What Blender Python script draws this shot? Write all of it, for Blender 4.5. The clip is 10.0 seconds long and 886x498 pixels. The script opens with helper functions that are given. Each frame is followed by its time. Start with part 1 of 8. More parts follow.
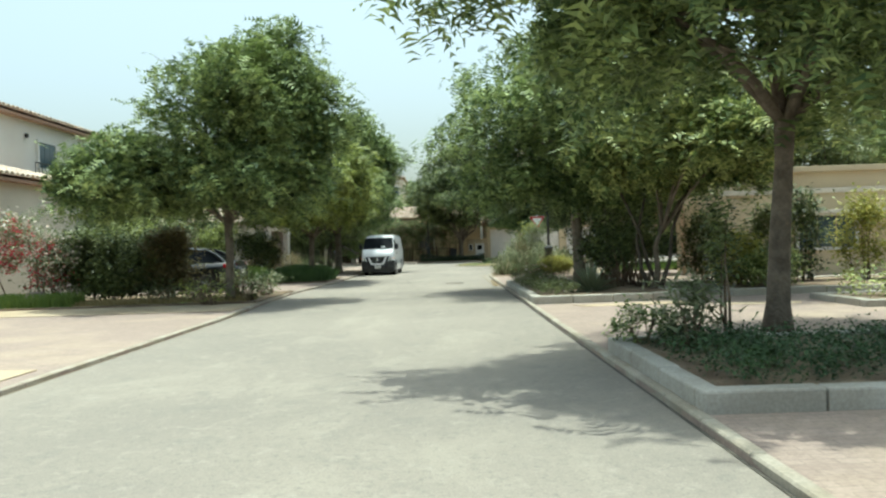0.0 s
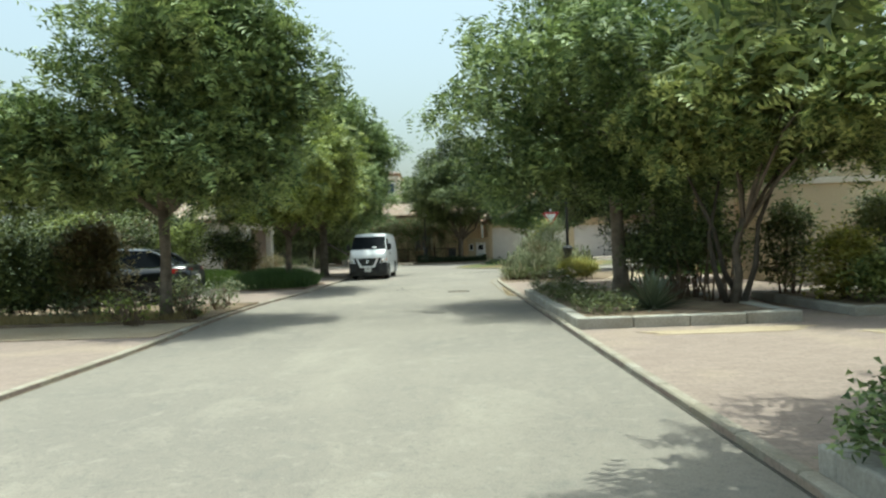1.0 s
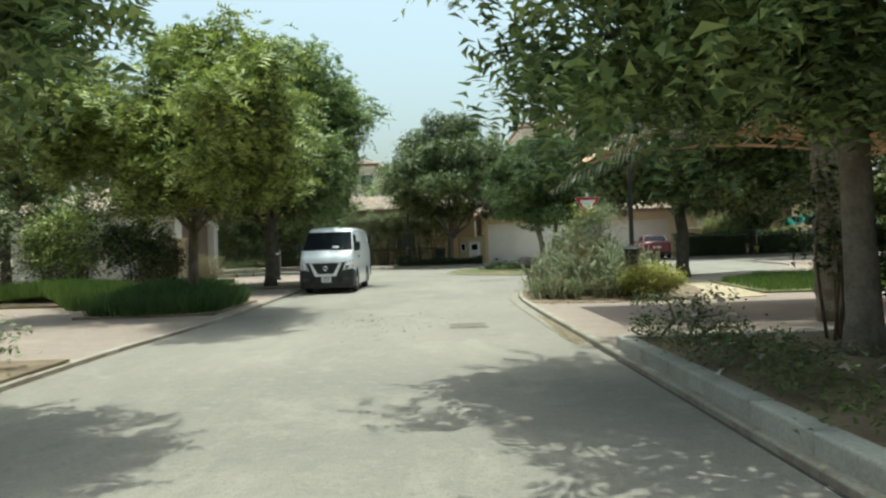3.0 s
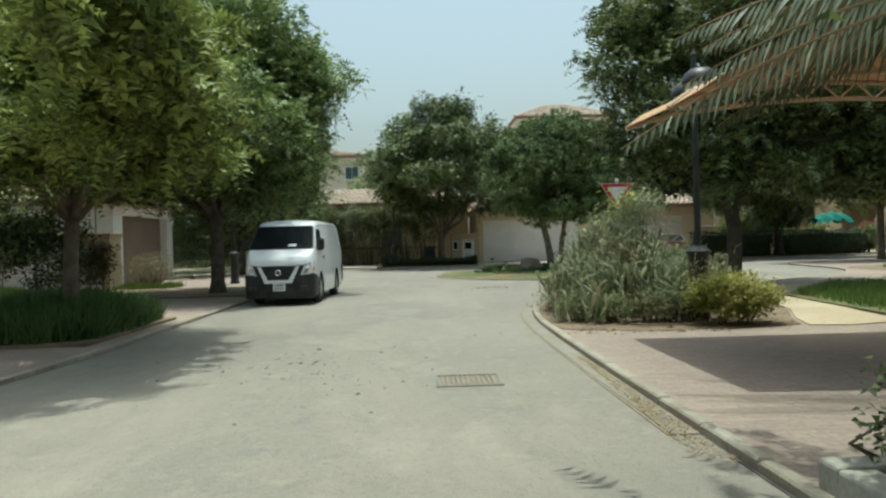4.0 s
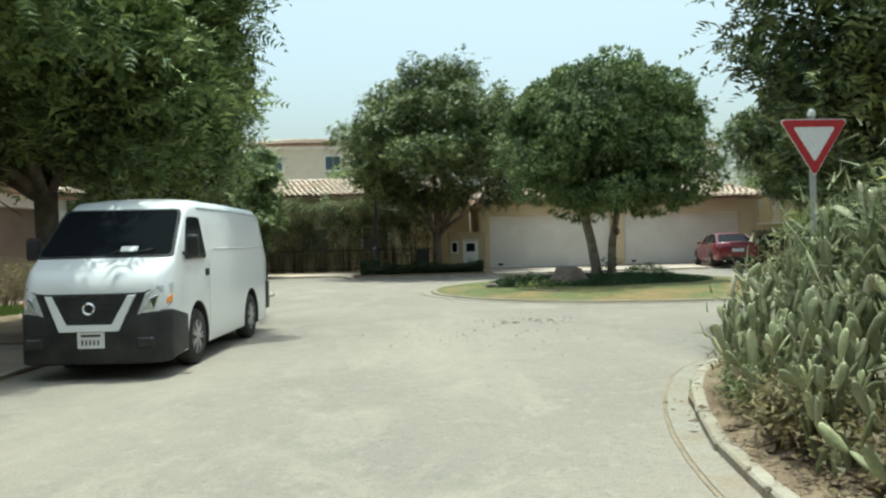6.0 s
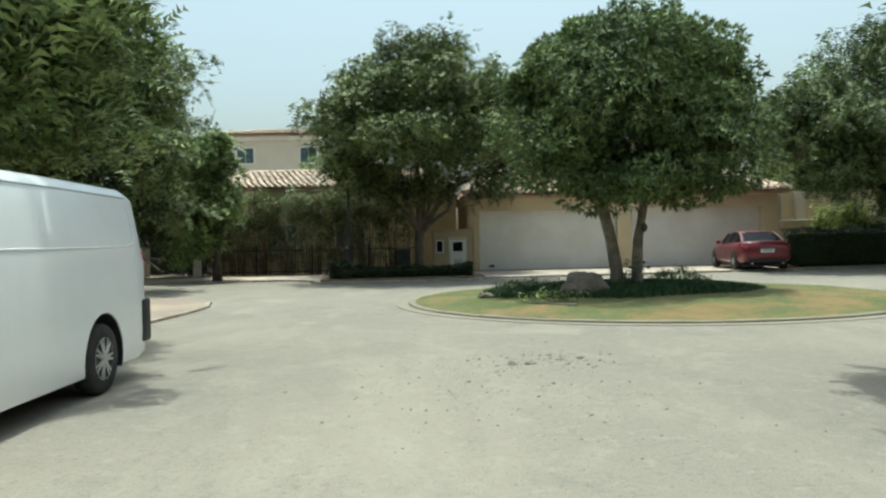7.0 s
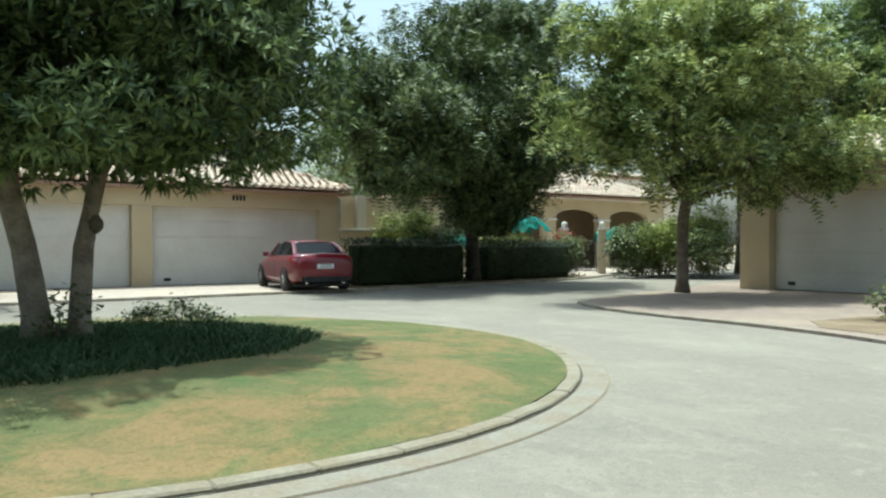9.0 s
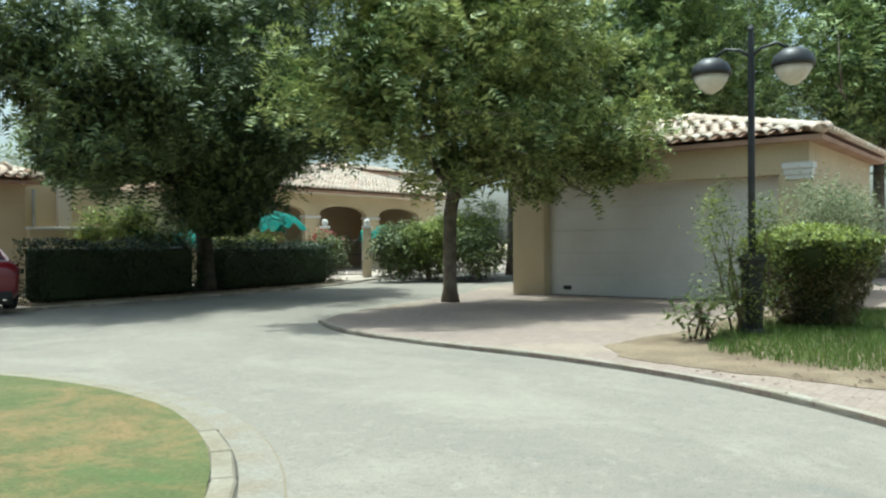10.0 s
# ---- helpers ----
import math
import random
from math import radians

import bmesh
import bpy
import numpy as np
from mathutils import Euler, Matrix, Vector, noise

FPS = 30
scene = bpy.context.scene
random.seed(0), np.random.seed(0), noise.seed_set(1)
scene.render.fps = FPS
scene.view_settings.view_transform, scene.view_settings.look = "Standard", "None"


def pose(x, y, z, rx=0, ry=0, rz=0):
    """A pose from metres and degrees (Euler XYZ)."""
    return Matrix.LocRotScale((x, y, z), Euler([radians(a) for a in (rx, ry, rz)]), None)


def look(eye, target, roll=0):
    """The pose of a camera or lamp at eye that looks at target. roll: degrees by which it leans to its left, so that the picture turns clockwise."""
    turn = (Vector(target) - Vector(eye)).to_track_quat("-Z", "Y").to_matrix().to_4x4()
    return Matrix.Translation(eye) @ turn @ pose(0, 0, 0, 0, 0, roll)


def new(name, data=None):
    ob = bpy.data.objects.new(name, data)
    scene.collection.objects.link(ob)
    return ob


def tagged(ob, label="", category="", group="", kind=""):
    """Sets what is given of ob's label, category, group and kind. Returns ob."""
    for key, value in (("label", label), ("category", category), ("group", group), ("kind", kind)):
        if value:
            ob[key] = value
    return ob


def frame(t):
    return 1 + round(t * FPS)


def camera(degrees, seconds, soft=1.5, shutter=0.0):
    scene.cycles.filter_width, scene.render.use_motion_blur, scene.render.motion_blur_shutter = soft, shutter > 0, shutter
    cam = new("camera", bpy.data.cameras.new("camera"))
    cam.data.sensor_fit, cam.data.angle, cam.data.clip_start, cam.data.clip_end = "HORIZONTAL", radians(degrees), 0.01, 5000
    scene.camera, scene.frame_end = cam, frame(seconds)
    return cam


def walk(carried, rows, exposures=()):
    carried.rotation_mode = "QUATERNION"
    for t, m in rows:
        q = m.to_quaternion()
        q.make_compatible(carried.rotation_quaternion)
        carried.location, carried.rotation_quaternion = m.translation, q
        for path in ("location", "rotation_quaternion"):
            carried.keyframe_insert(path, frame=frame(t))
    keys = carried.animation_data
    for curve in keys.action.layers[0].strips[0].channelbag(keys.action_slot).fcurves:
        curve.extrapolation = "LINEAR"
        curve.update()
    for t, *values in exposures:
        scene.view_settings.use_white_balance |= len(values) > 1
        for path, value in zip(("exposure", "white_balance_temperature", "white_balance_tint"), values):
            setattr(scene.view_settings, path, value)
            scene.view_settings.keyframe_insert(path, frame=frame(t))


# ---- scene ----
cam = camera(59.63, 10.0, soft=2.3)
# seconds, x, y, z, yaw, pitch, roll
ROWS = [
    (0, 0.198, 3.493, 1.368, 0.31, -0.27, 1.96),
    (0.5, 0.090, 5.896, 1.383, 0.18, -0.26, 1.92),
    (1, 0.036, 8.355, 1.381, 0.05, -0.30, 2.00),
    (1.5, -0.045, 10.681, 1.353, -0.15, -0.26, 1.99),
    (2, -0.177, 13.211, 1.386, -0.50, -0.35, 2.03),
    (2.5, -0.258, 15.751, 1.377, -0.89, -0.32, 2.04),
    (3.25, -0.189, 19.646, 1.377, -1.42, -0.44, 1.80),
    (4, -0.038, 23.489, 1.384, -1.89, -0.56, 1.54),
    (4.5, 0.042, 25.937, 1.382, -2.14, -0.54, 1.50),
    (5, 0.092, 28.232, 1.363, -2.46, -0.48, 1.46),
    (5.5, 0.156, 30.684, 1.374, -2.70, -0.50, 1.46),
    (6.25, 0.196, 34.200, 1.376, -2.22, -0.50, 1.46),
    (6.8, 0.379, 36.675, 1.361, -2.72, -0.56, 1.38),
    (7.25, 0.622, 38.483, 1.383, -4.88, -0.73, 1.15),
    (7.5, 0.825, 39.456, 1.399, -6.95, -0.82, 0.99),
    (8, 1.638, 41.651, 1.390, -14.79, -0.72, 0.64),
    (8.5, 2.753, 43.533, 1.328, -24.79, -0.66, 0.19),
    (9, 4.105, 44.934, 1.324, -34.85, -0.29, 0.05),
    (9.5, 5.775, 46.251, 1.364, -44.15, -0.68, 0.08),
    (10, 7.498, 47.379, 1.368, -51.04, -0.40, 0.43),
]
EXPOSURE, KELVIN, TINT = 0.43, 5900.0, -8.0
walk(cam, [(t, pose(x, y, z, 90 + pitch, roll, yaw)) for t, x, y, z, yaw, pitch, roll in ROWS], [(t, EXPOSURE + e, KELVIN - max(0.0, t - 7.0) * 125.0, TINT) for t, e in ((0.0, 0.07), (0.8, -0.04), (1.5, -0.20), (2.0, 0.0), (2.7, -0.03), (3.6, -0.42), (4.0, -0.45), (4.5, -0.04), (5.5, 0.0), (7.0, -0.22), (8.5, 0.0), (10.0, 0.0))])

# ---- daylight: high summer sun from ahead of the street, pale dusty sky ----
SUN_WAY = Vector((0.04, 0.17, 1.0)).normalized()
world = bpy.data.worlds.new("world")
scene.world = world
world.use_nodes = True
wt = world.node_tree
sky = wt.nodes.new("ShaderNodeTexSky")
sky.sky_type, sky.sun_disc = "NISHITA", False
sky.sun_elevation = math.asin(SUN_WAY.z)
sky.sun_rotation = math.atan2(SUN_WAY.x, SUN_WAY.y)
sky.air_density, sky.dust_density, sky.ozone_density = 1.4, 5.0, 1.0
bg = wt.nodes["Background"]
bg.inputs["Strength"].default_value = 0.15
haze = wt.nodes.new("ShaderNodeHueSaturation")
haze.inputs["Saturation"].default_value, haze.inputs["Value"].default_value = 0.60, 1.09
wt.links.new(sky.outputs["Color"], haze.inputs["Color"])
wt.links.new(haze.outputs["Color"], bg.inputs["Color"])
sun = new("sun", bpy.data.lights.new("sun", "SUN"))
sun.data.energy, sun.data.angle, sun.data.color = 3.55, radians(0.53), (1.0, 0.95, 0.86)
sun.matrix_world = look(tuple(SUN_WAY * 60), (0, 0, 0))

# ---- materials ----
def shade(name, base, other=None, rough=0.8, metal=0.0, scale=2.0, fine=40.0, bump=0.2, dist=0.01, mix=0.5, spec=0.3, rand=0.0, island=0.0):
    """A surface whose colour wanders between base and other at two scales, with fine relief."""
    m = bpy.data.materials.new(name)
    m.use_nodes = True
    nt = m.node_tree
    L = nt.links.new
    b = nt.nodes["Principled BSDF"]
    b.inputs["Roughness"].default_value, b.inputs["Metallic"].default_value = rough, metal
    b.inputs["Specular IOR Level"].default_value = spec
    other = other or tuple(c * 0.75 for c in base)
    geo = nt.nodes.new("ShaderNodeNewGeometry")
    big = nt.nodes.new("ShaderNodeTexNoise")
    big.inputs["Scale"].default_value, big.inputs["Detail"].default_value = scale, 5.0
    small = nt.nodes.new("ShaderNodeTexNoise")
    small.inputs["Scale"].default_value, small.inputs["Detail"].default_value = fine, 4.0
    for n in (big, small):
        L(geo.outputs["Position"], n.inputs["Vector"])
    ramp = nt.nodes.new("ShaderNodeMapRange")
    ramp.inputs["From Min"].default_value, ramp.inputs["From Max"].default_value = 0.35, 0.65
    L(big.outputs["Fac"], ramp.inputs["Value"])
    c1 = nt.nodes.new("ShaderNodeMix")
    c1.data_type = "RGBA"
    c1.inputs["A"].default_value, c1.inputs["B"].default_value = (*base, 1), (*other, 1)
    fac = nt.nodes.new("ShaderNodeMath")
    fac.operation = "MULTIPLY"
    fac.inputs[1].default_value = mix * 2
    L(ramp.outputs["Result"], fac.inputs[0])
    L(fac.outputs[0], c1.inputs["Factor"])
    hsv = nt.nodes.new("ShaderNodeHueSaturation")
    val = nt.nodes.new("ShaderNodeMapRange")
    val.inputs["From Min"].default_value, val.inputs["From Max"].default_value = 0.3, 0.7
    val.inputs["To Min"].default_value, val.inputs["To Max"].default_value = 0.86, 1.14
    L(small.outputs["Fac"], val.inputs["Value"])
    out = val.outputs["Result"]
    for amount, source in ((rand, "object"), (island, "island")):
        if amount:
            if source == "object":
                r = nt.nodes.new("ShaderNodeObjectInfo").outputs["Random"]
            else:
                r = geo.outputs["Random Per Island"]
            rr = nt.nodes.new("ShaderNodeMapRange")
            rr.inputs["To Min"].default_value, rr.inputs["To Max"].default_value = 1 - amount, 1 + amount
            L(r, rr.inputs["Value"])
            mu = nt.nodes.new("ShaderNodeMath")
            mu.operation = "MULTIPLY"
            L(out, mu.inputs[0])
            L(rr.outputs["Result"], mu.inputs[1])
            out = mu.outputs[0]
    L(out, hsv.inputs["Value"])
    L(c1.outputs["Result"], hsv.inputs["Color"])
    L(hsv.outputs["Color"], b.inputs["Base Color"])
    if bump:
        bp = nt.nodes.new("ShaderNodeBump")
        bp.inputs["Strength"].default_value, bp.inputs["Distance"].default_value = bump, dist
        L(small.outputs["Fac"], bp.inputs["Height"])
        L(bp.outputs["Normal"], b.inputs["Normal"])
    m["colour_out"] = hsv.name
    return m


def leafy(name, base, tip, rough=0.55, through_light=0.32, spread=0.35):
    """Leaves: each its own tone, some light coming through."""
    m = bpy.data.materials.new(name)
    m.use_nodes = True
    nt = m.node_tree
    L = nt.links.new
    b = nt.nodes["Principled BSDF"]
    b.inputs["Roughness"].default_value, b.inputs["Specular IOR Level"].default_value = rough, 0.35
    geo = nt.nodes.new("ShaderNodeNewGeometry")
    n = nt.nodes.new("ShaderNodeTexNoise")
    n.inputs["Scale"].default_value, n.inputs["Detail"].default_value = 0.9, 3.0
    L(geo.outputs["Position"], n.inputs["Vector"])
    add = nt.nodes.new("ShaderNodeMath")
    add.operation = "MULTIPLY_ADD"
    add.inputs[1].default_value = 1.0
    L(n.outputs["Fac"], add.inputs[0])
    half = nt.nodes.new("ShaderNodeMapRange")
    half.inputs["To Min"].default_value, half.inputs["To Max"].default_value = -spread, spread
    L(geo.outputs["Random Per Island"], half.inputs["Value"])
    L(half.outputs["Result"], add.inputs[2])
    mr = nt.nodes.new("ShaderNodeMapRange")
    mr.inputs["From Min"].default_value, mr.inputs["From Max"].default_value = 0.2, 0.9
    L(add.outputs[0], mr.inputs["Value"])
    c = nt.nodes.new("ShaderNodeMix")
    c.data_type = "RGBA"
    c.inputs["A"].default_value, c.inputs["B"].default_value = (*base, 1), (*tip, 1)
    L(mr.outputs["Result"], c.inputs["Factor"])
    L(c.outputs["Result"], b.inputs["Base Color"])
    t = nt.nodes.new("ShaderNodeBsdfTranslucent")
    L(c.outputs["Result"], t.inputs["Color"])
    mixer = nt.nodes.new("ShaderNodeMixShader")
    mixer.inputs["Fac"].default_value = through_light
    L(b.outputs["BSDF"], mixer.inputs[1])
    L(t.outputs["BSDF"], mixer.inputs[2])
    L(mixer.outputs["Shader"], nt.nodes["Material Output"].inputs["Surface"])
    return m


def glassy(name, colour=(0.02, 0.025, 0.03), rough=0.05, spec=0.3):
    m = bpy.data.materials.new(name)
    m.use_nodes = True
    b = m.node_tree.nodes["Principled BSDF"]
    b.inputs["Base Color"].default_value = (*colour, 1)
    b.inputs["Roughness"].default_value, b.inputs["Specular IOR Level"].default_value = rough, spec
    return m


def enamel(name, colour, rough=0.3, coat=0.5, metal=0.0, dust=0.12):
    """Car paint with a clear coat and a little dust."""
    m = shade(name, colour, tuple(c * (1 - dust) + 0.35 * dust for c in colour), rough, metal, 1.1, 6, 0.01, 0.0003, 0.15, 0.5)
    for n in m.node_tree.nodes:
        if n.bl_idname == "ShaderNodeMapRange" and n.inputs["To Max"].default_value > 1.1:
            n.inputs["To Min"].default_value, n.inputs["To Max"].default_value = 0.985, 1.015
    b = m.node_tree.nodes["Principled BSDF"]
    b.inputs["Coat Weight"].default_value, b.inputs["Coat Roughness"].default_value = coat, 0.06
    return m


def pavers(name, c1, c2, mortar, bw=0.2, bh=0.1, sand=(0.55, 0.45, 0.3), sandy=0.5):
    """Interlocking blocks with dusty joints, under drifts of sand."""
    m = shade(name, c1, c2, 0.9, 0, 0.8, 30, 0.25, 0.004)
    nt = m.node_tree
    L = nt.links.new
    b = nt.nodes["Principled BSDF"]
    geo = next(n for n in nt.nodes if n.bl_idname == "ShaderNodeNewGeometry")
    br = nt.nodes.new("ShaderNodeTexBrick")
    br.inputs["Scale"].default_value = 1.0
    br.inputs["Brick Width"].default_value, br.inputs["Row Height"].default_value = bw, bh
    br.inputs["Mortar Size"].default_value, br.inputs["Bias"].default_value = 0.006, 0.0
    br.inputs["Color1"].default_value, br.inputs["Color2"].default_value = (*c1, 1), (*c2, 1)
    br.inputs["Mortar"].default_value = (*mortar, 1)
    L(geo.outputs["Position"], br.inputs["Vector"])
    drift = nt.nodes.new("ShaderNodeTexNoise")
    drift.inputs["Scale"].default_value, drift.inputs["Detail"].default_value = 0.45, 6.0
    L(geo.outputs["Position"], drift.inputs["Vector"])
    mr = nt.nodes.new("ShaderNodeMapRange")
    mr.inputs["From Min"].default_value, mr.inputs["From Max"].default_value = 0.5, 0.72
    mr.inputs["To Max"].default_value = sandy
    L(drift.outputs["Fac"], mr.inputs["Value"])
    mx = nt.nodes.new("ShaderNodeMix")
    mx.data_type = "RGBA"
    mx.inputs["B"].default_value = (*sand, 1)
    L(br.outputs["Color"], mx.inputs["A"])
    L(mr.outputs["Result"], mx.inputs["Factor"])
    hsv = nt.nodes[m["colour_out"]]
    L(mx.outputs["Result"], hsv.inputs["Color"])
    return m


def dusted(m, dust, scale, low, high, amount, stretch=(1, 1, 1)):
    """Lays an uneven film of dust or stain over a surface."""
    nt = m.node_tree
    L = nt.links.new
    geo = next(n for n in nt.nodes if n.bl_idname == "ShaderNodeNewGeometry")
    hsv = nt.nodes[m["colour_out"]]
    old = hsv.inputs["Color"].links[0].from_socket
    mp = nt.nodes.new("ShaderNodeMapping")
    mp.inputs["Scale"].default_value = stretch
    L(geo.outputs["Position"], mp.inputs["Vector"])
    n = nt.nodes.new("ShaderNodeTexNoise")
    n.inputs["Scale"].default_value, n.inputs["Detail"].default_value, n.inputs["Roughness"].default_value = scale, 8.0, 0.68
    n.inputs["Distortion"].default_value = 0.6
    L(mp.outputs["Vector"], n.inputs["Vector"])
    mr = nt.nodes.new("ShaderNodeMapRange")
    mr.inputs["From Min"].default_value, mr.inputs["From Max"].default_value = low, high
    mr.inputs["To Max"].default_value = amount
    L(n.outputs["Fac"], mr.inputs["Value"])
    mx = nt.nodes.new("ShaderNodeMix")
    mx.data_type = "RGBA"
    mx.inputs["B"].default_value = (*dust, 1)
    L(old, mx.inputs["A"])
    L(mr.outputs["Result"], mx.inputs["Factor"])
    L(mx.outputs["Result"], hsv.inputs["Color"])
    return m


ASPHALT = shade("dusty_asphalt", (0.220, 0.199, 0.168), (0.261, 0.234, 0.193), 0.94, 0, 0.22, 70, 0.35, 0.004, 0.5, 0.15)
dusted(ASPHALT, (0.317, 0.287, 0.232), 0.9, 0.52, 0.68, 0.7, (1, 0.6, 1))
dusted(ASPHALT, (0.150, 0.145, 0.132), 2.2, 0.55, 0.75, 0.5)
dusted(ASPHALT, (0.352, 0.325, 0.270), 6.0, 0.54, 0.72, 0.5)
dusted(ASPHALT, (0.150, 0.143, 0.124), 19.0, 0.52, 0.68, 0.6)
dusted(ASPHALT, (0.335, 0.300, 0.240), 0.30, 0.50, 0.66, 0.45, (1, 0.35, 1))
SAND = shade("sand", (0.370, 0.290, 0.185), (0.440, 0.361, 0.246), 0.95, 0, 0.6, 25, 0.4, 0.02)
SOIL = shade("dry_soil", (0.160, 0.115, 0.074), (0.262, 0.200, 0.130), 0.95, 0, 1.6, 30, 0.7, 0.03)
PAVING = pavers("pink_block_paving", (0.262, 0.204, 0.168), (0.305, 0.240, 0.198), (0.235, 0.188, 0.152), sand=(0.46, 0.37, 0.25))
APRON = pavers("pale_block_paving", (0.405, 0.339, 0.286), (0.458, 0.387, 0.326), (0.299, 0.255, 0.211), sandy=0.7)
KERB = shade("kerb_concrete", (0.350, 0.318, 0.255), (0.275, 0.240, 0.178), 0.9, 0, 2.5, 35, 0.35, 0.006, rand=0.1)
KERB_PALE = shade("pale_kerb_concrete", (0.415, 0.392, 0.335), (0.330, 0.305, 0.250), 0.9, 0, 2.0, 35, 0.3, 0.006, rand=0.08)
KERB_TAN = shade("sand_stained_kerb", (0.285, 0.255, 0.195), (0.235, 0.20, 0.14), 0.93, 0, 2.0, 35, 0.3, 0.006, rand=0.06)
GUTTER = shade("gutter_concrete", (0.262, 0.244, 0.204), (0.24, 0.202, 0.15), 0.92, 0, 3.0, 40, 0.4, 0.006)
GRIT = shade("brown_dirt", (0.20, 0.165, 0.115), (0.26, 0.215, 0.15), 0.95, 0, 3.0, 40)
TAR = shade("dark_joint", (0.06, 0.055, 0.045), (0.11, 0.10, 0.08), 0.95)
LAWN = shade("dry_lawn", (0.100, 0.122, 0.044), (0.150, 0.150, 0.062), 0.95, 0, 0.6, 45, 0.8, 0.02, 0.5)
dusted(LAWN, (0.240, 0.168, 0.078), 0.55, 0.488, 0.59, 0.95)
dusted(LAWN, (0.235, 0.162, 0.070), 2.4, 0.50, 0.66, 0.75)
dusted(LAWN, (0.092, 0.140, 0.047), 0.9, 0.59, 0.68, 0.8)
dusted(LAWN, (0.060, 0.084, 0.030), 16.0, 0.50, 0.70, 0.6)
dusted(LAWN, (0.068, 0.098, 0.034), 2.6, 0.50, 0.66, 0.5)
dusted(LAWN, (0.27, 0.215, 0.12), 7.0, 0.58, 0.74, 0.35)
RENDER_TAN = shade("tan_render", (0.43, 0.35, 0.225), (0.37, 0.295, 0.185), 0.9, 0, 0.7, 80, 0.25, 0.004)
RENDER_CREAM = shade("cream_render", (0.546, 0.458, 0.299), (0.484, 0.396, 0.255), 0.9, 0, 0.7, 80, 0.25, 0.004)
RENDER_PALE = shade("pale_render", (0.616, 0.563, 0.458), (0.546, 0.493, 0.396), 0.9, 0, 0.5, 80, 0.25, 0.004)
RENDER_WHITE = shade("white_render", (0.651, 0.634, 0.581), (0.581, 0.554, 0.493), 0.9, 0, 0.5, 80, 0.2, 0.004)
TRIM_WHITE = shade("white_trim", (0.686, 0.678, 0.642), (0.598, 0.581, 0.528), 0.8, 0, 1.2, 60, 0.1, 0.003)
DOOR_WHITE = shade("white_garage_door", (0.68, 0.66, 0.61), (0.60, 0.57, 0.51), 0.65, 0, 0.8, 50, 0.05, 0.002)
DOOR_BROWN = shade("brown_garage_door", (0.20, 0.15, 0.11), (0.16, 0.12, 0.09), 0.6, 0, 1.0, 50, 0.05, 0.002)
TILE = shade("clay_roof_tile", (0.581, 0.440, 0.334), (0.634, 0.546, 0.440), 0.85, 0, 1.2, 40, 0.3, 0.005, rand=0.14, island=0.14)
TILE_DARK = shade("tile_underside", (0.42, 0.28, 0.20), (0.34, 0.22, 0.16), 0.9)
IRON = shade("black_iron", (0.018, 0.018, 0.018), (0.035, 0.032, 0.03), 0.5, 0.3, 3, 60, 0.1, 0.002)
BLACK_PAINT = shade("black_paint", (0.012, 0.013, 0.013), (0.03, 0.03, 0.028), 0.45, 0, 4, 60, 0.05, 0.002, spec=0.5)
BLACK_PLASTIC = shade("black_plastic", (0.018, 0.019, 0.02), (0.04, 0.04, 0.038), 0.55, 0, 4, 80, 0.1, 0.002)
RUBBER = shade("tyre_rubber", (0.02, 0.02, 0.02), (0.05, 0.047, 0.042), 0.85, 0, 5, 80, 0.2, 0.003)
ALLOY = shade("wheel_silver", (0.55, 0.56, 0.57), (0.42, 0.42, 0.42), 0.35, 0.8, 5, 60, 0.05, 0.002)
CHROME = shade("chrome", (0.75, 0.76, 0.77), (0.65, 0.66, 0.66), 0.15, 1.0, 5, 60, 0.0)
GREY_METAL = shade("galvanised_steel", (0.48, 0.49, 0.49), (0.38, 0.39, 0.38), 0.5, 0.6, 4, 60, 0.1, 0.002)
WHITE_PAINT = enamel("van_white", (0.77, 0.78, 0.78), 0.30, 0.5, 0, 0.012)
RED_PAINT = enamel("car_red", (0.155, 0.004, 0.012), 0.3, 0.6, 0, 0.02)
BLACK_CAR = enamel("car_black", (0.006, 0.008, 0.009), 0.28, 0.45, 0, 0.012)
DARK_GLASS = glassy("dark_glass", (0.010, 0.012, 0.014), 0.05, 0.04)
WINDOW_GLASS = glassy("window_glass", (0.06, 0.09, 0.11), 0.08)
LAMP_GLASS = glassy("headlamp_glass", (0.50, 0.52, 0.53), 0.08, 0.6)
TAIL_RED = glassy("tail_lamp_red", (0.35, 0.01, 0.015), 0.15)
AMBER = glassy("amber_lens", (0.75, 0.28, 0.05), 0.2)
FROSTED = shade("frosted_lamp_bowl", (0.70, 0.67, 0.58), (0.60, 0.56, 0.46), 0.4, 0, 3, 60, 0.0)
SIGN_RED = shade("sign_red", (0.45, 0.03, 0.035), (0.38, 0.03, 0.035), 0.45, 0, 3, 60, 0.0)
SIGN_WHITE = shade("sign_white", (0.80, 0.80, 0.78), (0.74, 0.73, 0.70), 0.45, 0, 3, 60, 0.0)
PLATE_WHITE = shade("plate_white", (0.8, 0.8, 0.78), (0.7, 0.7, 0.68), 0.4, 0, 8, 60, 0.0)
INK = shade("plate_ink", (0.03, 0.03, 0.035), None, 0.5)
BARK = shade("grey_bark", (0.20, 0.165, 0.125), (0.115, 0.095, 0.07), 0.95, 0, 5, 28, 1.0, 0.03)
# darker copy of BARK, crown shade painted in, for trunks under foliage
BARK_SHADED = shade("shaded_bark", (0.105, 0.088, 0.068), (0.065, 0.055, 0.042), 0.95, 0, 5, 28, 1.0, 0.03)
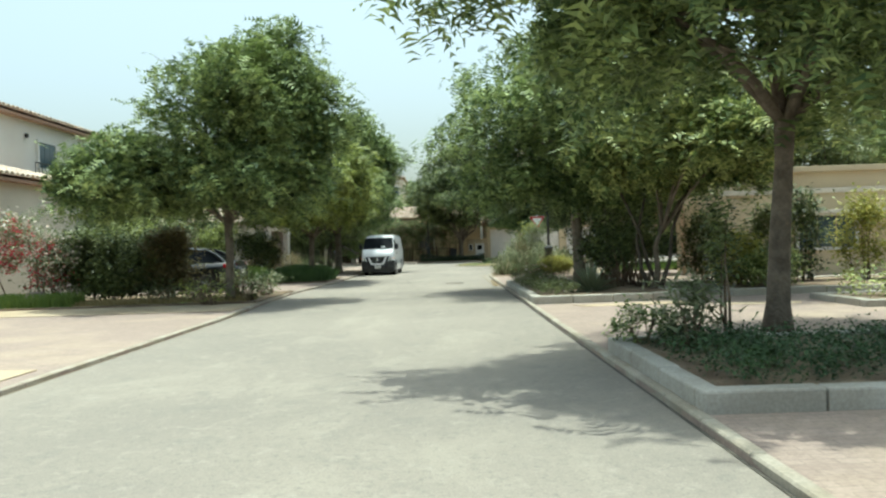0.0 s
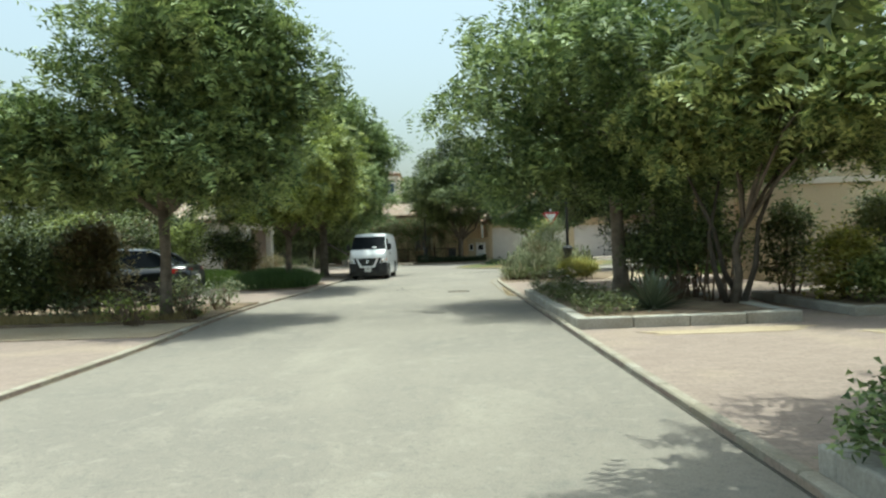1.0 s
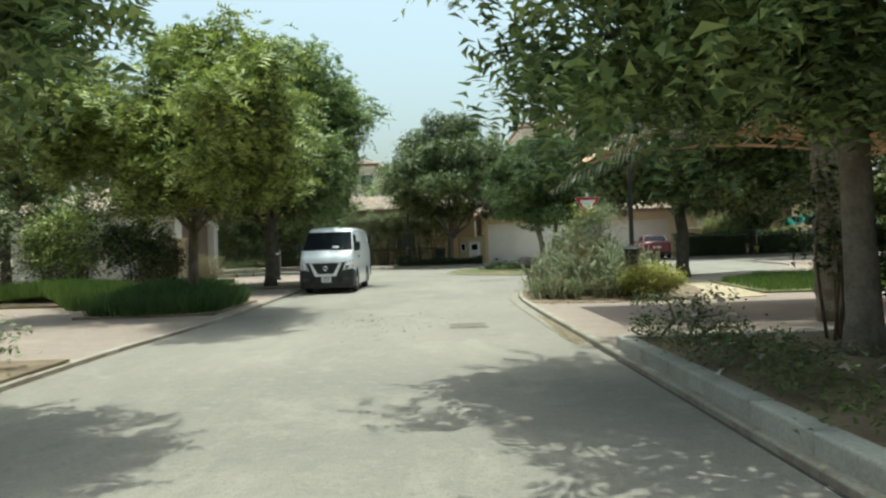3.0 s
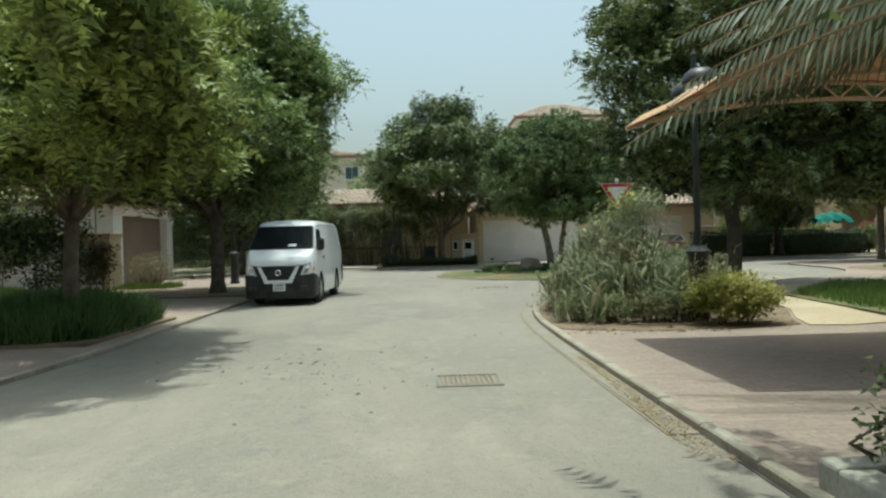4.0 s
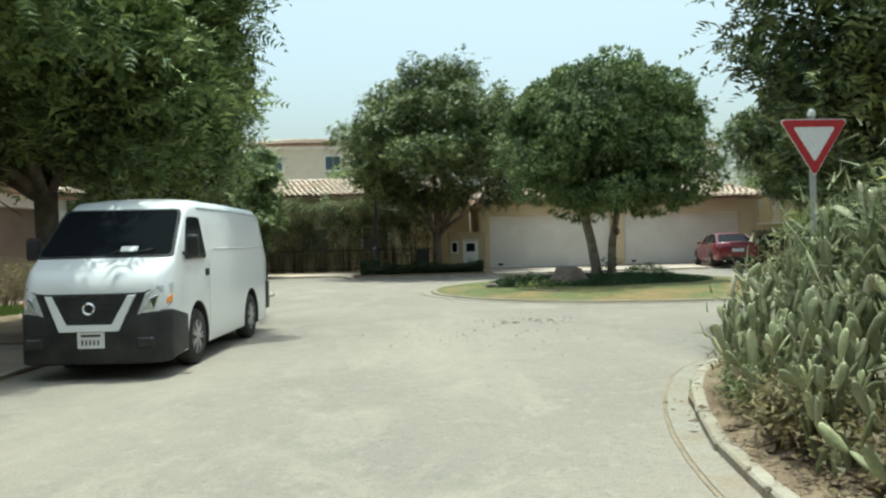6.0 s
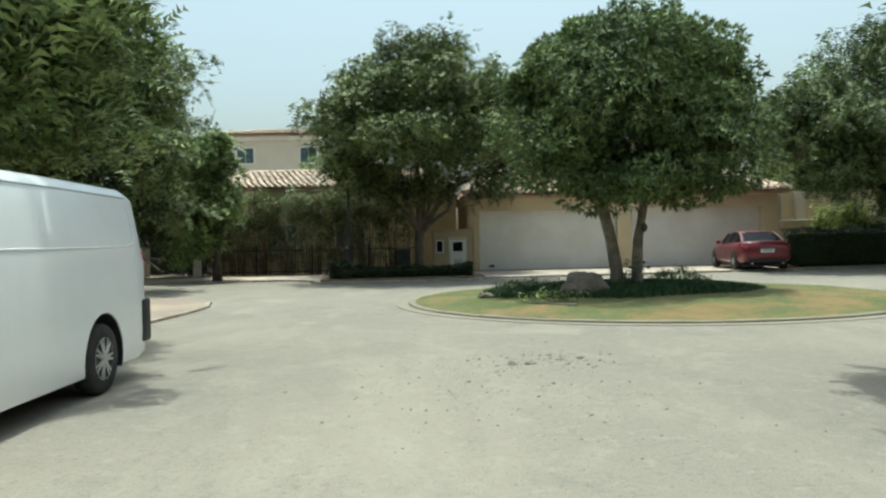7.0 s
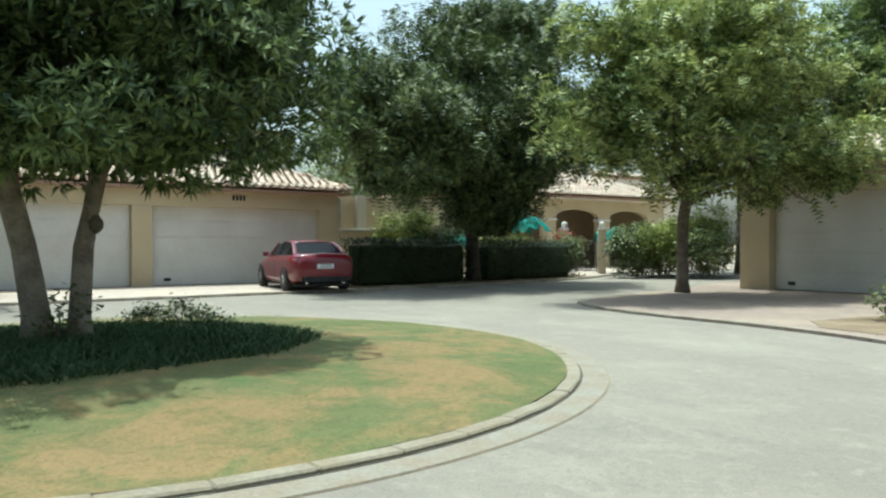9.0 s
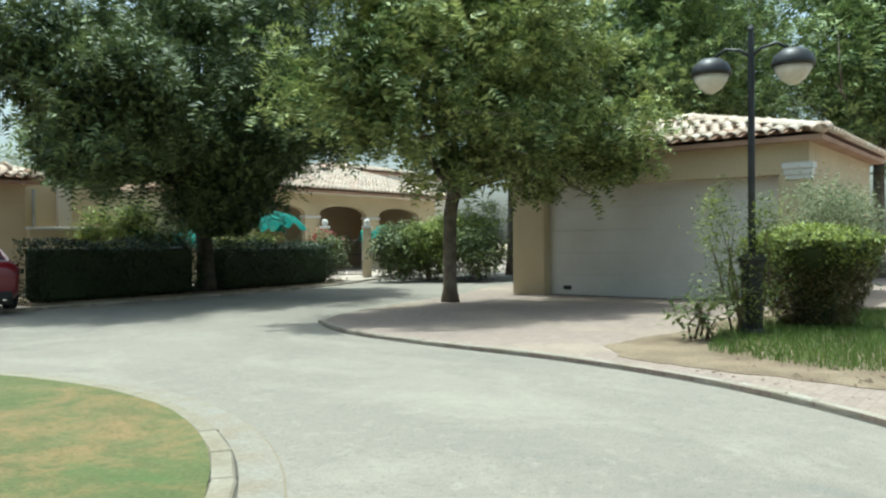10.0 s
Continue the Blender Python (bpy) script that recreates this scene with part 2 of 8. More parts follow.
BARK_PALE = shade("pale_bark", (0.33, 0.28, 0.22), (0.20, 0.165, 0.125), 0.95, 0, 4, 25, 1.0, 0.03)
TWIG = shade("dry_twig", (0.22, 0.165, 0.11), (0.14, 0.10, 0.07), 0.95, 0, 6, 40, 0.6, 0.01)
ROCK = shade("sandstone_boulder", (0.25, 0.20, 0.16), (0.17, 0.14, 0.115), 0.95, 0, 2.5, 18, 1.0, 0.04)
PEBBLE = shade("grey_stone", (0.22, 0.205, 0.175), (0.14, 0.13, 0.115), 0.95, 0, 6, 40, 0.6, 0.01, island=0.3)
SAIL = shade("tan_shade_cloth", (0.510, 0.317, 0.176), (0.458, 0.273, 0.150), 0.85, 0, 0.8, 120, 0.2, 0.002)
BEIGE_STEEL = shade("beige_painted_steel", (0.60, 0.45, 0.30), (0.52, 0.38, 0.25), 0.5, 0, 3, 60, 0.05, 0.002)
TEAL = shade("green_shade_net", (0.008, 0.13, 0.10), (0.015, 0.20, 0.16), 0.8, 0, 3.0, 60, 0.3, 0.01)
CACTUS = shade("cactus_green", (0.215, 0.235, 0.122), (0.310, 0.318, 0.185), 0.62, 0, 4, 40, 0.5, 0.006, 0.5, rand=0.4)
CACTUS_DRY = shade("dry_cactus", (0.520, 0.500, 0.350), (0.440, 0.400, 0.260), 0.75, 0, 6, 30, 0.3, 0.006, rand=0.15)
LEAF_FRESH = leafy("fresh_leaves", (0.080, 0.129, 0.038), (0.490, 0.526, 0.179), through_light=0.22)
LEAF_MID = leafy("green_leaves", (0.068, 0.112, 0.040), (0.366, 0.444, 0.155), through_light=0.20)
LEAF_DARK = leafy("dark_leaves", (0.035, 0.057, 0.023), (0.255, 0.299, 0.102), through_light=0.12)
# LEAF_DARK lowered again: the huge crown's own shade is in this colour
LEAF_DIMMED = leafy("shade_dimmed_leaves", (0.030, 0.052, 0.021), (0.215, 0.262, 0.092), through_light=0.10)
LEAF_LIME = leafy("lime_leaves", (0.101, 0.134, 0.035), (0.434, 0.486, 0.127), through_light=0.28)
LEAF_SHINY = leafy("shiny_narrow_leaves", (0.051, 0.085, 0.035), (0.280, 0.355, 0.124), 0.62, 0.14)
LEAF_TURF = leafy("grassy_cover", (0.060, 0.105, 0.030), (0.130, 0.200, 0.062), through_light=0.2)
LEAF_COVER = leafy("dark_trailing_leaves", (0.037, 0.070, 0.027), (0.088, 0.144, 0.053), through_light=0.15)
# hedge leaves and cores: tree shade is put into this dark colour
LEAF_SHADED = leafy("shaded_leaves", (0.022, 0.036, 0.014), (0.055, 0.08, 0.028), through_light=0.1)
LEAF_OLIVE = leafy("olive_leaves", (0.085, 0.113, 0.039), (0.216, 0.239, 0.091))
LEAF_GREY = leafy("grey_green_leaves", (0.138, 0.167, 0.086), (0.324, 0.348, 0.180))
LEAF_AGAVE = leafy("agave_leaves", (0.10, 0.125, 0.075), (0.185, 0.215, 0.135), 0.5, 0.05)
LEAF_YELLOW = leafy("yellow_green_leaves", (0.227, 0.249, 0.045), (0.476, 0.431, 0.102))
LEAF_BROWN = leafy("sparse_brown_leaves", (0.120, 0.100, 0.045), (0.220, 0.190, 0.080))
LEAF_DRY = leafy("dry_fronds", (0.340, 0.260, 0.140), (0.500, 0.400, 0.240))
PETAL_RED = leafy("red_petals", (0.50, 0.03, 0.06), (0.65, 0.10, 0.13))
PETAL_PALE = leafy("pale_petals", (0.62, 0.50, 0.42), (0.75, 0.70, 0.62))
GRASS = leafy("grass_blades", (0.10, 0.165, 0.035), (0.20, 0.27, 0.06), through_light=0.25)
GRASS_DRY = leafy("dry_grass_blades", (0.30, 0.24, 0.10), (0.40, 0.32, 0.15), through_light=0.25)

# ---- shapes ----
def mesh_of(name, verts, faces, material, smooth=False):
    me = bpy.data.meshes.new(name)
    me.from_pydata([tuple(v) for v in verts], [], [tuple(f) for f in faces])
    me.materials.append(material)
    if smooth:
        me.polygons.foreach_set("use_smooth", [True] * len(me.polygons))
    me.update()
    return me


def leaves_of(name, v, material):
    """A mesh of loose leaves from an array (n, corners, 3)."""
    n, c = v.shape[:2]
    me = bpy.data.meshes.new(name)
    me.vertices.add(n * c)
    me.vertices.foreach_set("co", np.ascontiguousarray(v, dtype=np.float32).ravel())
    me.loops.add(n * c)
    me.loops.foreach_set("vertex_index", np.arange(n * c, dtype=np.int32))
    me.polygons.add(n)
    me.polygons.foreach_set("loop_start", np.arange(0, n * c, c, dtype=np.int32))
    me.materials.append(material)
    me.update(calc_edges=True)
    return me


def thing(name, label, category, m=None, group="", kind=""):
    ob = new(name)
    ob.empty_display_size = 0.2
    if m is not None:
        ob.matrix_world = m
    return tagged(ob, label, category, group, kind)


def hang(name, me, parent, label="", m=None):
    """A mesh as a part under its thing, in the thing's own space."""
    ob = new(name, me)
    ob.parent = parent
    if m is not None:
        ob.matrix_basis = m
    return tagged(ob, label)


def part(name, shape, material, parent, label="", smooth=False, m=None):
    return hang(name, mesh_of(name, *shape, material, smooth), parent, label, m)


def solid(name, shape, material, label, category="", group="", kind="", smooth=False, m=None):
    ob = new(name, mesh_of(name, *shape, material, smooth))
    if m is not None:
        ob.matrix_world = m
    return tagged(ob, label, category, group, kind)


def join(*shapes):
    vs, fs = [], []
    for v, f in shapes:
        k = len(vs)
        vs += [tuple(p) for p in v]
        fs += [tuple(i + k for i in q) for q in f]
    return vs, fs


def moved(shape, m):
    return [tuple(m @ Vector(v)) for v in shape[0]], shape[1]


def box(x0, y0, z0, x1, y1, z1, bevel=0.0, seg=2):
    v = [(x0, y0, z0), (x1, y0, z0), (x1, y1, z0), (x0, y1, z0), (x0, y0, z1), (x1, y0, z1), (x1, y1, z1), (x0, y1, z1)]
    f = [(3, 2, 1, 0), (4, 5, 6, 7), (0, 1, 5, 4), (1, 2, 6, 5), (2, 3, 7, 6), (3, 0, 4, 7)]
    return bevelled((v, f), bevel, seg) if bevel else (v, f)


def bevelled(shape, width, seg=2, angle=30):
    bm = bmesh.new()
    vs = [bm.verts.new(p) for p in shape[0]]
    for q in shape[1]:
        bm.faces.new([vs[i] for i in q])
    bmesh.ops.recalc_face_normals(bm, faces=bm.faces)
    edges = [e for e in bm.edges if len(e.link_faces) == 2 and e.calc_face_angle(0) > radians(angle)]
    bmesh.ops.bevel(bm, geom=edges, offset=width, segments=seg, affect="EDGES", profile=0.5, clamp_overlap=True)
    bm.verts.index_update()
    out = [tuple(v.co) for v in bm.verts], [tuple(v.index for v in f.verts) for f in bm.faces]
    bm.free()
    return out


def prism(poly, z0, z1):
    n = len(poly)
    v = [(x, y, z0) for x, y in poly] + [(x, y, z1) for x, y in poly]
    f = [tuple(range(n - 1, -1, -1)), tuple(range(n, 2 * n))]
    f += [(i, (i + 1) % n, n + (i + 1) % n, n + i) for i in range(n)]
    return v, f


def tube(points, radii, n=8, cap=True):
    pts = [Vector(p) for p in points]
    v, f = [], []
    up = Vector((0.31, 0.17, 0.93))
    for i, p in enumerate(pts):
        d = (pts[min(i + 1, len(pts) - 1)] - pts[max(i - 1, 0)]).normalized()
        a = d.cross(up)
        if a.length < 1e-3:
            a = d.cross(Vector((1, 0, 0)))
        a.normalize()
        b = d.cross(a)
        r = radii[i] if isinstance(radii, (list, tuple)) else radii
        v += [tuple(p + r * (math.cos(t) * a + math.sin(t) * b)) for t in (2 * math.pi * k / n for k in range(n))]
    for i in range(len(pts) - 1):
        f += [(i * n + k, i * n + (k + 1) % n, (i + 1) * n + (k + 1) % n, (i + 1) * n + k) for k in range(n)]
    if cap:
        f += [tuple(range(n - 1, -1, -1)), tuple(range((len(pts) - 1) * n, len(pts) * n))]
    return v, f


def lathe(profile, n=20):
    """(radius, z) pairs turned round z."""
    v, f = [], []
    for r, z in profile:
        v += [(r * math.cos(2 * math.pi * k / n), r * math.sin(2 * math.pi * k / n), z) for k in range(n)]
    for i in range(len(profile) - 1):
        f += [(i * n + k, i * n + (k + 1) % n, (i + 1) * n + (k + 1) % n, (i + 1) * n + k) for k in range(n)]
    f += [tuple(range(n - 1, -1, -1)), tuple(range((len(profile) - 1) * n, len(profile) * n))]
    return v, f


def disc_x(cx, cy, cz, profile, n=28):
    """(radius, offset along x) pairs turned round the x axis, for wheels."""
    s = lathe(profile, n)
    return [(cx + z, cy + x, cz + y) for x, y, z in s[0]], s[1]


def smooth_line(pts, step=0.5):
    """A polyline through the points, softened (Catmull-Rom)."""
    p = [Vector((*q, 0)) if len(q) == 2 else Vector(q) for q in pts]
    out = []
    for i in range(len(p) - 1):
        a, b, c, d = p[max(i - 1, 0)], p[i], p[i + 1], p[min(i + 2, len(p) - 1)]
        n = max(1, int((c - b).length / step))
        for k in range(n):
            t = k / n
            out.append(0.5 * (2 * b + (c - a) * t + (2 * a - 5 * b + 4 * c - d) * t * t + (3 * b - a - 3 * c + d) * t ** 3))
    out.append(p[-1])
    return out


def strip(line, left, right, z0, z1):
    """A band along a line, from left to right of it, z0 to z1 thick."""
    v, f = [], []
    n = len(line)
    for i, p in enumerate(line):
        d = line[min(i + 1, n - 1)] - line[max(i - 1, 0)]
        d = Vector((d.x, d.y, 0)).normalized()
        s = Vector((-d.y, d.x, 0))
        a, b = p + s * left, p + s * right
        v += [(a.x, a.y, z0), (b.x, b.y, z0), (b.x, b.y, z1), (a.x, a.y, z1)]
    for i in range(n - 1):
        k = 4 * i
        f += [(k + j, k + 4 + j, k + 4 + (j + 1) % 4, k + (j + 1) % 4) for j in range(4)]
    f += [(0, 1, 2, 3), (4 * n - 1, 4 * n - 2, 4 * n - 3, 4 * n - 4)]
    return v, f


def hull(sections):
    """A skin over rings with the same number of points each, closed at both ends."""
    v, f = [], []
    n = len(sections[0])
    for s in sections:
        v += [tuple(p) for p in s]
    for i in range(len(sections) - 1):
        f += [(i * n + k, i * n + (k + 1) % n, (i + 1) * n + (k + 1) % n, (i + 1) * n + k) for k in range(n)]
    f += [tuple(range(n - 1, -1, -1)), tuple(range((len(sections) - 1) * n, len(sections) * n))]
    return v, f


# ---- leaves ----
def turns(rng, n, droop=0.5, spread=1.0):
    """n frames: rows of (along, across, normal); along points outwards and a little down."""
    a = rng.uniform(0, 2 * np.pi, n)
    e = rng.normal(-droop * 0.5, 0.45 * spread, n)
    along = np.stack([np.cos(a) * np.cos(e), np.sin(a) * np.cos(e), np.sin(e)], 1)
    across = np.cross(along, rng.normal(0, 0.35, (n, 3)) + np.array([0, 0, 1.0]))
    across /= np.linalg.norm(across, axis=1, keepdims=True) + 1e-9
    return along, across, np.cross(across, along)


def fronds(rng, at, pairs=5, length=0.42, leaf=0.16, width=0.078, droop=0.5):
    """Feathered leaves: pairs of leaflets along a drooping stem, at the points given."""
    n = len(at)
    al, ac, no = turns(rng, n, droop)
    size = rng.uniform(0.7, 1.25, n)[:, None]
    out = []
    for k in range(pairs):
        u = (k + 0.6) / pairs
        stem = at + al * (u * length) * size - np.array([0, 0, 1.0]) * (u * u * 0.3 * length * droop) * size
        for side in (-1, 1):
            d = ac * side * 0.88 + al * 0.42 + no * rng.normal(0.0, 0.25, (n, 1))
            taper = (1 - 0.45 * u)
            tip = stem + d * leaf * taper * size
            w = al * (width * 0.5 * taper) * size
            out.append(np.stack([stem - w, stem + w, tip], 1))
    return np.concatenate(out)


def blades(rng, at, length=0.14, width=0.05, droop=0.3, spread=1.0):
    """Single pointed leaves at the points given."""
    n = len(at)
    al, ac, no = turns(rng, n, droop, spread)
    s = rng.uniform(0.7, 1.3, n)[:, None]
    tip = at + al * length * s
    w = ac * width * 0.6 * s
    low = at + al * length * 0.2 * s
    return np.stack([low - w, low + w, tip], 1)


def tufts(rng, lobes, count, leaves=15, length=0.2, width=0.05):
    """Rosettes of narrow leaves standing out from the skin of the lobes."""
    area = np.array([(l[3] * l[4] * l[5]) ** 0.67 for l in lobes])
    L = np.array(lobes)[rng.choice(len(lobes), count, p=area / area.sum())]
    d = rng.normal(0, 1, (count, 3))
    d /= np.linalg.norm(d, axis=1, keepdims=True)
    at = np.repeat(L[:, :3] + d * L[:, 3:6] * rng.uniform(0.82, 1.06, (count, 1)), leaves, axis=0)
    out = np.repeat(d + np.array([0, 0, 0.55]), leaves, axis=0)
    way = out * 0.5 + rng.normal(0, 0.55, out.shape)
    way /= np.linalg.norm(way, axis=1, keepdims=True)
    side = np.cross(way, out + rng.normal(0, 0.25, out.shape))
    side /= np.linalg.norm(side, axis=1, keepdims=True) + 1e-9
    s = rng.uniform(0.7, 1.2, (len(at), 1))
    low = at + way * length * 0.3 * s
    w = side * width * 0.5 * s
    return np.stack([low - w, low + w, at + way * length * s - np.array([0, 0, 0.15]) * length * s], 1)


def grass_quads(rng, at, height=0.2, width=0.012, lean=0.4):
    n = len(at)
    a = rng.uniform(0, 2 * np.pi, n)
    side = np.stack([np.cos(a), np.sin(a), np.zeros(n)], 1)
    b = rng.uniform(0, 2 * np.pi, n)
    ln = rng.uniform(0, lean, n)[:, None]
    h = (height * rng.uniform(0.5, 1.3, n))[:, None]
    tip = at + np.stack([np.cos(b), np.sin(b), np.zeros(n)], 1) * ln * h + np.array([0, 0, 1.0]) * h
    w = side * width / 2
    return np.stack([at - w, at + w, tip + w * 0.3, tip - w * 0.3], 1)


def clumped(rng, lobes, clumps, per, radius=0.55, shell=0.55, flat=0.75):
    """Points gathered in clumps near the skin of the lobes (x, y, z, rx, ry, rz)."""
    vol = np.array([(l[3] * l[4] * l[5]) ** 0.67 for l in lobes])
    which = rng.choice(len(lobes), clumps, p=vol / vol.sum())
    L = np.array(lobes)[which]
    d = rng.normal(0, 1, (clumps, 3))
    d /= np.linalg.norm(d, axis=1, keepdims=True)
    r = shell + (1 - shell) * rng.uniform(0, 1, clumps) ** 0.7
    r *= rng.uniform(0.88, 1.1, clumps)
    c = L[:, :3] + d * L[:, 3:6] * r[:, None]
    c = c[c[:, 2] > 0.1] if len(c) else c
    p = np.repeat(c, per, axis=0)
    q = rng.normal(0, 1, p.shape) * radius * np.array([1, 1, flat]) * rng.uniform(0.5, 1.1, (len(p), 1))
    return p + q * 0.62


def billows(rng, lobes, n=7):
    """Smaller bosses over the skin of each lobe, so that a crown has lit heads and dark hollows."""
    out = []
    for x, y, z, a, b, c in lobes:
        k = max(4, int(n * (a * b * c) ** 0.33 / 1.6))
        for i in range(k):
            u = 1 - 2 * (i + 0.5) / k
            t = 2.4 * i + rng.uniform(-0.5, 0.5)
            r = math.sqrt(max(0, 1 - u * u))
            q = rng.uniform(0.55, 0.8)
            s = rng.uniform(0.30, 0.52)
            out.append((x + a * q * r * math.cos(t), y + b * q * r * math.sin(t), z + c * q * u, a * s, b * s, c * s * 0.95))
    return out


def tree(label, at, trunk, lobes, foliage, seed, clumps=260, per=16, style="frond", bark=None, limbs=7, group="street trees", **kw):
    """trunk: (x, y, z, radius) rows from the foot to the fork, in the tree's own space."""
    rng = np.random.default_rng(seed)
    ob = thing("tree", label, "tree", pose(*at), group)
    shapes = [tube([t[:3] for t in trunk], [t[3] for t in trunk], 12)]
    fork = Vector(trunk[-1][:3])
    r0 = trunk[-1][3]
    goals = [lobes[i % len(lobes)] for i in range(limbs)]
    for i, l in enumerate(goals):
        k = 0.25 if i < len(lobes) else 0.75
        g = Vector(l[:3]) + Vector(rng.normal(0, 1, 3)) * min(l[3:6]) * k
        mid = fork.lerp(g, 0.45) + Vector(rng.normal(0, 0.18, 3)) + Vector((0, 0, 0.15))
        start = fork - Vector((0, 0, 0.15))
        shapes.append(tube([start, fork.lerp(mid, 0.5), mid, mid.lerp(g, 0.55), g], [r0 * 0.62, r0 * 0.5, r0 * 0.38, r0 * 0.24, r0 * 0.1], 7))
        for j in range(3):
            h = mid.lerp(g, 0.2 + 0.3 * j)
            e = h + Vector(rng.normal(0, 1, 3)) * min(l[3:6]) * 0.55 + Vector((0, 0, 0.2))
            shapes.append(tube([h, h.lerp(e, 0.5) + Vector(rng.normal(0, 0.08, 3)), e], [r0 * 0.2, r0 * 0.13, r0 * 0.05], 5))
    part("trunk", join(*shapes), bark or BARK, ob, smooth=True)
    heads = billows(rng, lobes, kw.pop("heads", 7))
    pts = clumped(rng, heads, clumps, per, kw.pop("radius", 0.38), kw.pop("shell", 0.6))
    core = kw.pop("core", 34)
    big, wide = kw.pop("core_leaf", (0.175, 0.095))
    v = tufts(rng, heads, clumps * per // 15, **kw) if style == "tuft" else fronds(rng, pts, **kw) if style == "frond" else blades(rng, pts, **kw)
    # leaves deep inside the crown, which close the view through it
    L = np.array(lobes)[rng.integers(0, len(lobes), clumps * core)]
    d = rng.normal(0, 1, (len(L), 3))
    d /= np.linalg.norm(d, axis=1, keepdims=True)
    inner = L[:, :3] + d * L[:, 3:6] * (0.72 * rng.uniform(0, 1, (len(L), 1)) ** 0.4)
    v = np.concatenate([v, blades(rng, inner, big, wide, 0.4, 1.4)])
    hang("crown", leaves_of("crown", v, foliage), ob)
    return ob


def shrub(name, label, at, lobes, foliage, seed, clumps=60, per=40, style="blade", stems=6, category="shrub", group="", twig=None, petals=None, petal_share=0.0, **kw):
    rng = np.random.default_rng(seed)
    ob = thing(name, label, category, pose(*at), group)
    shapes = []
    for i in range(stems):
        l = lobes[i % len(lobes)]
        g = Vector(l[:3]) + Vector(rng.normal(0, 0.5, 3)) * 0.7 * min(l[3:6])
        base = Vector((g.x * 0.55 + rng.normal(0, 0.06), g.y * 0.55 + rng.normal(0, 0.06), 0))
        m = base.lerp(g, 0.5) + Vector(rng.normal(0, 0.08, 3))
        shapes.append(tube([base, m, g], [0.022, 0.015, 0.006], 5))
    if shapes:
        part("woody_base", join(*shapes), twig or TWIG, ob, smooth=True)
    pts = clumped(rng, lobes, clumps, per, kw.pop("radius", 0.3), kw.pop("shell", 0.55))
    pts = pts[pts[:, 2] > 0.03]
    if petals is not None:
        pick = rng.uniform(0, 1, len(pts)) < petal_share
        hang("blossom", leaves_of("blossom", blades(rng, pts[pick], 0.09, 0.09, 0.0, 1.5), petals), ob)
        pts = pts[~pick]
    v = fronds(rng, pts, **kw) if style == "frond" else blades(rng, pts, **kw)
    hang("foliage", leaves_of("foliage", v, foliage), ob)
    return ob


def grass_patch(name, label, poly, z, count, leaf, seed, height=0.2, width=0.014, category="grass", mound=0.0, lean=0.4):
    """Blades of grass or ground cover strewn inside a polygon: one object of stuff."""
    rng = np.random.default_rng(seed)
    P = np.array(poly)
    lo, hi = P.min(0), P.max(0)
    pts = rng.uniform(lo, hi, (count * 3, 2))
    ok = np.zeros(len(pts), bool)
    j = len(P) - 1
    for i in range(len(P)):
        yi, yj = P[i, 1], P[j, 1]
        hitc = ((yi > pts[:, 1]) != (yj > pts[:, 1])) & (pts[:, 0] < (P[j, 0] - P[i, 0]) * (pts[:, 1] - yi) / (yj - yi + 1e-12) + P[i, 0])
        ok ^= hitc
        j = i
    pts = pts[ok][:count]
    mid, half = (lo + hi) / 2, (hi - lo) / 2
    r = np.clip(1 - (((pts - mid) / half) ** 2).sum(1), 0, 1)
    at = np.column_stack([pts, z + mound * r ** 0.8])
    ob = new(name, leaves_of(name, grass_quads(rng, at, height, width, lean), leaf))
    return tagged(ob, label, category, "", "stuff")

# ---- ground, road, paving ----
def arc(cx, cy, rx, ry, a0, a1, n):
    return [(cx + rx * math.cos(radians(a0 + (a1 - a0) * k / n)), cy + ry * math.sin(radians(a0 + (a1 - a0) * k / n))) for k in range(n + 1)]


solid("ground", box(-900, -900, -0.6, 900, 900, -0.08), SAND, "sandy desert ground stretching to the horizon", "ground", kind="structure")
solid("road", box(-60, -40, -0.3, 60, 72, 0.0), ASPHALT, "dusty grey asphalt street with a turning circle", "road", kind="structure")

LEFT_EDGE = [(-4.35, -30), (-4.35, 4), (-4.35, 11), (-4.36, 16), (-4.38, 19), (-4.48, 21.2), (-4.60, 23.5), (-4.66, 26.2), (-4.62, 29), (-4.46, 31.4), (-4.3, 34.5), (-4.3, 40), (-4.25, 46), (-4.05, 50.5), (-3.75, 53.2), (-3.75, 55), (-4.3, 56.6), (-5.6, 57.7), (-8, 58.3), (-14, 58.6), (-40, 58.6)]
RIGHT_EDGE = [(1.96, -30), (1.96, 4), (1.93, 12), (1.90, 18), (1.90, 26), (1.87, 32), (1.9, 35.5), (2.05, 37.6), (2.47, 39.3), (3.15, 40.8), (4.3, 41.9), (6.5, 43.0), (9.2, 44.3), (11.8, 46.0), (13.7, 48.1), (14.75, 49.85), (15.3, 51.9), (15.45, 54.0), (15.75, 55.9), (16.4, 57.2)]
EAST_TIP = [(16.4, 57.2), (17.2, 57.9), (19.0, 58.6), (23, 59.6), (30, 61.5), (60, 65)]
NORTH_EDGE = [(-40, 66.0), (-8, 66.0), (-3.2, 65.6), (-2.5, 64.2), (-1.7, 63.5), (3.0, 63.6), (3.9, 64.2), (10, 64.4), (15, 64.7), (20, 65.2), (25, 66.2), (29, 68), (33, 69.5), (60, 70)]

left_line, right_line = smooth_line(LEFT_EDGE), smooth_line(RIGHT_EDGE)
east_line, north_line = smooth_line(EAST_TIP), smooth_line(NORTH_EDGE)


def flat(line):
    return [(p.x, p.y) for p in line]


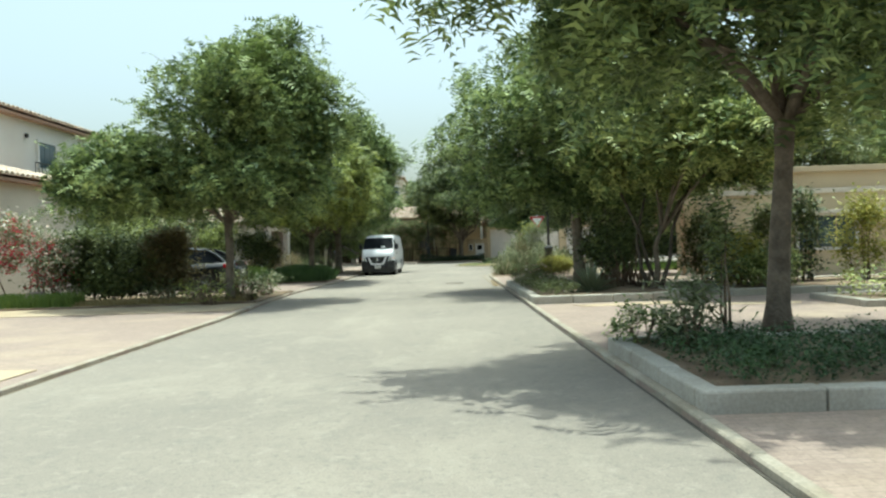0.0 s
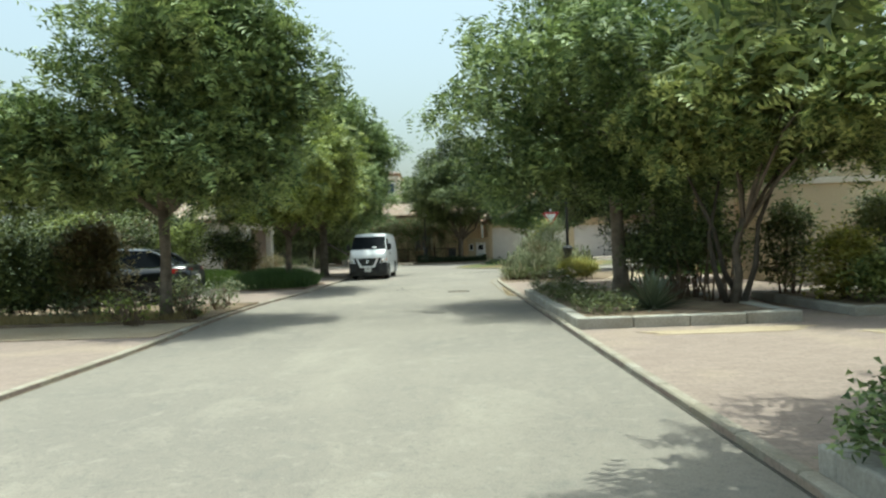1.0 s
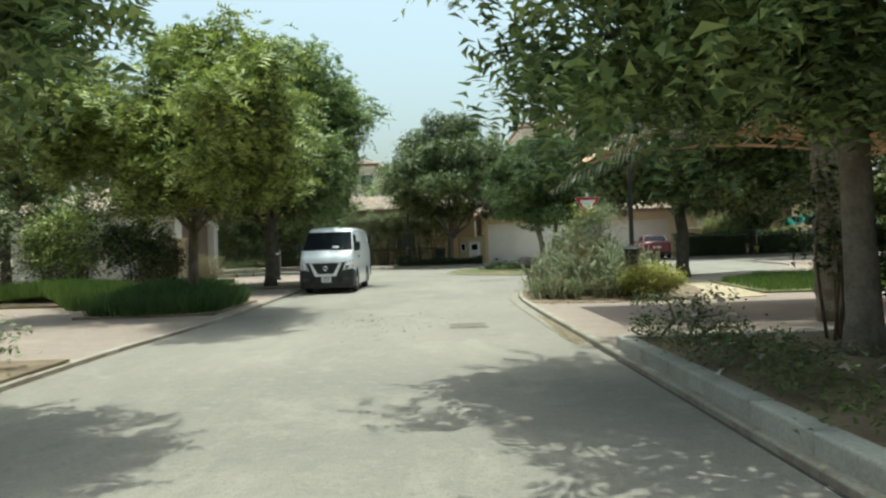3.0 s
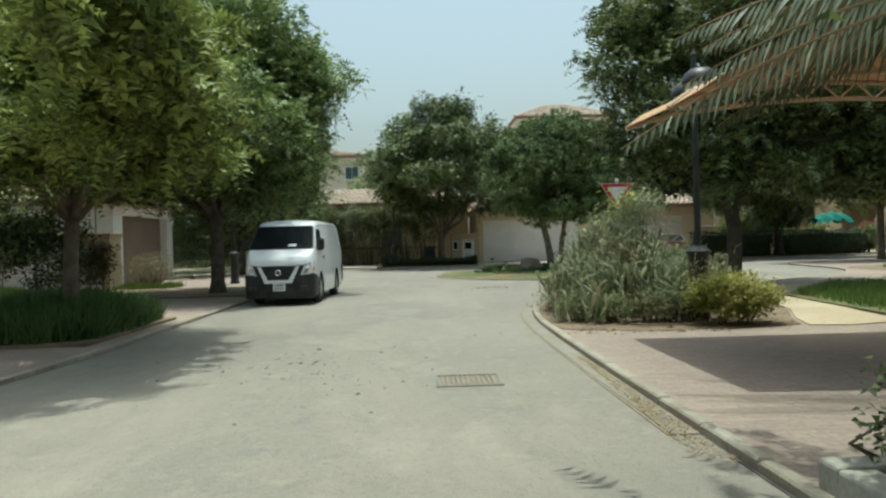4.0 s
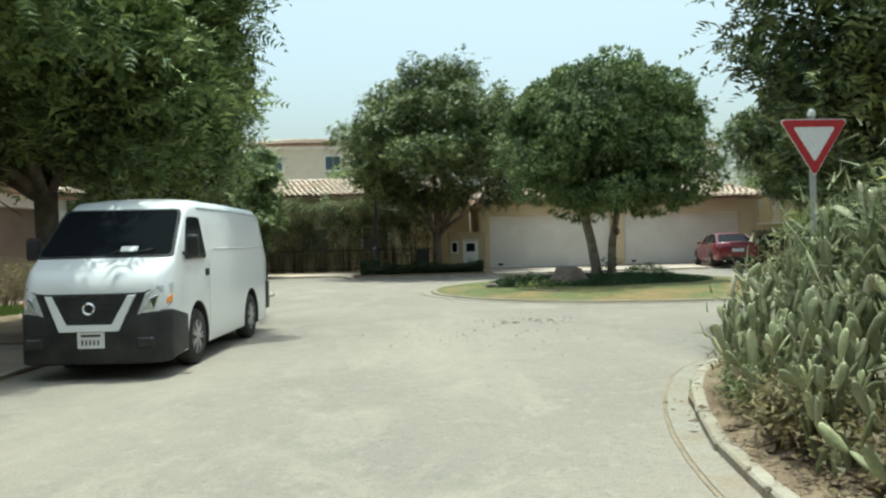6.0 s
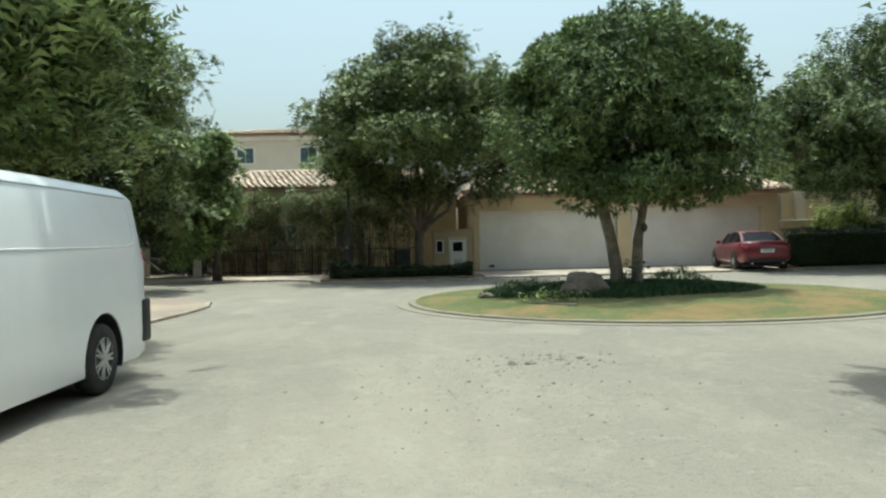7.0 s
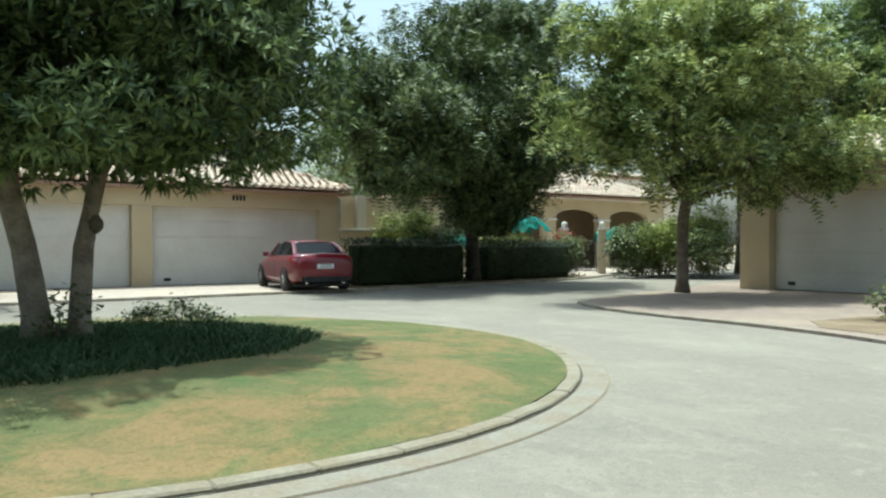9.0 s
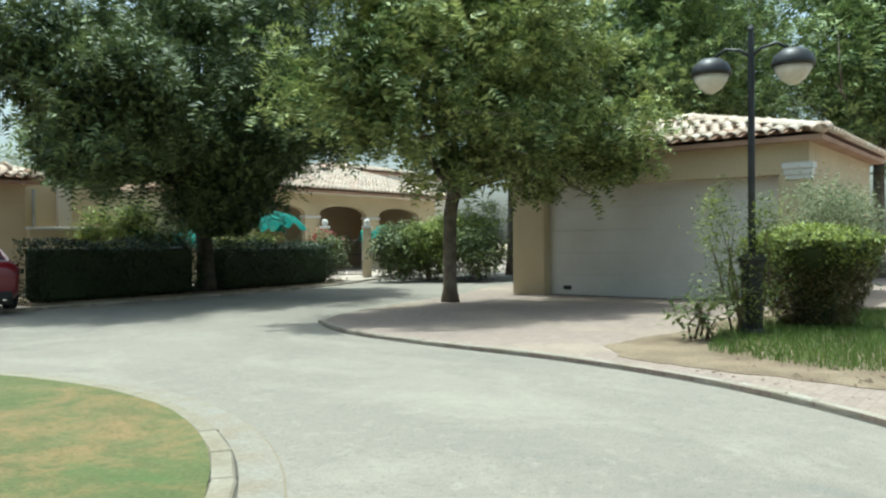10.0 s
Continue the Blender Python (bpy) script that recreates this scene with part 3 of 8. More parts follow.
def slab(name, poly, z, material, label, category):
    return solid(name, prism(poly, -0.2, z), material, label, category, kind="structure")


slab("pavement_west", flat(left_line) + [(-60, 58.6), (-60, -30)], 0.05, PAVING, "pink block paving of driveways with drifts of sand", "pavement")
slab("pavement_east", (flat(right_line) + flat(east_line)[1:] + [(60, -30)])[::-1], 0.05, PAVING, "pink block paving of driveways beside the street", "pavement")
slab("pavement_north", flat(north_line)[::-1] + [(-40, 200), (60, 200)], 0.05, APRON, "pale block paving before a row of garages", "pavement")


def kerb_run(name, label, line, material, width, z0, z1, side, length=0.9, bevel=0.015, gap=0.012):
    """Kerb stones laid end to end along a line, each a piece of its own."""
    ob = thing(name, label, "kerb", kind="structure")
    me = mesh_of("kerb_stone", *box(-length / 2 + gap / 2, 0 if side > 0 else -width, z0, length / 2 - gap / 2, width if side > 0 else 0, z1, bevel, 1), material)
    d, k = 0.0, 0
    for a, b in zip(line, line[1:]):
        seg = (b - a).length
        while d <= seg:
            p = a.lerp(b, d / seg)
            hang("kerb_stone", me, ob, m=pose(p.x, p.y, random.uniform(-0.006, 0.004), random.uniform(-0.6, 0.6), random.uniform(-0.4, 0.4), math.degrees(math.atan2(b.y - a.y, b.x - a.x)) + random.uniform(-0.5, 0.5)))
            d += length
        d -= seg
    return ob


near_left = [p for p in left_line if 2 < p.y < 58.4 and p.x > -16]
near_right = [p for p in right_line if 2 < p.y]
kerb_run("kerb_west", "low concrete edging stones along the paved driveways", near_left, KERB, 0.11, -0.1, 0.062, 1)
kerb_run("kerb_east", "low concrete edging stones along the planted verge", [p for p in near_right if p.y < 46], KERB, 0.11, -0.1, 0.075, -1)
kerb_run("kerb_circle", "nearly flush edging stones round the turning circle", [p for p in near_right if p.y > 45.3] + east_line[1:22], KERB, 0.10, -0.1, 0.058, -1)
kerb_run("kerb_north", "low concrete edging stones before the garages", [p for p in north_line if -14 < p.x < 34], KERB, 0.13, -0.1, 0.075, 1)
solid("gutter_east", strip([p for p in right_line if 28.6 < p.y < 45], 0.20, 0.003, -0.1, 0.008), GUTTER, "sandy concrete gutter strip along the kerb", "gutter", kind="structure")
solid("joint_west", strip(near_left, -0.002, -0.016, -0.1, 0.006), GRIT, "dark dirt-filled joint along the driveway kerb", "joint", kind="structure")
solid("joint_east", strip([p for p in right_line if 2 < p.y < 28.6], 0.024, 0.002, -0.1, 0.006), TAR, "dark dirt-filled joint along the planter kerb", "joint", kind="structure")
solid("joint_corner", strip([p for p in right_line if 28.6 < p.y < 45], 0.235, 0.204, -0.1, 0.006), GRIT, "dirt-filled joint between gutter and asphalt", "joint", kind="structure")
solid("joint_circle", strip([p for p in near_right if p.y > 45.3], 0.024, 0.002, -0.1, 0.006), TAR, "dark joint round the turning circle", "joint", kind="structure")

# ---- the island of the turning circle ----
IX, IY = 5.96, 54.24
solid("island_outer_joint", prism(arc(IX, IY, 5.55, 5.55, 0, 357, 119), -0.1, 0.005), GRIT, "thin dark joint between gutter and asphalt", "joint", kind="structure")
solid("island_gutter", prism(arc(IX, IY, 5.535, 5.535, 0, 357, 119), -0.1, 0.010), GUTTER, "sandy concrete gutter round the grass island", "gutter", kind="structure")
# joint ring, dark also for the kerb face's shadow painted in here
solid("island_joint", prism(arc(IX, IY, 5.285, 5.285, 0, 357, 119), -0.1, 0.014), TAR, "thin dark joint and painted shadow at the foot of the island kerb", "joint", kind="structure")
island_kerb = [Vector((*p, 0)) for p in arc(IX, IY, 5.265, 5.265, 0, 360, 120)]
kerb_run("island_kerb", "low flat concrete kerb round the grass island", island_kerb, KERB_TAN, 0.15, -0.1, 0.046, 1, 0.6, gap=0.004)


def dome(cx, cy, a, b, z0, rise, rings=14, n=72):
    v, f = [(cx, cy, z0 + rise)], []
    for i in range(1, rings + 1):
        r = i / rings
        for k in range(n):
            t = 2 * math.pi * k / n
            x, y = cx + a * r * math.cos(t), cy + b * r * math.sin(t)
            v.append((x, y, z0 + rise * (1 - r * r) + 0.025 * noise.noise(Vector((x * 0.8, y * 0.8, 0)))))
    f += [(0, 1 + k, 1 + (k + 1) % n) for k in range(n)]
    for i in range(rings - 1):
        f += [(1 + i * n + k, 1 + (i + 1) * n + k, 1 + (i + 1) * n + (k + 1) % n, 1 + i * n + (k + 1) % n) for k in range(n)]
    return v, f


solid("island_lawn", dome(IX, IY, 5.125, 5.125, 0.05, 0.18), LAWN, "patchy half-dry lawn on the round island", "lawn", kind="structure", smooth=True)


# ---- planting beds ----
def bed(name, label, poly, z, material=SOIL, category="planting bed"):
    return solid(name, prism(poly, -0.1, z), material, label, category, kind="structure")


def raised_bed(name, label, x0, y0, x1, y1, top=0.2, wide=0.2):
    """Soil held by upright kerb stones."""
    bed(name, label, [(x0 + wide, y0 + wide), (x1 - wide, y0 + wide), (x1 - wide, y1 - wide), (x0 + wide, y1 - wide)], top - 0.03)
    ob = thing("planter_kerb", "upright pale concrete kerb round a raised bed", "kerb", kind="structure")
    def run(ax, ay, bx, by):
        d = math.hypot(bx - ax, by - ay)
        n = max(1, round(d / 0.95))
        me = mesh_of("kerb_stone", *box(0.006, 0, -0.1, d / n - 0.006, wide, top, 0.02, 2), KERB_PALE)
        for k in range(n):
            t = k / n
            hang("kerb_stone", me, ob, m=pose(ax + (bx - ax) * t, ay + (by - ay) * t, random.uniform(-0.008, 0.006), random.uniform(-0.5, 0.5), 0, math.degrees(math.atan2(by - ay, bx - ax)) + random.uniform(-0.4, 0.4)))
    run(x0, y0, x1, y0)
    run(x1, y0 + wide, x1, y1 - wide)
    run(x1, y1, x0, y1)
    run(x0, y1 - wide, x0, y0 + wide)


raised_bed("planter_soil_1", "shaded dark soil of a raised roadside planter", 2.04, 9.2, 7.6, 12.6, 0.22)
raised_bed("planter_soil_2", "dry brown soil of a raised roadside planter", 1.98, 19.85, 5.35, 27.4, 0.22)
raised_bed("planter_soil_3", "dry soil of a raised planter beside the drive", 6.4, 20.4, 12.5, 24.5)
raised_bed("planter_soil_4", "soil of a raised planter with ground cover", 7.4, 16.9, 12.5, 19.0, 0.18)
bed("bed_cactus", "sandy litter-strewn soil under the prickly pears", [(2.03, 34.75), (2.3, 34.52), (2.7, 34.45), (3.1, 34.28), (3.5, 34.2), (3.9, 34.28), (4.4, 34.2), (5.0, 34.32), (5.45, 34.45), (5.7, 35.2), (6.3, 36.6), (6.6, 38.2), (6.6, 40.5), (4.6, 41.6), (3.15, 40.75), (2.42, 39.25), (2.05, 37.6)], 0.062, SOIL)
bed("bed_west_1", "dry soil bed under the roadside tree", [(-12.5, 23.4), (-4.72, 23.2), (-4.72, 28.0), (-12.5, 28.0)], 0.10, SOIL)
bed("bed_west_2", "sandy strip beside the paved drive", [(-14, 21.4), (-4.7, 20.8), (-4.7, 23.15), (-14, 23.3)], 0.065, SAND)
bed("bed_west_3", "sandy edge of the paved drive", [(-14, 8.5), (-4.7, 8.5), (-4.7, 12.6), (-14, 13.1)], 0.065, SAND)
bed("bed_west_4", "soil bed with clipped ground cover", [(-7.6, 34.4), (-4.68, 34.4), (-4.62, 38.2), (-7.6, 38.6)], 0.10, SOIL)
bed("bed_west_5", "soil bed with grass beside the drive", [(-13, 38.6), (-9.0, 38.6), (-9.0, 42.2), (-13, 42.2)], 0.10, SOIL)
bed("bed_west_6", "sandy soil bed under the street tree", [(-9.8, 44.4), (-4.45, 44.4), (-4.3, 48.6), (-9.8, 49.6)], 0.09, SOIL)
bed("bed_north", "dark soil strip with low ground cover", [(-2.2, 64.2), (-1.5, 63.7), (2.9, 63.8), (3.5, 64.4), (3.5, 66.2), (-2.2, 66.2)], 0.12, SOIL)
bed("bed_fence", "shaded soil along the iron fence", [(-13, 70.4), (1.8, 68.9), (1.8, 72.2), (-13, 72.2)], 0.08, SOIL)
bed("bed_east", "sandy bed with grass beside a lamp post", [(p.x + random.uniform(-0.07, 0.07), p.y + random.uniform(-0.07, 0.07)) for p in smooth_line([(15.2, 48.3), (15.35, 50.0), (15.6, 51.2), (16.4, 51.9), (18.5, 51.8), (24.2, 51.2), (24.2, 45.5), (17.0, 45.5)], 0.2)], 0.057, SOIL)
bed("bed_hedge", "shaded soil under the clipped dark hedge", [(15.0, 65.1), (20, 65.6), (25.9, 66.6), (25.9, 69.0), (20, 69.0), (15.0, 68.0)], 0.09, SOIL)
bed("bed_lawn_east", "small green lawn beside the footpath", [(7.2, 35.2), (12, 34.6), (16, 37), (16, 43), (10, 42.5), (7.6, 39.5)], 0.09, LAWN, "lawn")
bed("footpath", "pale sandy footpath between planted beds", [(5.5, 34.3), (6.0, 34.15), (6.9, 34.4), (7.3, 36.5), (7.6, 39.5), (9.9, 42.7), (8.2, 43.2), (6.7, 40.4), (6.7, 38.2), (6.35, 36.6), (5.75, 35.2)], 0.066, SAND, "footpath")


# ---- sand blown over the paving ----
def drift(label, cx, cy, rx, ry, turn, seed):
    """A thin ragged sheet of sand lying on the blocks."""
    pts = []
    for k in range(48):
        a = 2 * math.pi * k / 48
        q = 0.75 + 0.5 * noise.noise(Vector((1.6 * math.cos(a), 1.6 * math.sin(a), seed))) + 0.25 * noise.noise(Vector((5 * math.cos(a), 5 * math.sin(a), seed)))
        p = Matrix.Rotation(radians(turn), 2) @ Vector((rx * q * math.cos(a), ry * q * math.sin(a)))
        pts.append((cx + p.x, cy + p.y))
    return solid("sand_drift", prism(pts, 0.03, 0.056), SAND, label, "sand", kind="structure")


drift("pale sand drifted against the raised planter", 4.0, 19.2, 1.7, 0.34, 4, 3)
drift("pale sand drifted over the block paving", 6.2, 18.4, 1.1, 0.30, -6, 8)
drift("yellow sand along the edge of the drive", -7.6, 11.6, 2.4, 0.7, 3, 12)
drift("yellow sand spread beside the kerb", -5.4, 21.7, 0.8, 0.9, 10, 17)

# ---- small ground things ----
def stones(name, label, cx, cy, rx, ry, count, seed, size=0.02, z=0.0, material=None):
    rng = np.random.default_rng(seed)
    s = []
    for i in range(count):
        x, y = cx + rng.normal(0, rx), cy + rng.normal(0, ry)
        r = size * rng.lognormal(0, 0.55)
        v = [(x + r * a + rng.normal(0, 0.2 * r), y + r * b + rng.normal(0, 0.2 * r), z + r * 0.6 * c) for a, b, c in ((1, 0, 0), (0, 1, 0), (-1, 0, 0), (0, -1, 0), (0.2, 0.1, 1))]
        s.append((v, [(0, 1, 4), (1, 2, 4), (2, 3, 4), (3, 0, 4)]))
    return solid(name, join(*s), material or PEBBLE, label, "gravel", kind="stuff")


stones("gravel", "loose dark grit scattered on the asphalt", 2.0, 46.0, 0.45, 0.35, 150, 5, 0.014)
stones("gravel", "fine loose stones on the dusty asphalt", -1.5, 32.3, 0.8, 0.9, 260, 6, 0.010)
stones("gravel", "fine grit scattered over the carriageway", 1.3, 44.6, 0.9, 1.3, 420, 7, 0.008)
stones("litter", "dead leaves and small stones under the cactus", 3.9, 35.0, 0.55, 0.28, 150, 8, 0.018, 0.078, TWIG)
stones("litter", "dry leaf litter and grit spilling onto the paving", 3.6, 34.25, 0.9, 0.16, 420, 9, 0.012, 0.055, SOIL)
stones("litter", "brown leaf litter on the sandy bed", 16.9, 49.2, 1.1, 0.7, 380, 21, 0.013, 0.062, TWIG)
stones("litter", "brown leaf litter along the cactus kerb", 2.35, 36.6, 0.16, 1.1, 420, 10, 0.014, 0.078, TWIG)

grate = thing("drain_cover", "square dusty iron drain grating set in the asphalt", "drain cover", pose(0.43, 31.12, 0.0) @ Matrix.Diagonal((0.9, 0.95, 1, 1)))
part("frame", join(box(-0.36, -0.33, -0.03, 0.36, -0.30, 0.008), box(-0.36, 0.30, -0.03, 0.36, 0.33, 0.008), box(-0.36, -0.30, -0.03, -0.33, 0.30, 0.008), box(0.33, -0.30, -0.03, 0.36, 0.30, 0.008)), PEBBLE, grate)
part("pit", box(-0.31, -0.28, -0.05, 0.31, 0.28, 0.0045), GRIT, grate)
cross = mesh_of("bar", *box(-0.30, -0.010, 0.0, 0.30, 0.010, 0.0075), GUTTER)
for i in range(9):
    hang("bar", cross, grate, m=pose(0, -0.24 + 0.06 * i, 0))
bar = mesh_of("bar", *box(-0.010, -0.28, 0.0, 0.010, 0.28, 0.007), GUTTER)
for i in range(11):
    hang("bar", bar, grate, m=pose(-0.28 + 0.056 * i, 0, 0))

# ---- roofs and buildings ----
def barrel_tile(length=0.46, r0=0.135, r1=0.115, n=6):
    v, f = [], []
    for y, r in ((0.0, r0), (length, r1)):
        for q in (r, r - 0.018):
            v += [(q * math.cos(math.pi * k / n), y, q * math.sin(math.pi * k / n) * 0.8) for k in range(n + 1)]
    m = n + 1
    for k in range(n):
        f += [(k, k + 1, 2 * m + k + 1, 2 * m + k), (m + k, 3 * m + k, 3 * m + k + 1, m + k + 1), (k, m + k, m + k + 1, k + 1)]
    return v, f


TILE_MESH = mesh_of("roof_tile", *barrel_tile(), TILE, True)


def tiled_slope(roof, a, b, apex_a, apex_b, limit=0, pitch=0.29, step=0.40):
    """Barrel tiles over a roof plane from eave a-b up to the ridge apex_a-apex_b; the first rows are pieces, the rest one part."""
    a, b, c, d = Vector(a), Vector(b), Vector(apex_a), Vector(apex_b)
    u = (b - a).normalized()
    up = (c - a) - u * (c - a).dot(u)
    rise = up.length
    v = up.normalized()
    w = u.cross(v)
    rot = Matrix((u, v, w)).transposed().to_4x4()
    ta, tb = (c - a).dot(u), (d - a).dot(u)
    wide = (b - a).length
    rows = int(rise / step)
    base = barrel_tile(n=6 if limit else 4)
    rest, made = [], 0
    for j in range(rows + 1):
        s = min(j * step / rise, 1)
        lo, hi = ta * s, wide + (tb - wide) * s
        n = int((hi - lo) / pitch)
        for i in range(n + 1):
            p = a + u * (lo + (hi - lo - n * pitch) / 2 + i * pitch) + v * (j * step - 0.06) + w * (0.03 + 0.004 * random.uniform(-1, 1))
            m = Matrix.Translation(p) @ rot @ pose(0, 0, 0, -2 + random.uniform(-0.6, 0.6), random.uniform(-1, 1), random.uniform(-0.8, 0.8))
            if made < limit:
                hang("roof_tile", TILE_MESH, roof, m=m)
                made += 1
            else:
                rest.append(moved(base, m))
    if rest:
        k = part("roof_tiles", join(*rest), TILE, roof, smooth=True)
        k["kind"] = "stuff"


def hip_roof(house, x0, y0, x1, y1, z, ridge, top, limit=0, faces="swen", tiled="swen"):
    """Tiled hip roof: eaves at z, ridge (xa, ya, xb, yb) at top."""
    roof = part("roof", box(x0 + 0.05, y0 + 0.05, z - 0.16, x1 - 0.05, y1 - 0.05, z - 0.06), TILE_DARK, house)
    A, B, C, D = (x0, y0, z), (x1, y0, z), (x1, y1, z), (x0, y1, z)
    P, Q = (ridge[0], ridge[1], top), (ridge[2], ridge[3], top)
    along_x = abs(ridge[2] - ridge[0]) >= abs(ridge[3] - ridge[1])
    if along_x:
        planes = {"s": (A, B, Q, P), "e": (B, C, Q, Q), "n": (C, D, P, Q), "w": (D, A, P, P)}
    else:
        planes = {"s": (A, B, P, P), "e": (B, C, Q, P), "n": (C, D, Q, Q), "w": (D, A, P, Q)}
    for key, (a, b, c, d) in planes.items():
        v = [a, b, c, d] if c != d else [a, b, c]
        part("roof_deck", (v, [tuple(range(len(v)))]), TILE_DARK, house)
        if key in tiled:
            tiled_slope(roof, a, b, d, c, limit if key == tiled[0] else 0)
    # ridge and hip caps
    for a, b in ((A, P), (B, Q if along_x else P), (C, Q), (D, P if along_x else Q), (P, Q)):
        a, b = Vector(a), Vector(b)
        n = int((b - a).length / 0.4)
        caps = []
        for k in range(n):
            p = a.lerp(b, k / n)
            q = a.lerp(b, (k + 1.08) / n)
            up = Vector((0, 0, 0.05))
            caps.append(tube([p + up, q + up], [0.115, 0.10], 8))
        if limit:
            for c in caps:
                part("ridge_cap", c, TILE, house, smooth=True)
        elif caps:
            part("ridge_capping", join(*caps), TILE, house, smooth=True)["kind"] = "stuff"
    return roof


def up_and_over(parent, width, height, material, rows=5, label="white sectional garage door"):
    """A garage door in the xz plane, facing -y, of ribbed sections."""
    door = part("garage_door", box(0, 0.03, 0, width, 0.07, height), material, parent, label)
    for j in range(rows):
        z0, z1 = height * j / rows + 0.004, height * (j + 1) / rows - 0.004
        part("panel", box(0.01, 0.016, z0, width - 0.01, 0.035, z1, 0.006, 1), material, door)
    part("handle", box(width * 0.07, -0.02, 0.16, width * 0.07 + 0.22, 0.016, 0.26, 0.01, 1), BLACK_PLASTIC, door, "small black vent near the bottom")
    part("seal", box(0, -0.004, 0, width, 0.03, 0.035), BLACK_PLASTIC, door)
    return door


def place(ob, m):
    ob.matrix_basis = m
    return ob


# double garage across the end of the street
gar = thing("garage_building", "cream rendered double garage with a tiled roof", "garage")
GY = 69.75
for x0, x1 in ((3.66, 3.92), (9.80, 10.42), (16.10, 16.85)):
    part("pillar", box(x0, GY, 0, x1, GY + 0.45, 2.56, 0.015, 1), RENDER_CREAM, gar)
part("lintel", box(3.66, GY, 2.56, 16.85, GY + 0.4, 3.14, 0.01, 1), RENDER_CREAM, gar)
part("wall", box(3.66, GY + 0.55, 0, 3.9, 78, 3.14), RENDER_CREAM, gar)
part("wall", box(16.55, GY + 0.55, 0, 16.85, 78, 3.14), RENDER_CREAM, gar)
part("wall", box(4.0, 77.7, 0, 16.5, 78, 3.14), RENDER_CREAM, gar)
for x0, x1 in ((3.92, 9.80), (10.42, 16.10)):
    place(up_and_over(gar, x1 - x0, 2.58, DOOR_WHITE), pose(x0, GY + 0.26, 0.03))
hip_roof(gar, 3.3, GY - 0.32, 17.2, 78.3, 3.24, (4.4, 73.9, 15.4, 73.9), 4.46, 300, tiled="se")
for i in range(4):
    part("house_number_bar", box(12.95 + 0.12 * i, GY - 0.012, 2.80, 13.03 + 0.12 * i, GY, 2.97), INK, gar, "dark characters on the lintel")

# single garage by the lamp post, facing the circle
g3 = thing("garage_building", "cream rendered garage with a barrel-tiled roof", "garage")
GX = 24.3
part("pillar", box(GX, 57.68, 0, GX + 0.5, 58.63, 2.74, 0.015, 1), RENDER_CREAM, g3)
part("pillar", box(GX, 51.44, 0, GX + 0.5, 52.05, 2.74, 0.015, 1), RENDER_CREAM, g3)
part("lintel", box(GX - 0.02, 51.44, 2.74, GX + 0.5, 58.63, 3.44, 0.01, 1), RENDER_CREAM, g3)
part("wall", box(GX + 0.5, 51.44, 0, 30.4, 51.74, 3.44), RENDER_CREAM, g3)
part("wall", box(GX + 0.5, 58.33, 0, 30.4, 58.63, 3.44), RENDER_CREAM, g3)
part("wall", box(30.1, 51.74, 0, 30.4, 58.33, 3.44), RENDER_CREAM, g3)
for z0, z1, e in ((2.62, 2.72, 0.04), (2.72, 2.84, 0.07), (2.84, 2.97, 0.10)):
    part("corbel", box(GX - e, 51.44 - e, z0, GX + 0.2, 51.85 + e, z1, 0.008, 1), TRIM_WHITE, g3, "white moulded corbel")
d3 = up_and_over(g3, 5.63, 2.74, DOOR_WHITE)
place(d3, pose(GX + 0.28, 57.68, 0.03, 0, 0, -90))
hip_roof(g3, GX - 0.36, 51.08, 30.8, 59.0, 3.54, (27.0, 55.0, 27.05, 55.05), 4.52, 300, tiled="ws")

# garage on the west side, in the shade
gl = thing("garage_building", "pale rendered garage with a brown door", "garage", pose(0, 0.38, -0.03))
part("pillar", box(-11.6, 57.45, 0, -11.0, 58.15, 2.72, 0.02, 1), RENDER_WHITE, gl)
part("plinth", box(-11.65, 57.4, 0, -10.95, 58.2, 0.3, 0.02, 1), RENDER_WHITE, gl)
part("capital", box(-11.66, 57.4, 2.5, -10.94, 58.2, 2.72, 0.02, 1), TRIM_WHITE, gl)
part("pillar", box(-11.6, 51.4, 0, -11.0, 52.3, 2.72, 0.02, 1), RENDER_WHITE, gl)
part("lintel", box(-11.6, 51.4, 2.72, -11.0, 58.25, 3.12, 0.01, 1), RENDER_WHITE, gl)
part("wall", box(-18, 57.85, 0, -11.65, 58.15, 3.1), RENDER_WHITE, gl)
part("wall", box(-18, 51.4, 0, -11.65, 51.7, 3.1), RENDER_WHITE, gl)
dl = up_and_over(gl, 5.1, 2.7, DOOR_BROWN, label="dark brown garage door")
place(dl, pose(-11.3, 52.35, 0.03, 0, 0, 90))
hip_roof(gl, -18.4, 51.0, -10.6, 58.6, 3.24, (-14.6, 54.8, -14.55, 54.8), 4.5, 0, tiled="se")


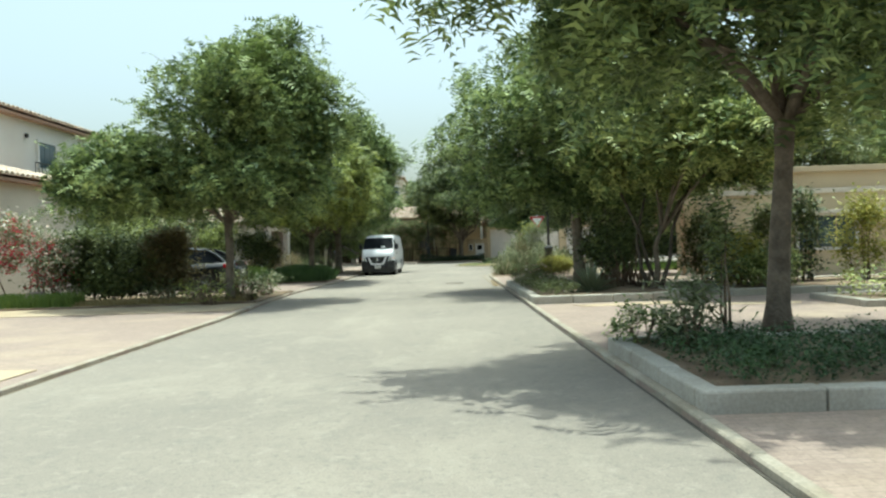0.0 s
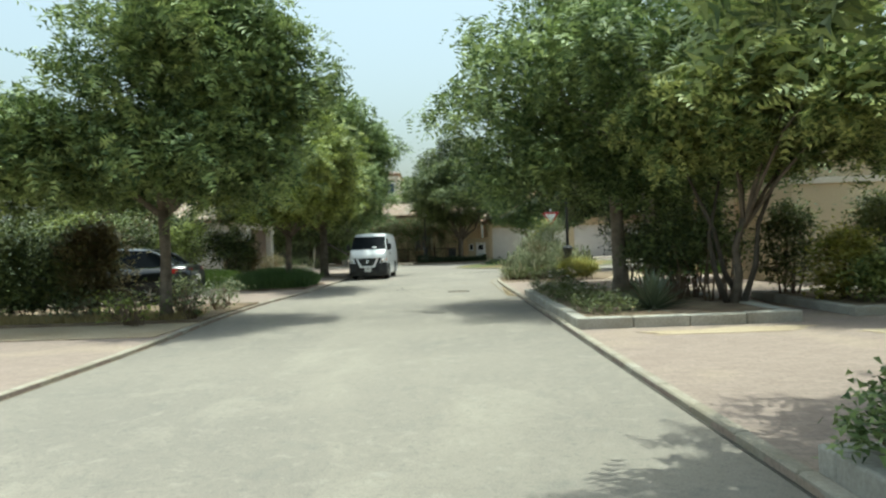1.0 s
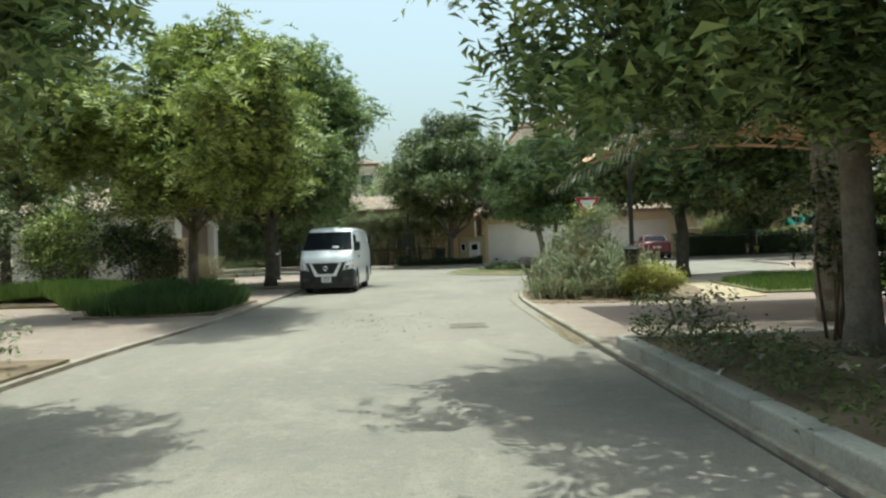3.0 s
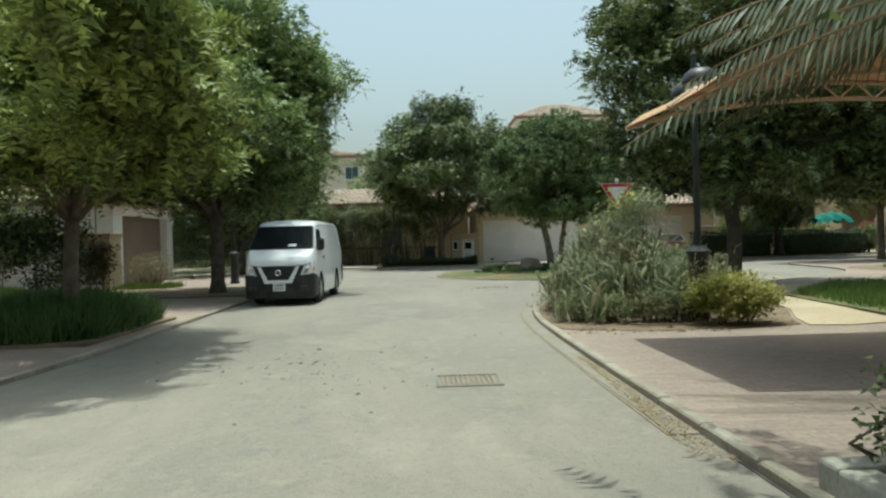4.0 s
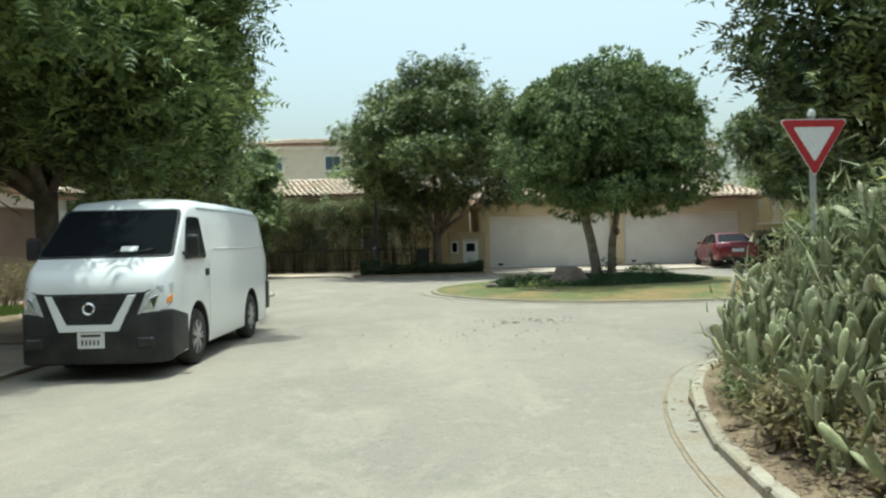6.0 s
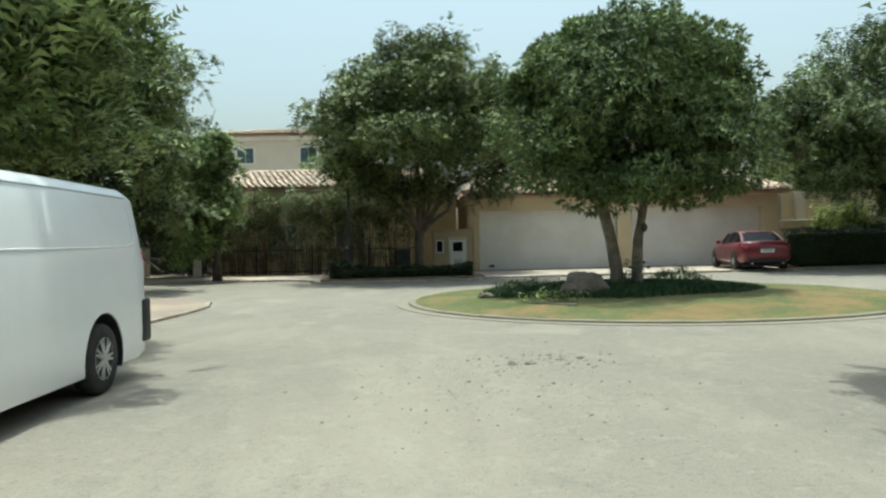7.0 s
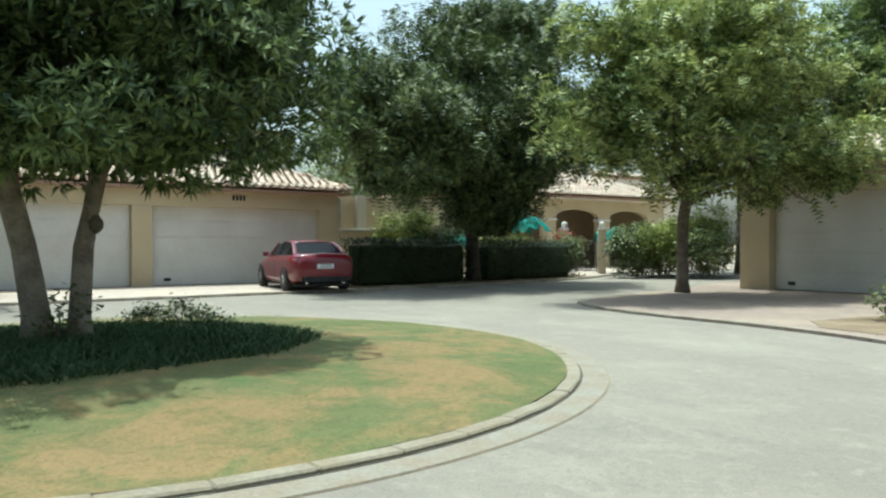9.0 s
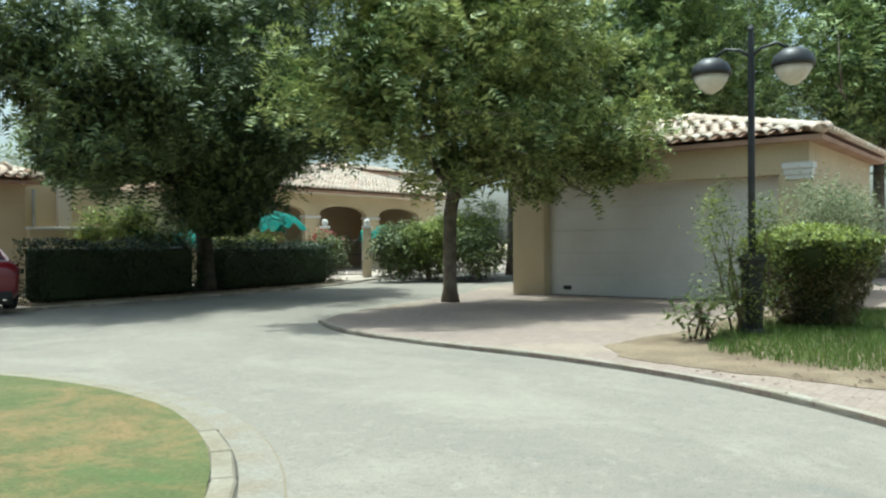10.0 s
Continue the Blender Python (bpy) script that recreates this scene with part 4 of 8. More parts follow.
def kiosk(label, m, wide=1.55, deep=1.1, high=1.72):
    """Rendered meter house with a capped top and a white door."""
    ob = thing("meter_kiosk", label, "utility kiosk", m, "meter kiosks")
    part("body", box(0, 0, 0, wide, deep, high, 0.015, 1), RENDER_TAN, ob)
    part("cap", box(-0.06, -0.06, high, wide + 0.06, deep + 0.06, high + 0.08, 0.012, 1), RENDER_TAN, ob)
    part("cap", box(-0.03, -0.03, high - 0.09, wide + 0.03, deep + 0.03, high - 0.003, 0.012, 1), RENDER_TAN, ob)
    door = part("door", box(wide * 0.42, -0.035, 0.12, wide * 0.80, 0.002, 1.36, 0.01, 1), TRIM_WHITE, ob, "white metal door")
    part("frame", join(box(wide * 0.39, -0.02, 0.08, wide * 0.415, 0.002, 1.42), box(wide * 0.805, -0.02, 0.08, wide * 0.83, 0.002, 1.42), box(wide * 0.39, -0.02, 1.42, wide * 0.83, 0.002, 1.45)), TRIM_WHITE, door)
    part("pane", box(wide * 0.49, -0.042, 0.88, wide * 0.73, -0.033, 1.26), DARK_GLASS, door)
    part("louvre", box(wide * 0.50, -0.042, 0.3, wide * 0.72, -0.033, 0.56), GREY_METAL, door)
    win = part("window_frame", box(wide * 0.06, -0.03, 0.82, wide * 0.26, 0.002, 1.36, 0.008, 1), TRIM_WHITE, ob)
    part("pane", box(wide * 0.09, -0.036, 0.87, wide * 0.23, -0.028, 1.31), DARK_GLASS, win)
    return ob


kiosk("tan rendered meter kiosk with a white door", pose(1.95, 69.4, 0.03), 1.66)
kiosk("pale meter kiosk with white door in tree shade", pose(-11.5, 48.7, 0.05), 1.55, 1.0, 1.82)


def window(parent, x0, z0, x1, z1, y, panes=2, surround=0.09, bars=True):
    """A window in a wall that faces -y, at y, in the parent's space."""
    w = part("window", join(box(x0 - surround, y - 0.05, z0 - surround, x0, y + 0.06, z1 + surround), box(x1, y - 0.05, z0 - surround, x1 + surround, y + 0.06, z1 + surround), box(x0, y - 0.05, z1, x1, y + 0.06, z1 + surround), box(x0, y - 0.07, z0 - surround, x1, y + 0.06, z0)), TRIM_WHITE, parent)
    step = (x1 - x0) / panes
    for i in range(panes):
        part("pane", box(x0 + i * step + 0.025, y - 0.012, z0 + 0.02, x0 + (i + 1) * step - 0.025, y + 0.01, z1 - 0.02), WINDOW_GLASS, w)
    return w


# two-storey villa on the west side, seen over the hedge
villa = thing("villa", "white two-storey villa with clay-tiled roofs", "house", pose(0, 0, 0))
part("wall", box(-25, 27.5, 0, -15.5, 38.6, 6.62), RENDER_WHITE, villa)
part("wall", box(-19, 25.5, 0, -13.4, 31.8, 3.85), RENDER_PALE, villa)
part("parapet", box(-25, 27.5, 6.62, -22, 30, 7.6), RENDER_WHITE, villa)
hip_roof(villa, -25.4, 27.1, -15.1, 39.0, 6.75, (-20.3, 32.0, -20.3, 34.2), 7.7, 0, tiled="es")
hip_roof(villa, -19.4, 25.1, -13.0, 32.2, 3.95, (-16.4, 28.4, -16.4, 28.8), 4.85, 0, tiled="es")
chim = part("chimney", box(-18.6, 31.2, 6.9, -17.7, 32.1, 7.9, 0.02, 1), RENDER_PALE, villa)
part("cap", box(-18.7, 31.1, 7.9, -17.6, 32.2, 8.0), RENDER_PALE, chim)
side = part("window", join(box(-15.5, 33.2, 4.82, -15.42, 33.3, 5.98), box(-15.5, 34.6, 4.82, -15.42, 34.7, 5.98), box(-15.5, 33.3, 5.9, -15.42, 34.6, 5.98), box(-15.5, 33.3, 4.82, -15.42, 34.6, 4.9)), TRIM_WHITE, villa)
for i in range(3):
    part("pane", box(-15.5, 33.32 + 0.43 * i, 4.91, -15.46, 33.72 + 0.43 * i, 5.89), WINDOW_GLASS, side)
rail = part("balcony_rail", box(-15.2, 32.5, 5.0, -15.16, 37.8, 5.04), IRON, villa)
for i in range(22):
    part("baluster", box(-15.19, 32.5 + 0.25 * i, 4.55, -15.17, 32.52 + 0.25 * i, 5.0), IRON, rail)
part("balcony_slab", box(-15.5, 32.5, 4.4, -15.1, 37.8, 4.56), RENDER_WHITE, villa)
part("wall_lamp", box(-15.5, 32.4, 5.95, -15.38, 32.5, 6.1, 0.01, 1), BLACK_PLASTIC, villa)

# low house behind the iron fence
low = thing("bungalow", "low cream house with a clay-tiled roof", "house")
part("wall", box(-7.8, 72.9, 0, 3.2, 82.6, 3.78), RENDER_CREAM, low)
hip_roof(low, -8.3, 72.1, 3.3, 83.2, 3.88, (-6.8, 77.4, 2.0, 77.4), 5.0, 0, tiled="s")
window(low, -5.4, 1.1, -4.1, 2.2, 72.88, 3)
window(low, -2.3, 1.1, -1.0, 2.2, 72.88, 3)

# far villas above the roofs
def far_villa(label, x0, y0, x1, y1, eave, top, wins, material=RENDER_PALE):
    h = thing("villa", label, "house", group="far villas")
    part("wall", box(x0, y0, 0, x1, y1, eave), material, h)
    part("cornice", box(x0 - 0.15, y0 - 0.15, eave - 0.35, x1 + 0.15, y1 + 0.15, eave), TRIM_WHITE, h)
    cx, cy = (x0 + x1) / 2, (y0 + y1) / 2
    hip_roof(h, x0 - 0.4, y0 - 0.4, x1 + 0.4, y1 + 0.4, eave + 0.1, (cx - 1.2, cy, cx + 1.2, cy), top, 0, tiled="s")
    for wx, wz in wins:
        window(h, wx, wz, wx + 1.2, wz + 1.1, y0 - 0.02, 2, 0.12)
    return h


far_villa("far cream two-storey villa above the trees", -12.6, 95, -4.9, 106, 9.35, 10.5, ((-11.1, 7.35), (-6.5, 7.35)))
far_villa("far cream villa with a shallow hipped roof", 9.6, 95, 18.6, 106, 12.6, 14.6, ((11.5, 9.6), (15, 9.6)))
far_villa("pale villa behind the garage roof", 18.5, 92, 24.0, 101, 8.4, 9.2, ((20.9, 6.7),))
far_villa("pale villa half hidden by street trees", 42, 84, 54, 96, 6.2, 7.4, ((44, 4.2), (48, 4.2)))

# wall and neighbour behind the clipped hedge
nb = thing("garden_house", "cream neighbouring house wall beside the garage", "house")
part("wall", box(16.9, 71.8, 0, 24.0, 72.1, 3.25), RENDER_CREAM, nb)
part("wall", box(18.6, 71.6, 0, 19.0, 71.79, 3.25, 0.01, 1), RENDER_PALE, nb)
part("downpipe", tube([(17.9, 71.7, 0.1), (17.9, 71.7, 3.1)], 0.05, 8), GREY_METAL, nb)
part("garden_wall", box(16.9, 69.6, 0, 19.7, 69.8, 1.84), RENDER_CREAM, nb)
part("coping", box(16.87, 69.55, 1.84, 19.75, 69.85, 1.92, 0.01, 1), TRIM_WHITE, nb)

# arcaded villa behind the gate
arcade = thing("villa", "cream villa with an arched porch and tiled roof", "house")
def arch_wall(x0, x1, y, z0, z1, openings, thick=0.35):
    """A wall facing -y with arched openings (centre, half width, springing)."""
    s = []
    edges = [x0]
    for c, h, sp in openings:
        edges += [c - h, c + h]
    edges.append(x1)
    for i in range(0, len(edges), 2):
        s.append(box(edges[i], y, z0, edges[i + 1], y + thick, z1))
    for c, h, sp in openings:
        n = 10
        for k in range(n):
            a, b = math.pi * k / n, math.pi * (k + 1) / n
            xa, xb = c + h * math.cos(b), c + h * math.cos(a)
            za, zb = sp + 0.26 * h * math.sin(b), sp + 0.26 * h * math.sin(a)
            v = [(xa, y, za), (xb, y, zb), (xb, y, z1), (xa, y, z1), (xa, y + thick, za), (xb, y + thick, zb), (xb, y + thick, z1), (xa, y + thick, z1)]
            s.append((v, [(0, 1, 2, 3), (7, 6, 5, 4), (0, 4, 5, 1), (3, 2, 6, 7)]))
    return join(*s)
part("arcade", arch_wall(27.6, 42.2, 76.0, 0, 3.85, ((30.85, 1.5, 2.88), (34.9, 1.65, 2.88), (39.1, 1.65, 2.88))), RENDER_CREAM, arcade)
for x in (32.8, 37.0):
    part("capital", box(x - 0.52, 75.94, 2.66, x + 0.52, 76.41, 2.78, 0.02, 1), TRIM_WHITE, arcade, "moulded capital of an arcade pier")
# back wall in darker render: the porch's shade is put into its colour
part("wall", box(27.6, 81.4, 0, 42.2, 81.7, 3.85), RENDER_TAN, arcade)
part("wall", box(41.9, 76.4, 0, 42.2, 81.3, 3.85), RENDER_CREAM, arcade)
part("cornice", box(27.4, 75.75, 3.85, 42.4, 76.4, 4.0, 0.02, 1), TRIM_WHITE, arcade)
hip_roof(arcade, 27.0, 75.4, 42.8, 86, 4.07, (29.5, 80.5, 40.2, 80.5), 5.7, 0, tiled="s")

# house on the east side, beyond the raised planters
east = thing("bungalow", "cream rendered low house behind planters", "house")
part("wall", box(9.0, 28.2, 0, 18, 28.5, 3.3), RENDER_CREAM, east)
part("wall", box(9.0, 28.5, 0, 9.3, 33.2, 3.3), RENDER_CREAM, east)
part("band", box(8.93, 28.12, 2.62, 18, 28.2, 2.78, 0.01, 1), RENDER_PALE, east)
part("parapet", box(8.85, 28.05, 3.3, 18, 28.6, 3.48, 0.01, 1), RENDER_CREAM, east)
part("ledge", box(10.6, 27.6, 1.95, 18, 28.12, 2.07, 0.01, 1), RENDER_PALE, east)
part("roof_slab", box(9.0, 28.6, 3.3, 18, 33.2, 3.45), RENDER_CREAM, east)
window(east, 11.4, 0.9, 13.2, 1.9, 28.18, 3)

# ---- vehicles (built with the front at y = 0, facing -y) ----
def ring_section(y, z0, zs, ws, zt, crown=0.02):
    """Cross-section: floor z0, side heights zs with half widths ws, roof zt."""
    right = [(0.0, z0), (ws[0] * 0.86, z0)] + list(zip(ws, zs)) + [(ws[-1] * 0.86, zt - crown * 0.3), (ws[-1] * 0.45, zt)]
    pts = [(x, y, z) for x, z in right] + [(0, y, zt + crown)] + [(-x, y, z) for x, z in right[:0:-1]]
    return pts


def wheel(parent, x, y, r, wide, side, spokes=6, rim_material=None):
    """Tyre with an alloy rim, spokes and hub, outer face towards side."""
    w = part("wheel", disc_x(x, y, r, [(r * 0.62, -wide / 2), (r * 0.93, -wide / 2), (r, -wide * 0.32), (r, wide * 0.32), (r * 0.93, wide / 2), (r * 0.62, wide / 2)]), RUBBER, parent, smooth=True)
    f = side * wide * 0.40
    part("rim", disc_x(x + f, y, r, [(r * 0.66, -0.02), (r * 0.66, 0.015), (r * 0.58, 0.02), (r * 0.56, -0.05), (0.02, -0.05)] if side > 0 else [(0.02, 0.05), (r * 0.56, 0.05), (r * 0.58, -0.02), (r * 0.66, -0.015), (r * 0.66, 0.02)]), rim_material or ALLOY, w, smooth=True)
    dark = part("well", disc_x(x + f * 0.7, y, r, [(r * 0.58, -0.02), (r * 0.58, 0.02)]), BLACK_PLASTIC, w)
    for k in range(spokes):
        a = 2 * math.pi * k / spokes
        sp = [tube([(x + f + side * 0.012, y + math.cos(a + e * 0.6) * r * 0.12, r + math.sin(a + e * 0.6) * r * 0.12), (x + f + side * 0.005, y + math.cos(a + e) * r * 0.6, r + math.sin(a + e) * r * 0.6)], [0.022, 0.017], 6) for e in (-0.14, 0.14)]
        part("spoke", join(*sp), rim_material or ALLOY, w)
    part("hub", disc_x(x + f + side * 0.01, y, r, [(r * 0.15, -0.02), (r * 0.15, 0.02), (r * 0.08, 0.025)] if side > 0 else [(r * 0.08, -0.025), (r * 0.15, -0.02), (r * 0.15, 0.02)]), rim_material or ALLOY, w)
    return w


def arch_liner(parent, x, y, r, side):
    """Dark lining of a wheel arch, just proud of the body side."""
    n = 14
    v, f = [], []
    for k in range(n + 1):
        a = math.pi * (-0.06 + 1.12 * k / n)
        for q, o in ((r * 1.17, 0.006), (r * 1.04, 0.004), (r * 1.04, -0.18)):
            v.append((x + side * o, y + q * math.cos(a), r + q * math.sin(a)))
    for k in range(n):
        f += [(3 * k, 3 * k + 1, 3 * k + 4, 3 * k + 3), (3 * k + 1, 3 * k + 2, 3 * k + 5, 3 * k + 4)]
    part("arch_lining", (v, f), BLACK_PLASTIC, parent)


def cut_wells(body, wells, half):
    """Cuts the wheel wells out of a body; wells: (x, y, z, radius)."""
    for x, y, z, r in wells:
        n = 28
        ring = [(y + r * math.cos(2 * math.pi * k / n), z + r * math.sin(2 * math.pi * k / n)) for k in range(n)]
        v = [(x + o, a, b) for o in (-half, half) for a, b in ring]
        f = [tuple(range(n - 1, -1, -1)), tuple(range(n, 2 * n))] + [(k, (k + 1) % n, n + (k + 1) % n, n + k) for k in range(n)]
        tool = new("well_tool", mesh_of("well_tool", v, f, WHITE_PAINT, False))
        tool.matrix_world = body.parent.matrix_world
        mod = body.modifiers.new("well", 'BOOLEAN')
        mod.operation, mod.object, mod.solver = 'DIFFERENCE', tool, 'EXACT'
        bpy.context.view_layer.update()
        me = bpy.data.meshes.new_from_object(body.evaluated_get(bpy.context.evaluated_depsgraph_get()))
        body.modifiers.remove(mod)
        body.data = me
        bpy.data.objects.remove(tool)
    body.data.set_sharp_from_angle(angle=radians(35))


def well_lining(parent, side, y, z, r):
    """Black inner wall of a wheel well, with the rim that shows round the tyre."""
    n = 20
    v, f = [], []
    for k in range(n + 1):
        a = math.pi * (-0.12 + 1.24 * k / n)
        for q, x in ((r, 0.838), (r, 0.59), (0.0, 0.59)):
            v.append((side * x, y + q * math.cos(a), max(0.2, z + q * math.sin(a))))
    for k in range(n):
        f += [(3 * k, 3 * k + 1, 3 * k + 4, 3 * k + 3), (3 * k + 1, 3 * k + 2, 3 * k + 5, 3 * k + 4)]
    part("arch_lining", (v, f), BLACK_PLASTIC, parent)


def number_plate(parent, x, y, z, wide, high, back=False):
    s = 1 if back else -1
    p = part("number_plate", box(x - wide / 2, min(y, y + s * 0.012), z, x + wide / 2, max(y, y + s * 0.012), z + high, 0.003, 1), PLATE_WHITE, parent)
    y2 = y + s * 0.0145
    for k in range(5):
        part("bar", box(x - wide * 0.34 + k * wide * 0.145, y2 - 0.0015, z + high * 0.2, x - wide * 0.34 + k * wide * 0.145 + wide * 0.06, y2 + 0.0015, z + high * 0.52), INK, p)
    part("bar", box(x - wide * 0.36, y2 - 0.0015, z + high * 0.72, x + wide * 0.36, y2 + 0.0015, z + high * 0.86), INK, p)


def panel_on(points, thick, out):
    """A thin plate over four or more points, pushed out along a direction."""
    o = Vector(out).normalized()
    top = [Vector(p) + o * thick for p in points]
    base = [Vector(p) - o * 0.03 for p in points]
    n = len(points)
    return [tuple(p) for p in top + base], [tuple(range(n)), tuple(range(2 * n - 1, n - 1, -1))] + [(i, n + i, n + (i + 1) % n, (i + 1) % n) for i in range(n)]


def van_ring(y, z0, rows, zt, flat=0.93, crown=0.02):
    """Cross-section: floor z0, side rows (half width, z), roof zt, its flat part as a share of the last row."""
    w = rows[-1][0]
    right = [(0.0, z0), (rows[0][0] * 0.985, z0)] + list(rows) + [(w * flat, zt), (w * 0.5, zt + crown * 0.7)]
    return [(x, y, z) for x, z in right] + [(0, y, zt + crown)] + [(-x, y, z) for x, z in right[:0:-1]]


def rounded(corners, r, n=4):
    """The outline of a plate with its corners rounded off."""
    c = [Vector(p) for p in corners]
    out = []
    for i, p in enumerate(c):
        a, b = c[i - 1] - p, c[(i + 1) % len(c)] - p
        s, e = p + a.normalized() * r, p + b.normalized() * r
        for k in range(n + 1):
            t = k / n
            out.append(tuple(s * (1 - t) ** 2 + p * (2 * t * (1 - t)) + e * t * t))
    return out


def van(m):
    ob = thing("van", "white panel van with black bumper parked by the kerb", "van", m)
    S = [van_ring(0.03, 0.34, ((0.60, 0.50), (0.62, 0.70), (0.60, 0.86)), 0.92),
         van_ring(0.07, 0.30, ((0.72, 0.48), (0.74, 0.75), (0.71, 0.97)), 1.04),
         van_ring(0.16, 0.28, ((0.80, 0.48), (0.81, 0.85), (0.77, 1.08)), 1.15),
         van_ring(0.30, 0.21, ((0.835, 0.48), (0.835, 0.95), (0.80, 1.18)), 1.235),
         van_ring(0.44, 0.21, ((0.846, 0.48), (0.845, 1.0), (0.815, 1.24)), 1.285, 0.95, 0.0),
         van_ring(0.72, 0.21, ((0.848, 0.48), (0.847, 1.1), (0.785, 1.46)), 1.515, 0.94, 0.0),
         van_ring(1.12, 0.21, ((0.848, 0.48), (0.847, 1.15), (0.735, 1.76)), 1.845, 0.92, 0.0),
         van_ring(1.30, 0.21, ((0.848, 0.48), (0.847, 1.2), (0.72, 1.86)), 1.94, 0.90, 0.01),
         van_ring(1.65, 0.21, ((0.848, 0.48), (0.847, 1.2), (0.72, 1.90)), 1.98, 0.90, 0.03),
         van_ring(3.2, 0.21, ((0.848, 0.48), (0.847, 1.2), (0.725, 1.90)), 1.985, 0.90, 0.035),
         van_ring(4.60, 0.21, ((0.848, 0.48), (0.847, 1.2), (0.725, 1.89)), 1.97, 0.90, 0.03),
         van_ring(4.84, 0.25, ((0.838, 0.48), (0.835, 1.2), (0.71, 1.86)), 1.94, 0.88, 0.02),
         van_ring(4.96, 0.33, ((0.79, 0.52), (0.79, 1.1), (0.67, 1.76)), 1.83, 0.86, 0.02)]
    body = part("body", bevelled(hull(S), 0.025, 2, 24), WHITE_PAINT, ob, smooth=True)
    wells = [(s * 0.78, y, 0.33, 0.43) for s in (-1, 1) for y in (1.24, 3.80)]
    cut_wells(body, wells, 0.22)
    tilt = Vector((0, -0.585, 0.70)).normalized()
    for nm, mat_, g, t in (("windscreen_surround", BLACK_PLASTIC, 0.0, 0.008), ("windscreen", DARK_GLASS, 0.028, 0.014)):
        def on(x, y):
            return (x, y, 1.287 + (y - 0.44) * 0.823)
        part(nm, panel_on(rounded([on(-0.795 + g, 0.452 + g), on(0.795 - g, 0.452 + g), on(0.705 - g, 1.125 - g), on(-0.705 + g, 1.125 - g)], 0.07), t, tilt), mat_, ob)
    for s in (-1, 1):
        part("wiper", tube([(s * 0.05 + 0.1, 0.47, 1.325), (s * 0.2 + 0.35, 0.53, 1.385)], 0.011, 5), BLACK_PLASTIC, ob)
        side = rounded([(s * 0.846, 0.80, 1.26), (s * 0.846, 1.60, 1.26), (s * 0.750, 1.60, 1.76), (s * 0.750, 1.18, 1.76)], 0.07)
        part("side_window", panel_on(side[::s], 0.010, (s, 0, 0.18)), DARK_GLASS, ob)
        part("door_seam", box(min(s * 0.8475, s * 0.8495), 1.70, 0.42, max(s * 0.8475, s * 0.8495), 1.708, 1.2), GREY_METAL, ob)
        mirror = part("mirror", box(min(s * 0.87, s * 1.02), 0.66, 1.28, max(s * 0.87, s * 1.02), 0.78, 1.54, 0.04, 3), BLACK_PLASTIC, ob, smooth=True)
        part("mirror_arm", tube([(s * 0.81, 0.80, 1.33), (s * 0.92, 0.73, 1.33)], 0.025, 6), BLACK_PLASTIC, mirror)
        part("door_handle", box(min(s * 0.846, s * 0.868), 1.55, 1.04, max(s * 0.846, s * 0.868), 1.67, 1.13, 0.012, 2), BLACK_PLASTIC, ob)
        def side_x(z):
            return s * (0.848 if z < 1.2 else 0.848 - (z - 1.2) * 0.176)
        crease = [(2.0, 1.37), (2.4, 1.37), (3.4, 1.37), (4.40, 1.375), (4.60, 1.40), (4.66, 1.46), (4.64, 1.70), (4.58, 1.80)]
        part("side_crease", tube([(side_x(z) - s * 0.002, y, z) for y, z in crease], 0.010, 6), WHITE_PAINT, ob, smooth=True)
        part("roof_gutter", tube([(s * 0.725, 1.62, 1.885), (s * 0.727, 3.2, 1.888), (s * 0.727, 4.62, 1.878)], 0.008, 5), GREY_METAL, ob)
        part("headlamp", bevelled(panel_on([(s * 0.50, 0.035, 0.665), (s * 0.77, 0.10, 0.70), (s * 0.835, 0.27, 0.80), (s * 0.83, 0.34, 1.02), (s * 0.74, 0.11, 0.985), (s * 0.60, 0.045, 0.90)][::-s], 0.03, (s * 0.35, -1, 0.15)), 0.01, 1), LAMP_GLASS, ob)
        part("indicator", bevelled(panel_on([(s * 0.80, 0.16, 0.79), (s * 0.83, 0.26, 0.82), (s * 0.83, 0.28, 0.89), (s * 0.80, 0.19, 0.86)][::-s], 0.030, (s * 0.6, -0.8, 0.1)), 0.004, 1), AMBER, ob)
        part("reflector", bevelled(panel_on([(s * 0.56, 0.03, 0.71), (s * 0.70, 0.065, 0.74), (s * 0.74, 0.11, 0.90), (s * 0.64, 0.055, 0.86)][::-s], 0.034, (s * 0.35, -1, 0.15)), 0.008, 1), CHROME, ob)
        part("lamp_surround", panel_on([(s * 0.36, 0.03, 0.60), (s * 0.50, 0.03, 0.64), (s * 0.61, 0.05, 0.92), (s * 0.52, 0.045, 0.92)][::-s], 0.022, (0, -1, 0.1)), BLACK_PLASTIC, ob)
        part("fog_recess", box(min(s * 0.52, s * 0.72), -0.045, 0.34, max(s * 0.52, s * 0.72), 0.0, 0.46, 0.02, 1), BLACK_PAINT, ob)
        part("tail_lamp", box(min(s * 0.70, s * 0.80), 4.87, 0.84, max(s * 0.70, s * 0.80), 4.958, 1.32, 0.015, 2), TAIL_RED, ob)
        part("rear_corner", box(min(s * 0.79, s * 0.850), 4.74, 0.36, max(s * 0.79, s * 0.850), 5.0, 0.82, 0.03, 2), BLACK_PLASTIC, ob, smooth=True)
        for y in (1.24, 3.80):
            well_lining(ob, s, y, 0.33, 0.422)
            wheel(ob, s * 0.738, y, 0.33, 0.19, s, 7)
    rings = []
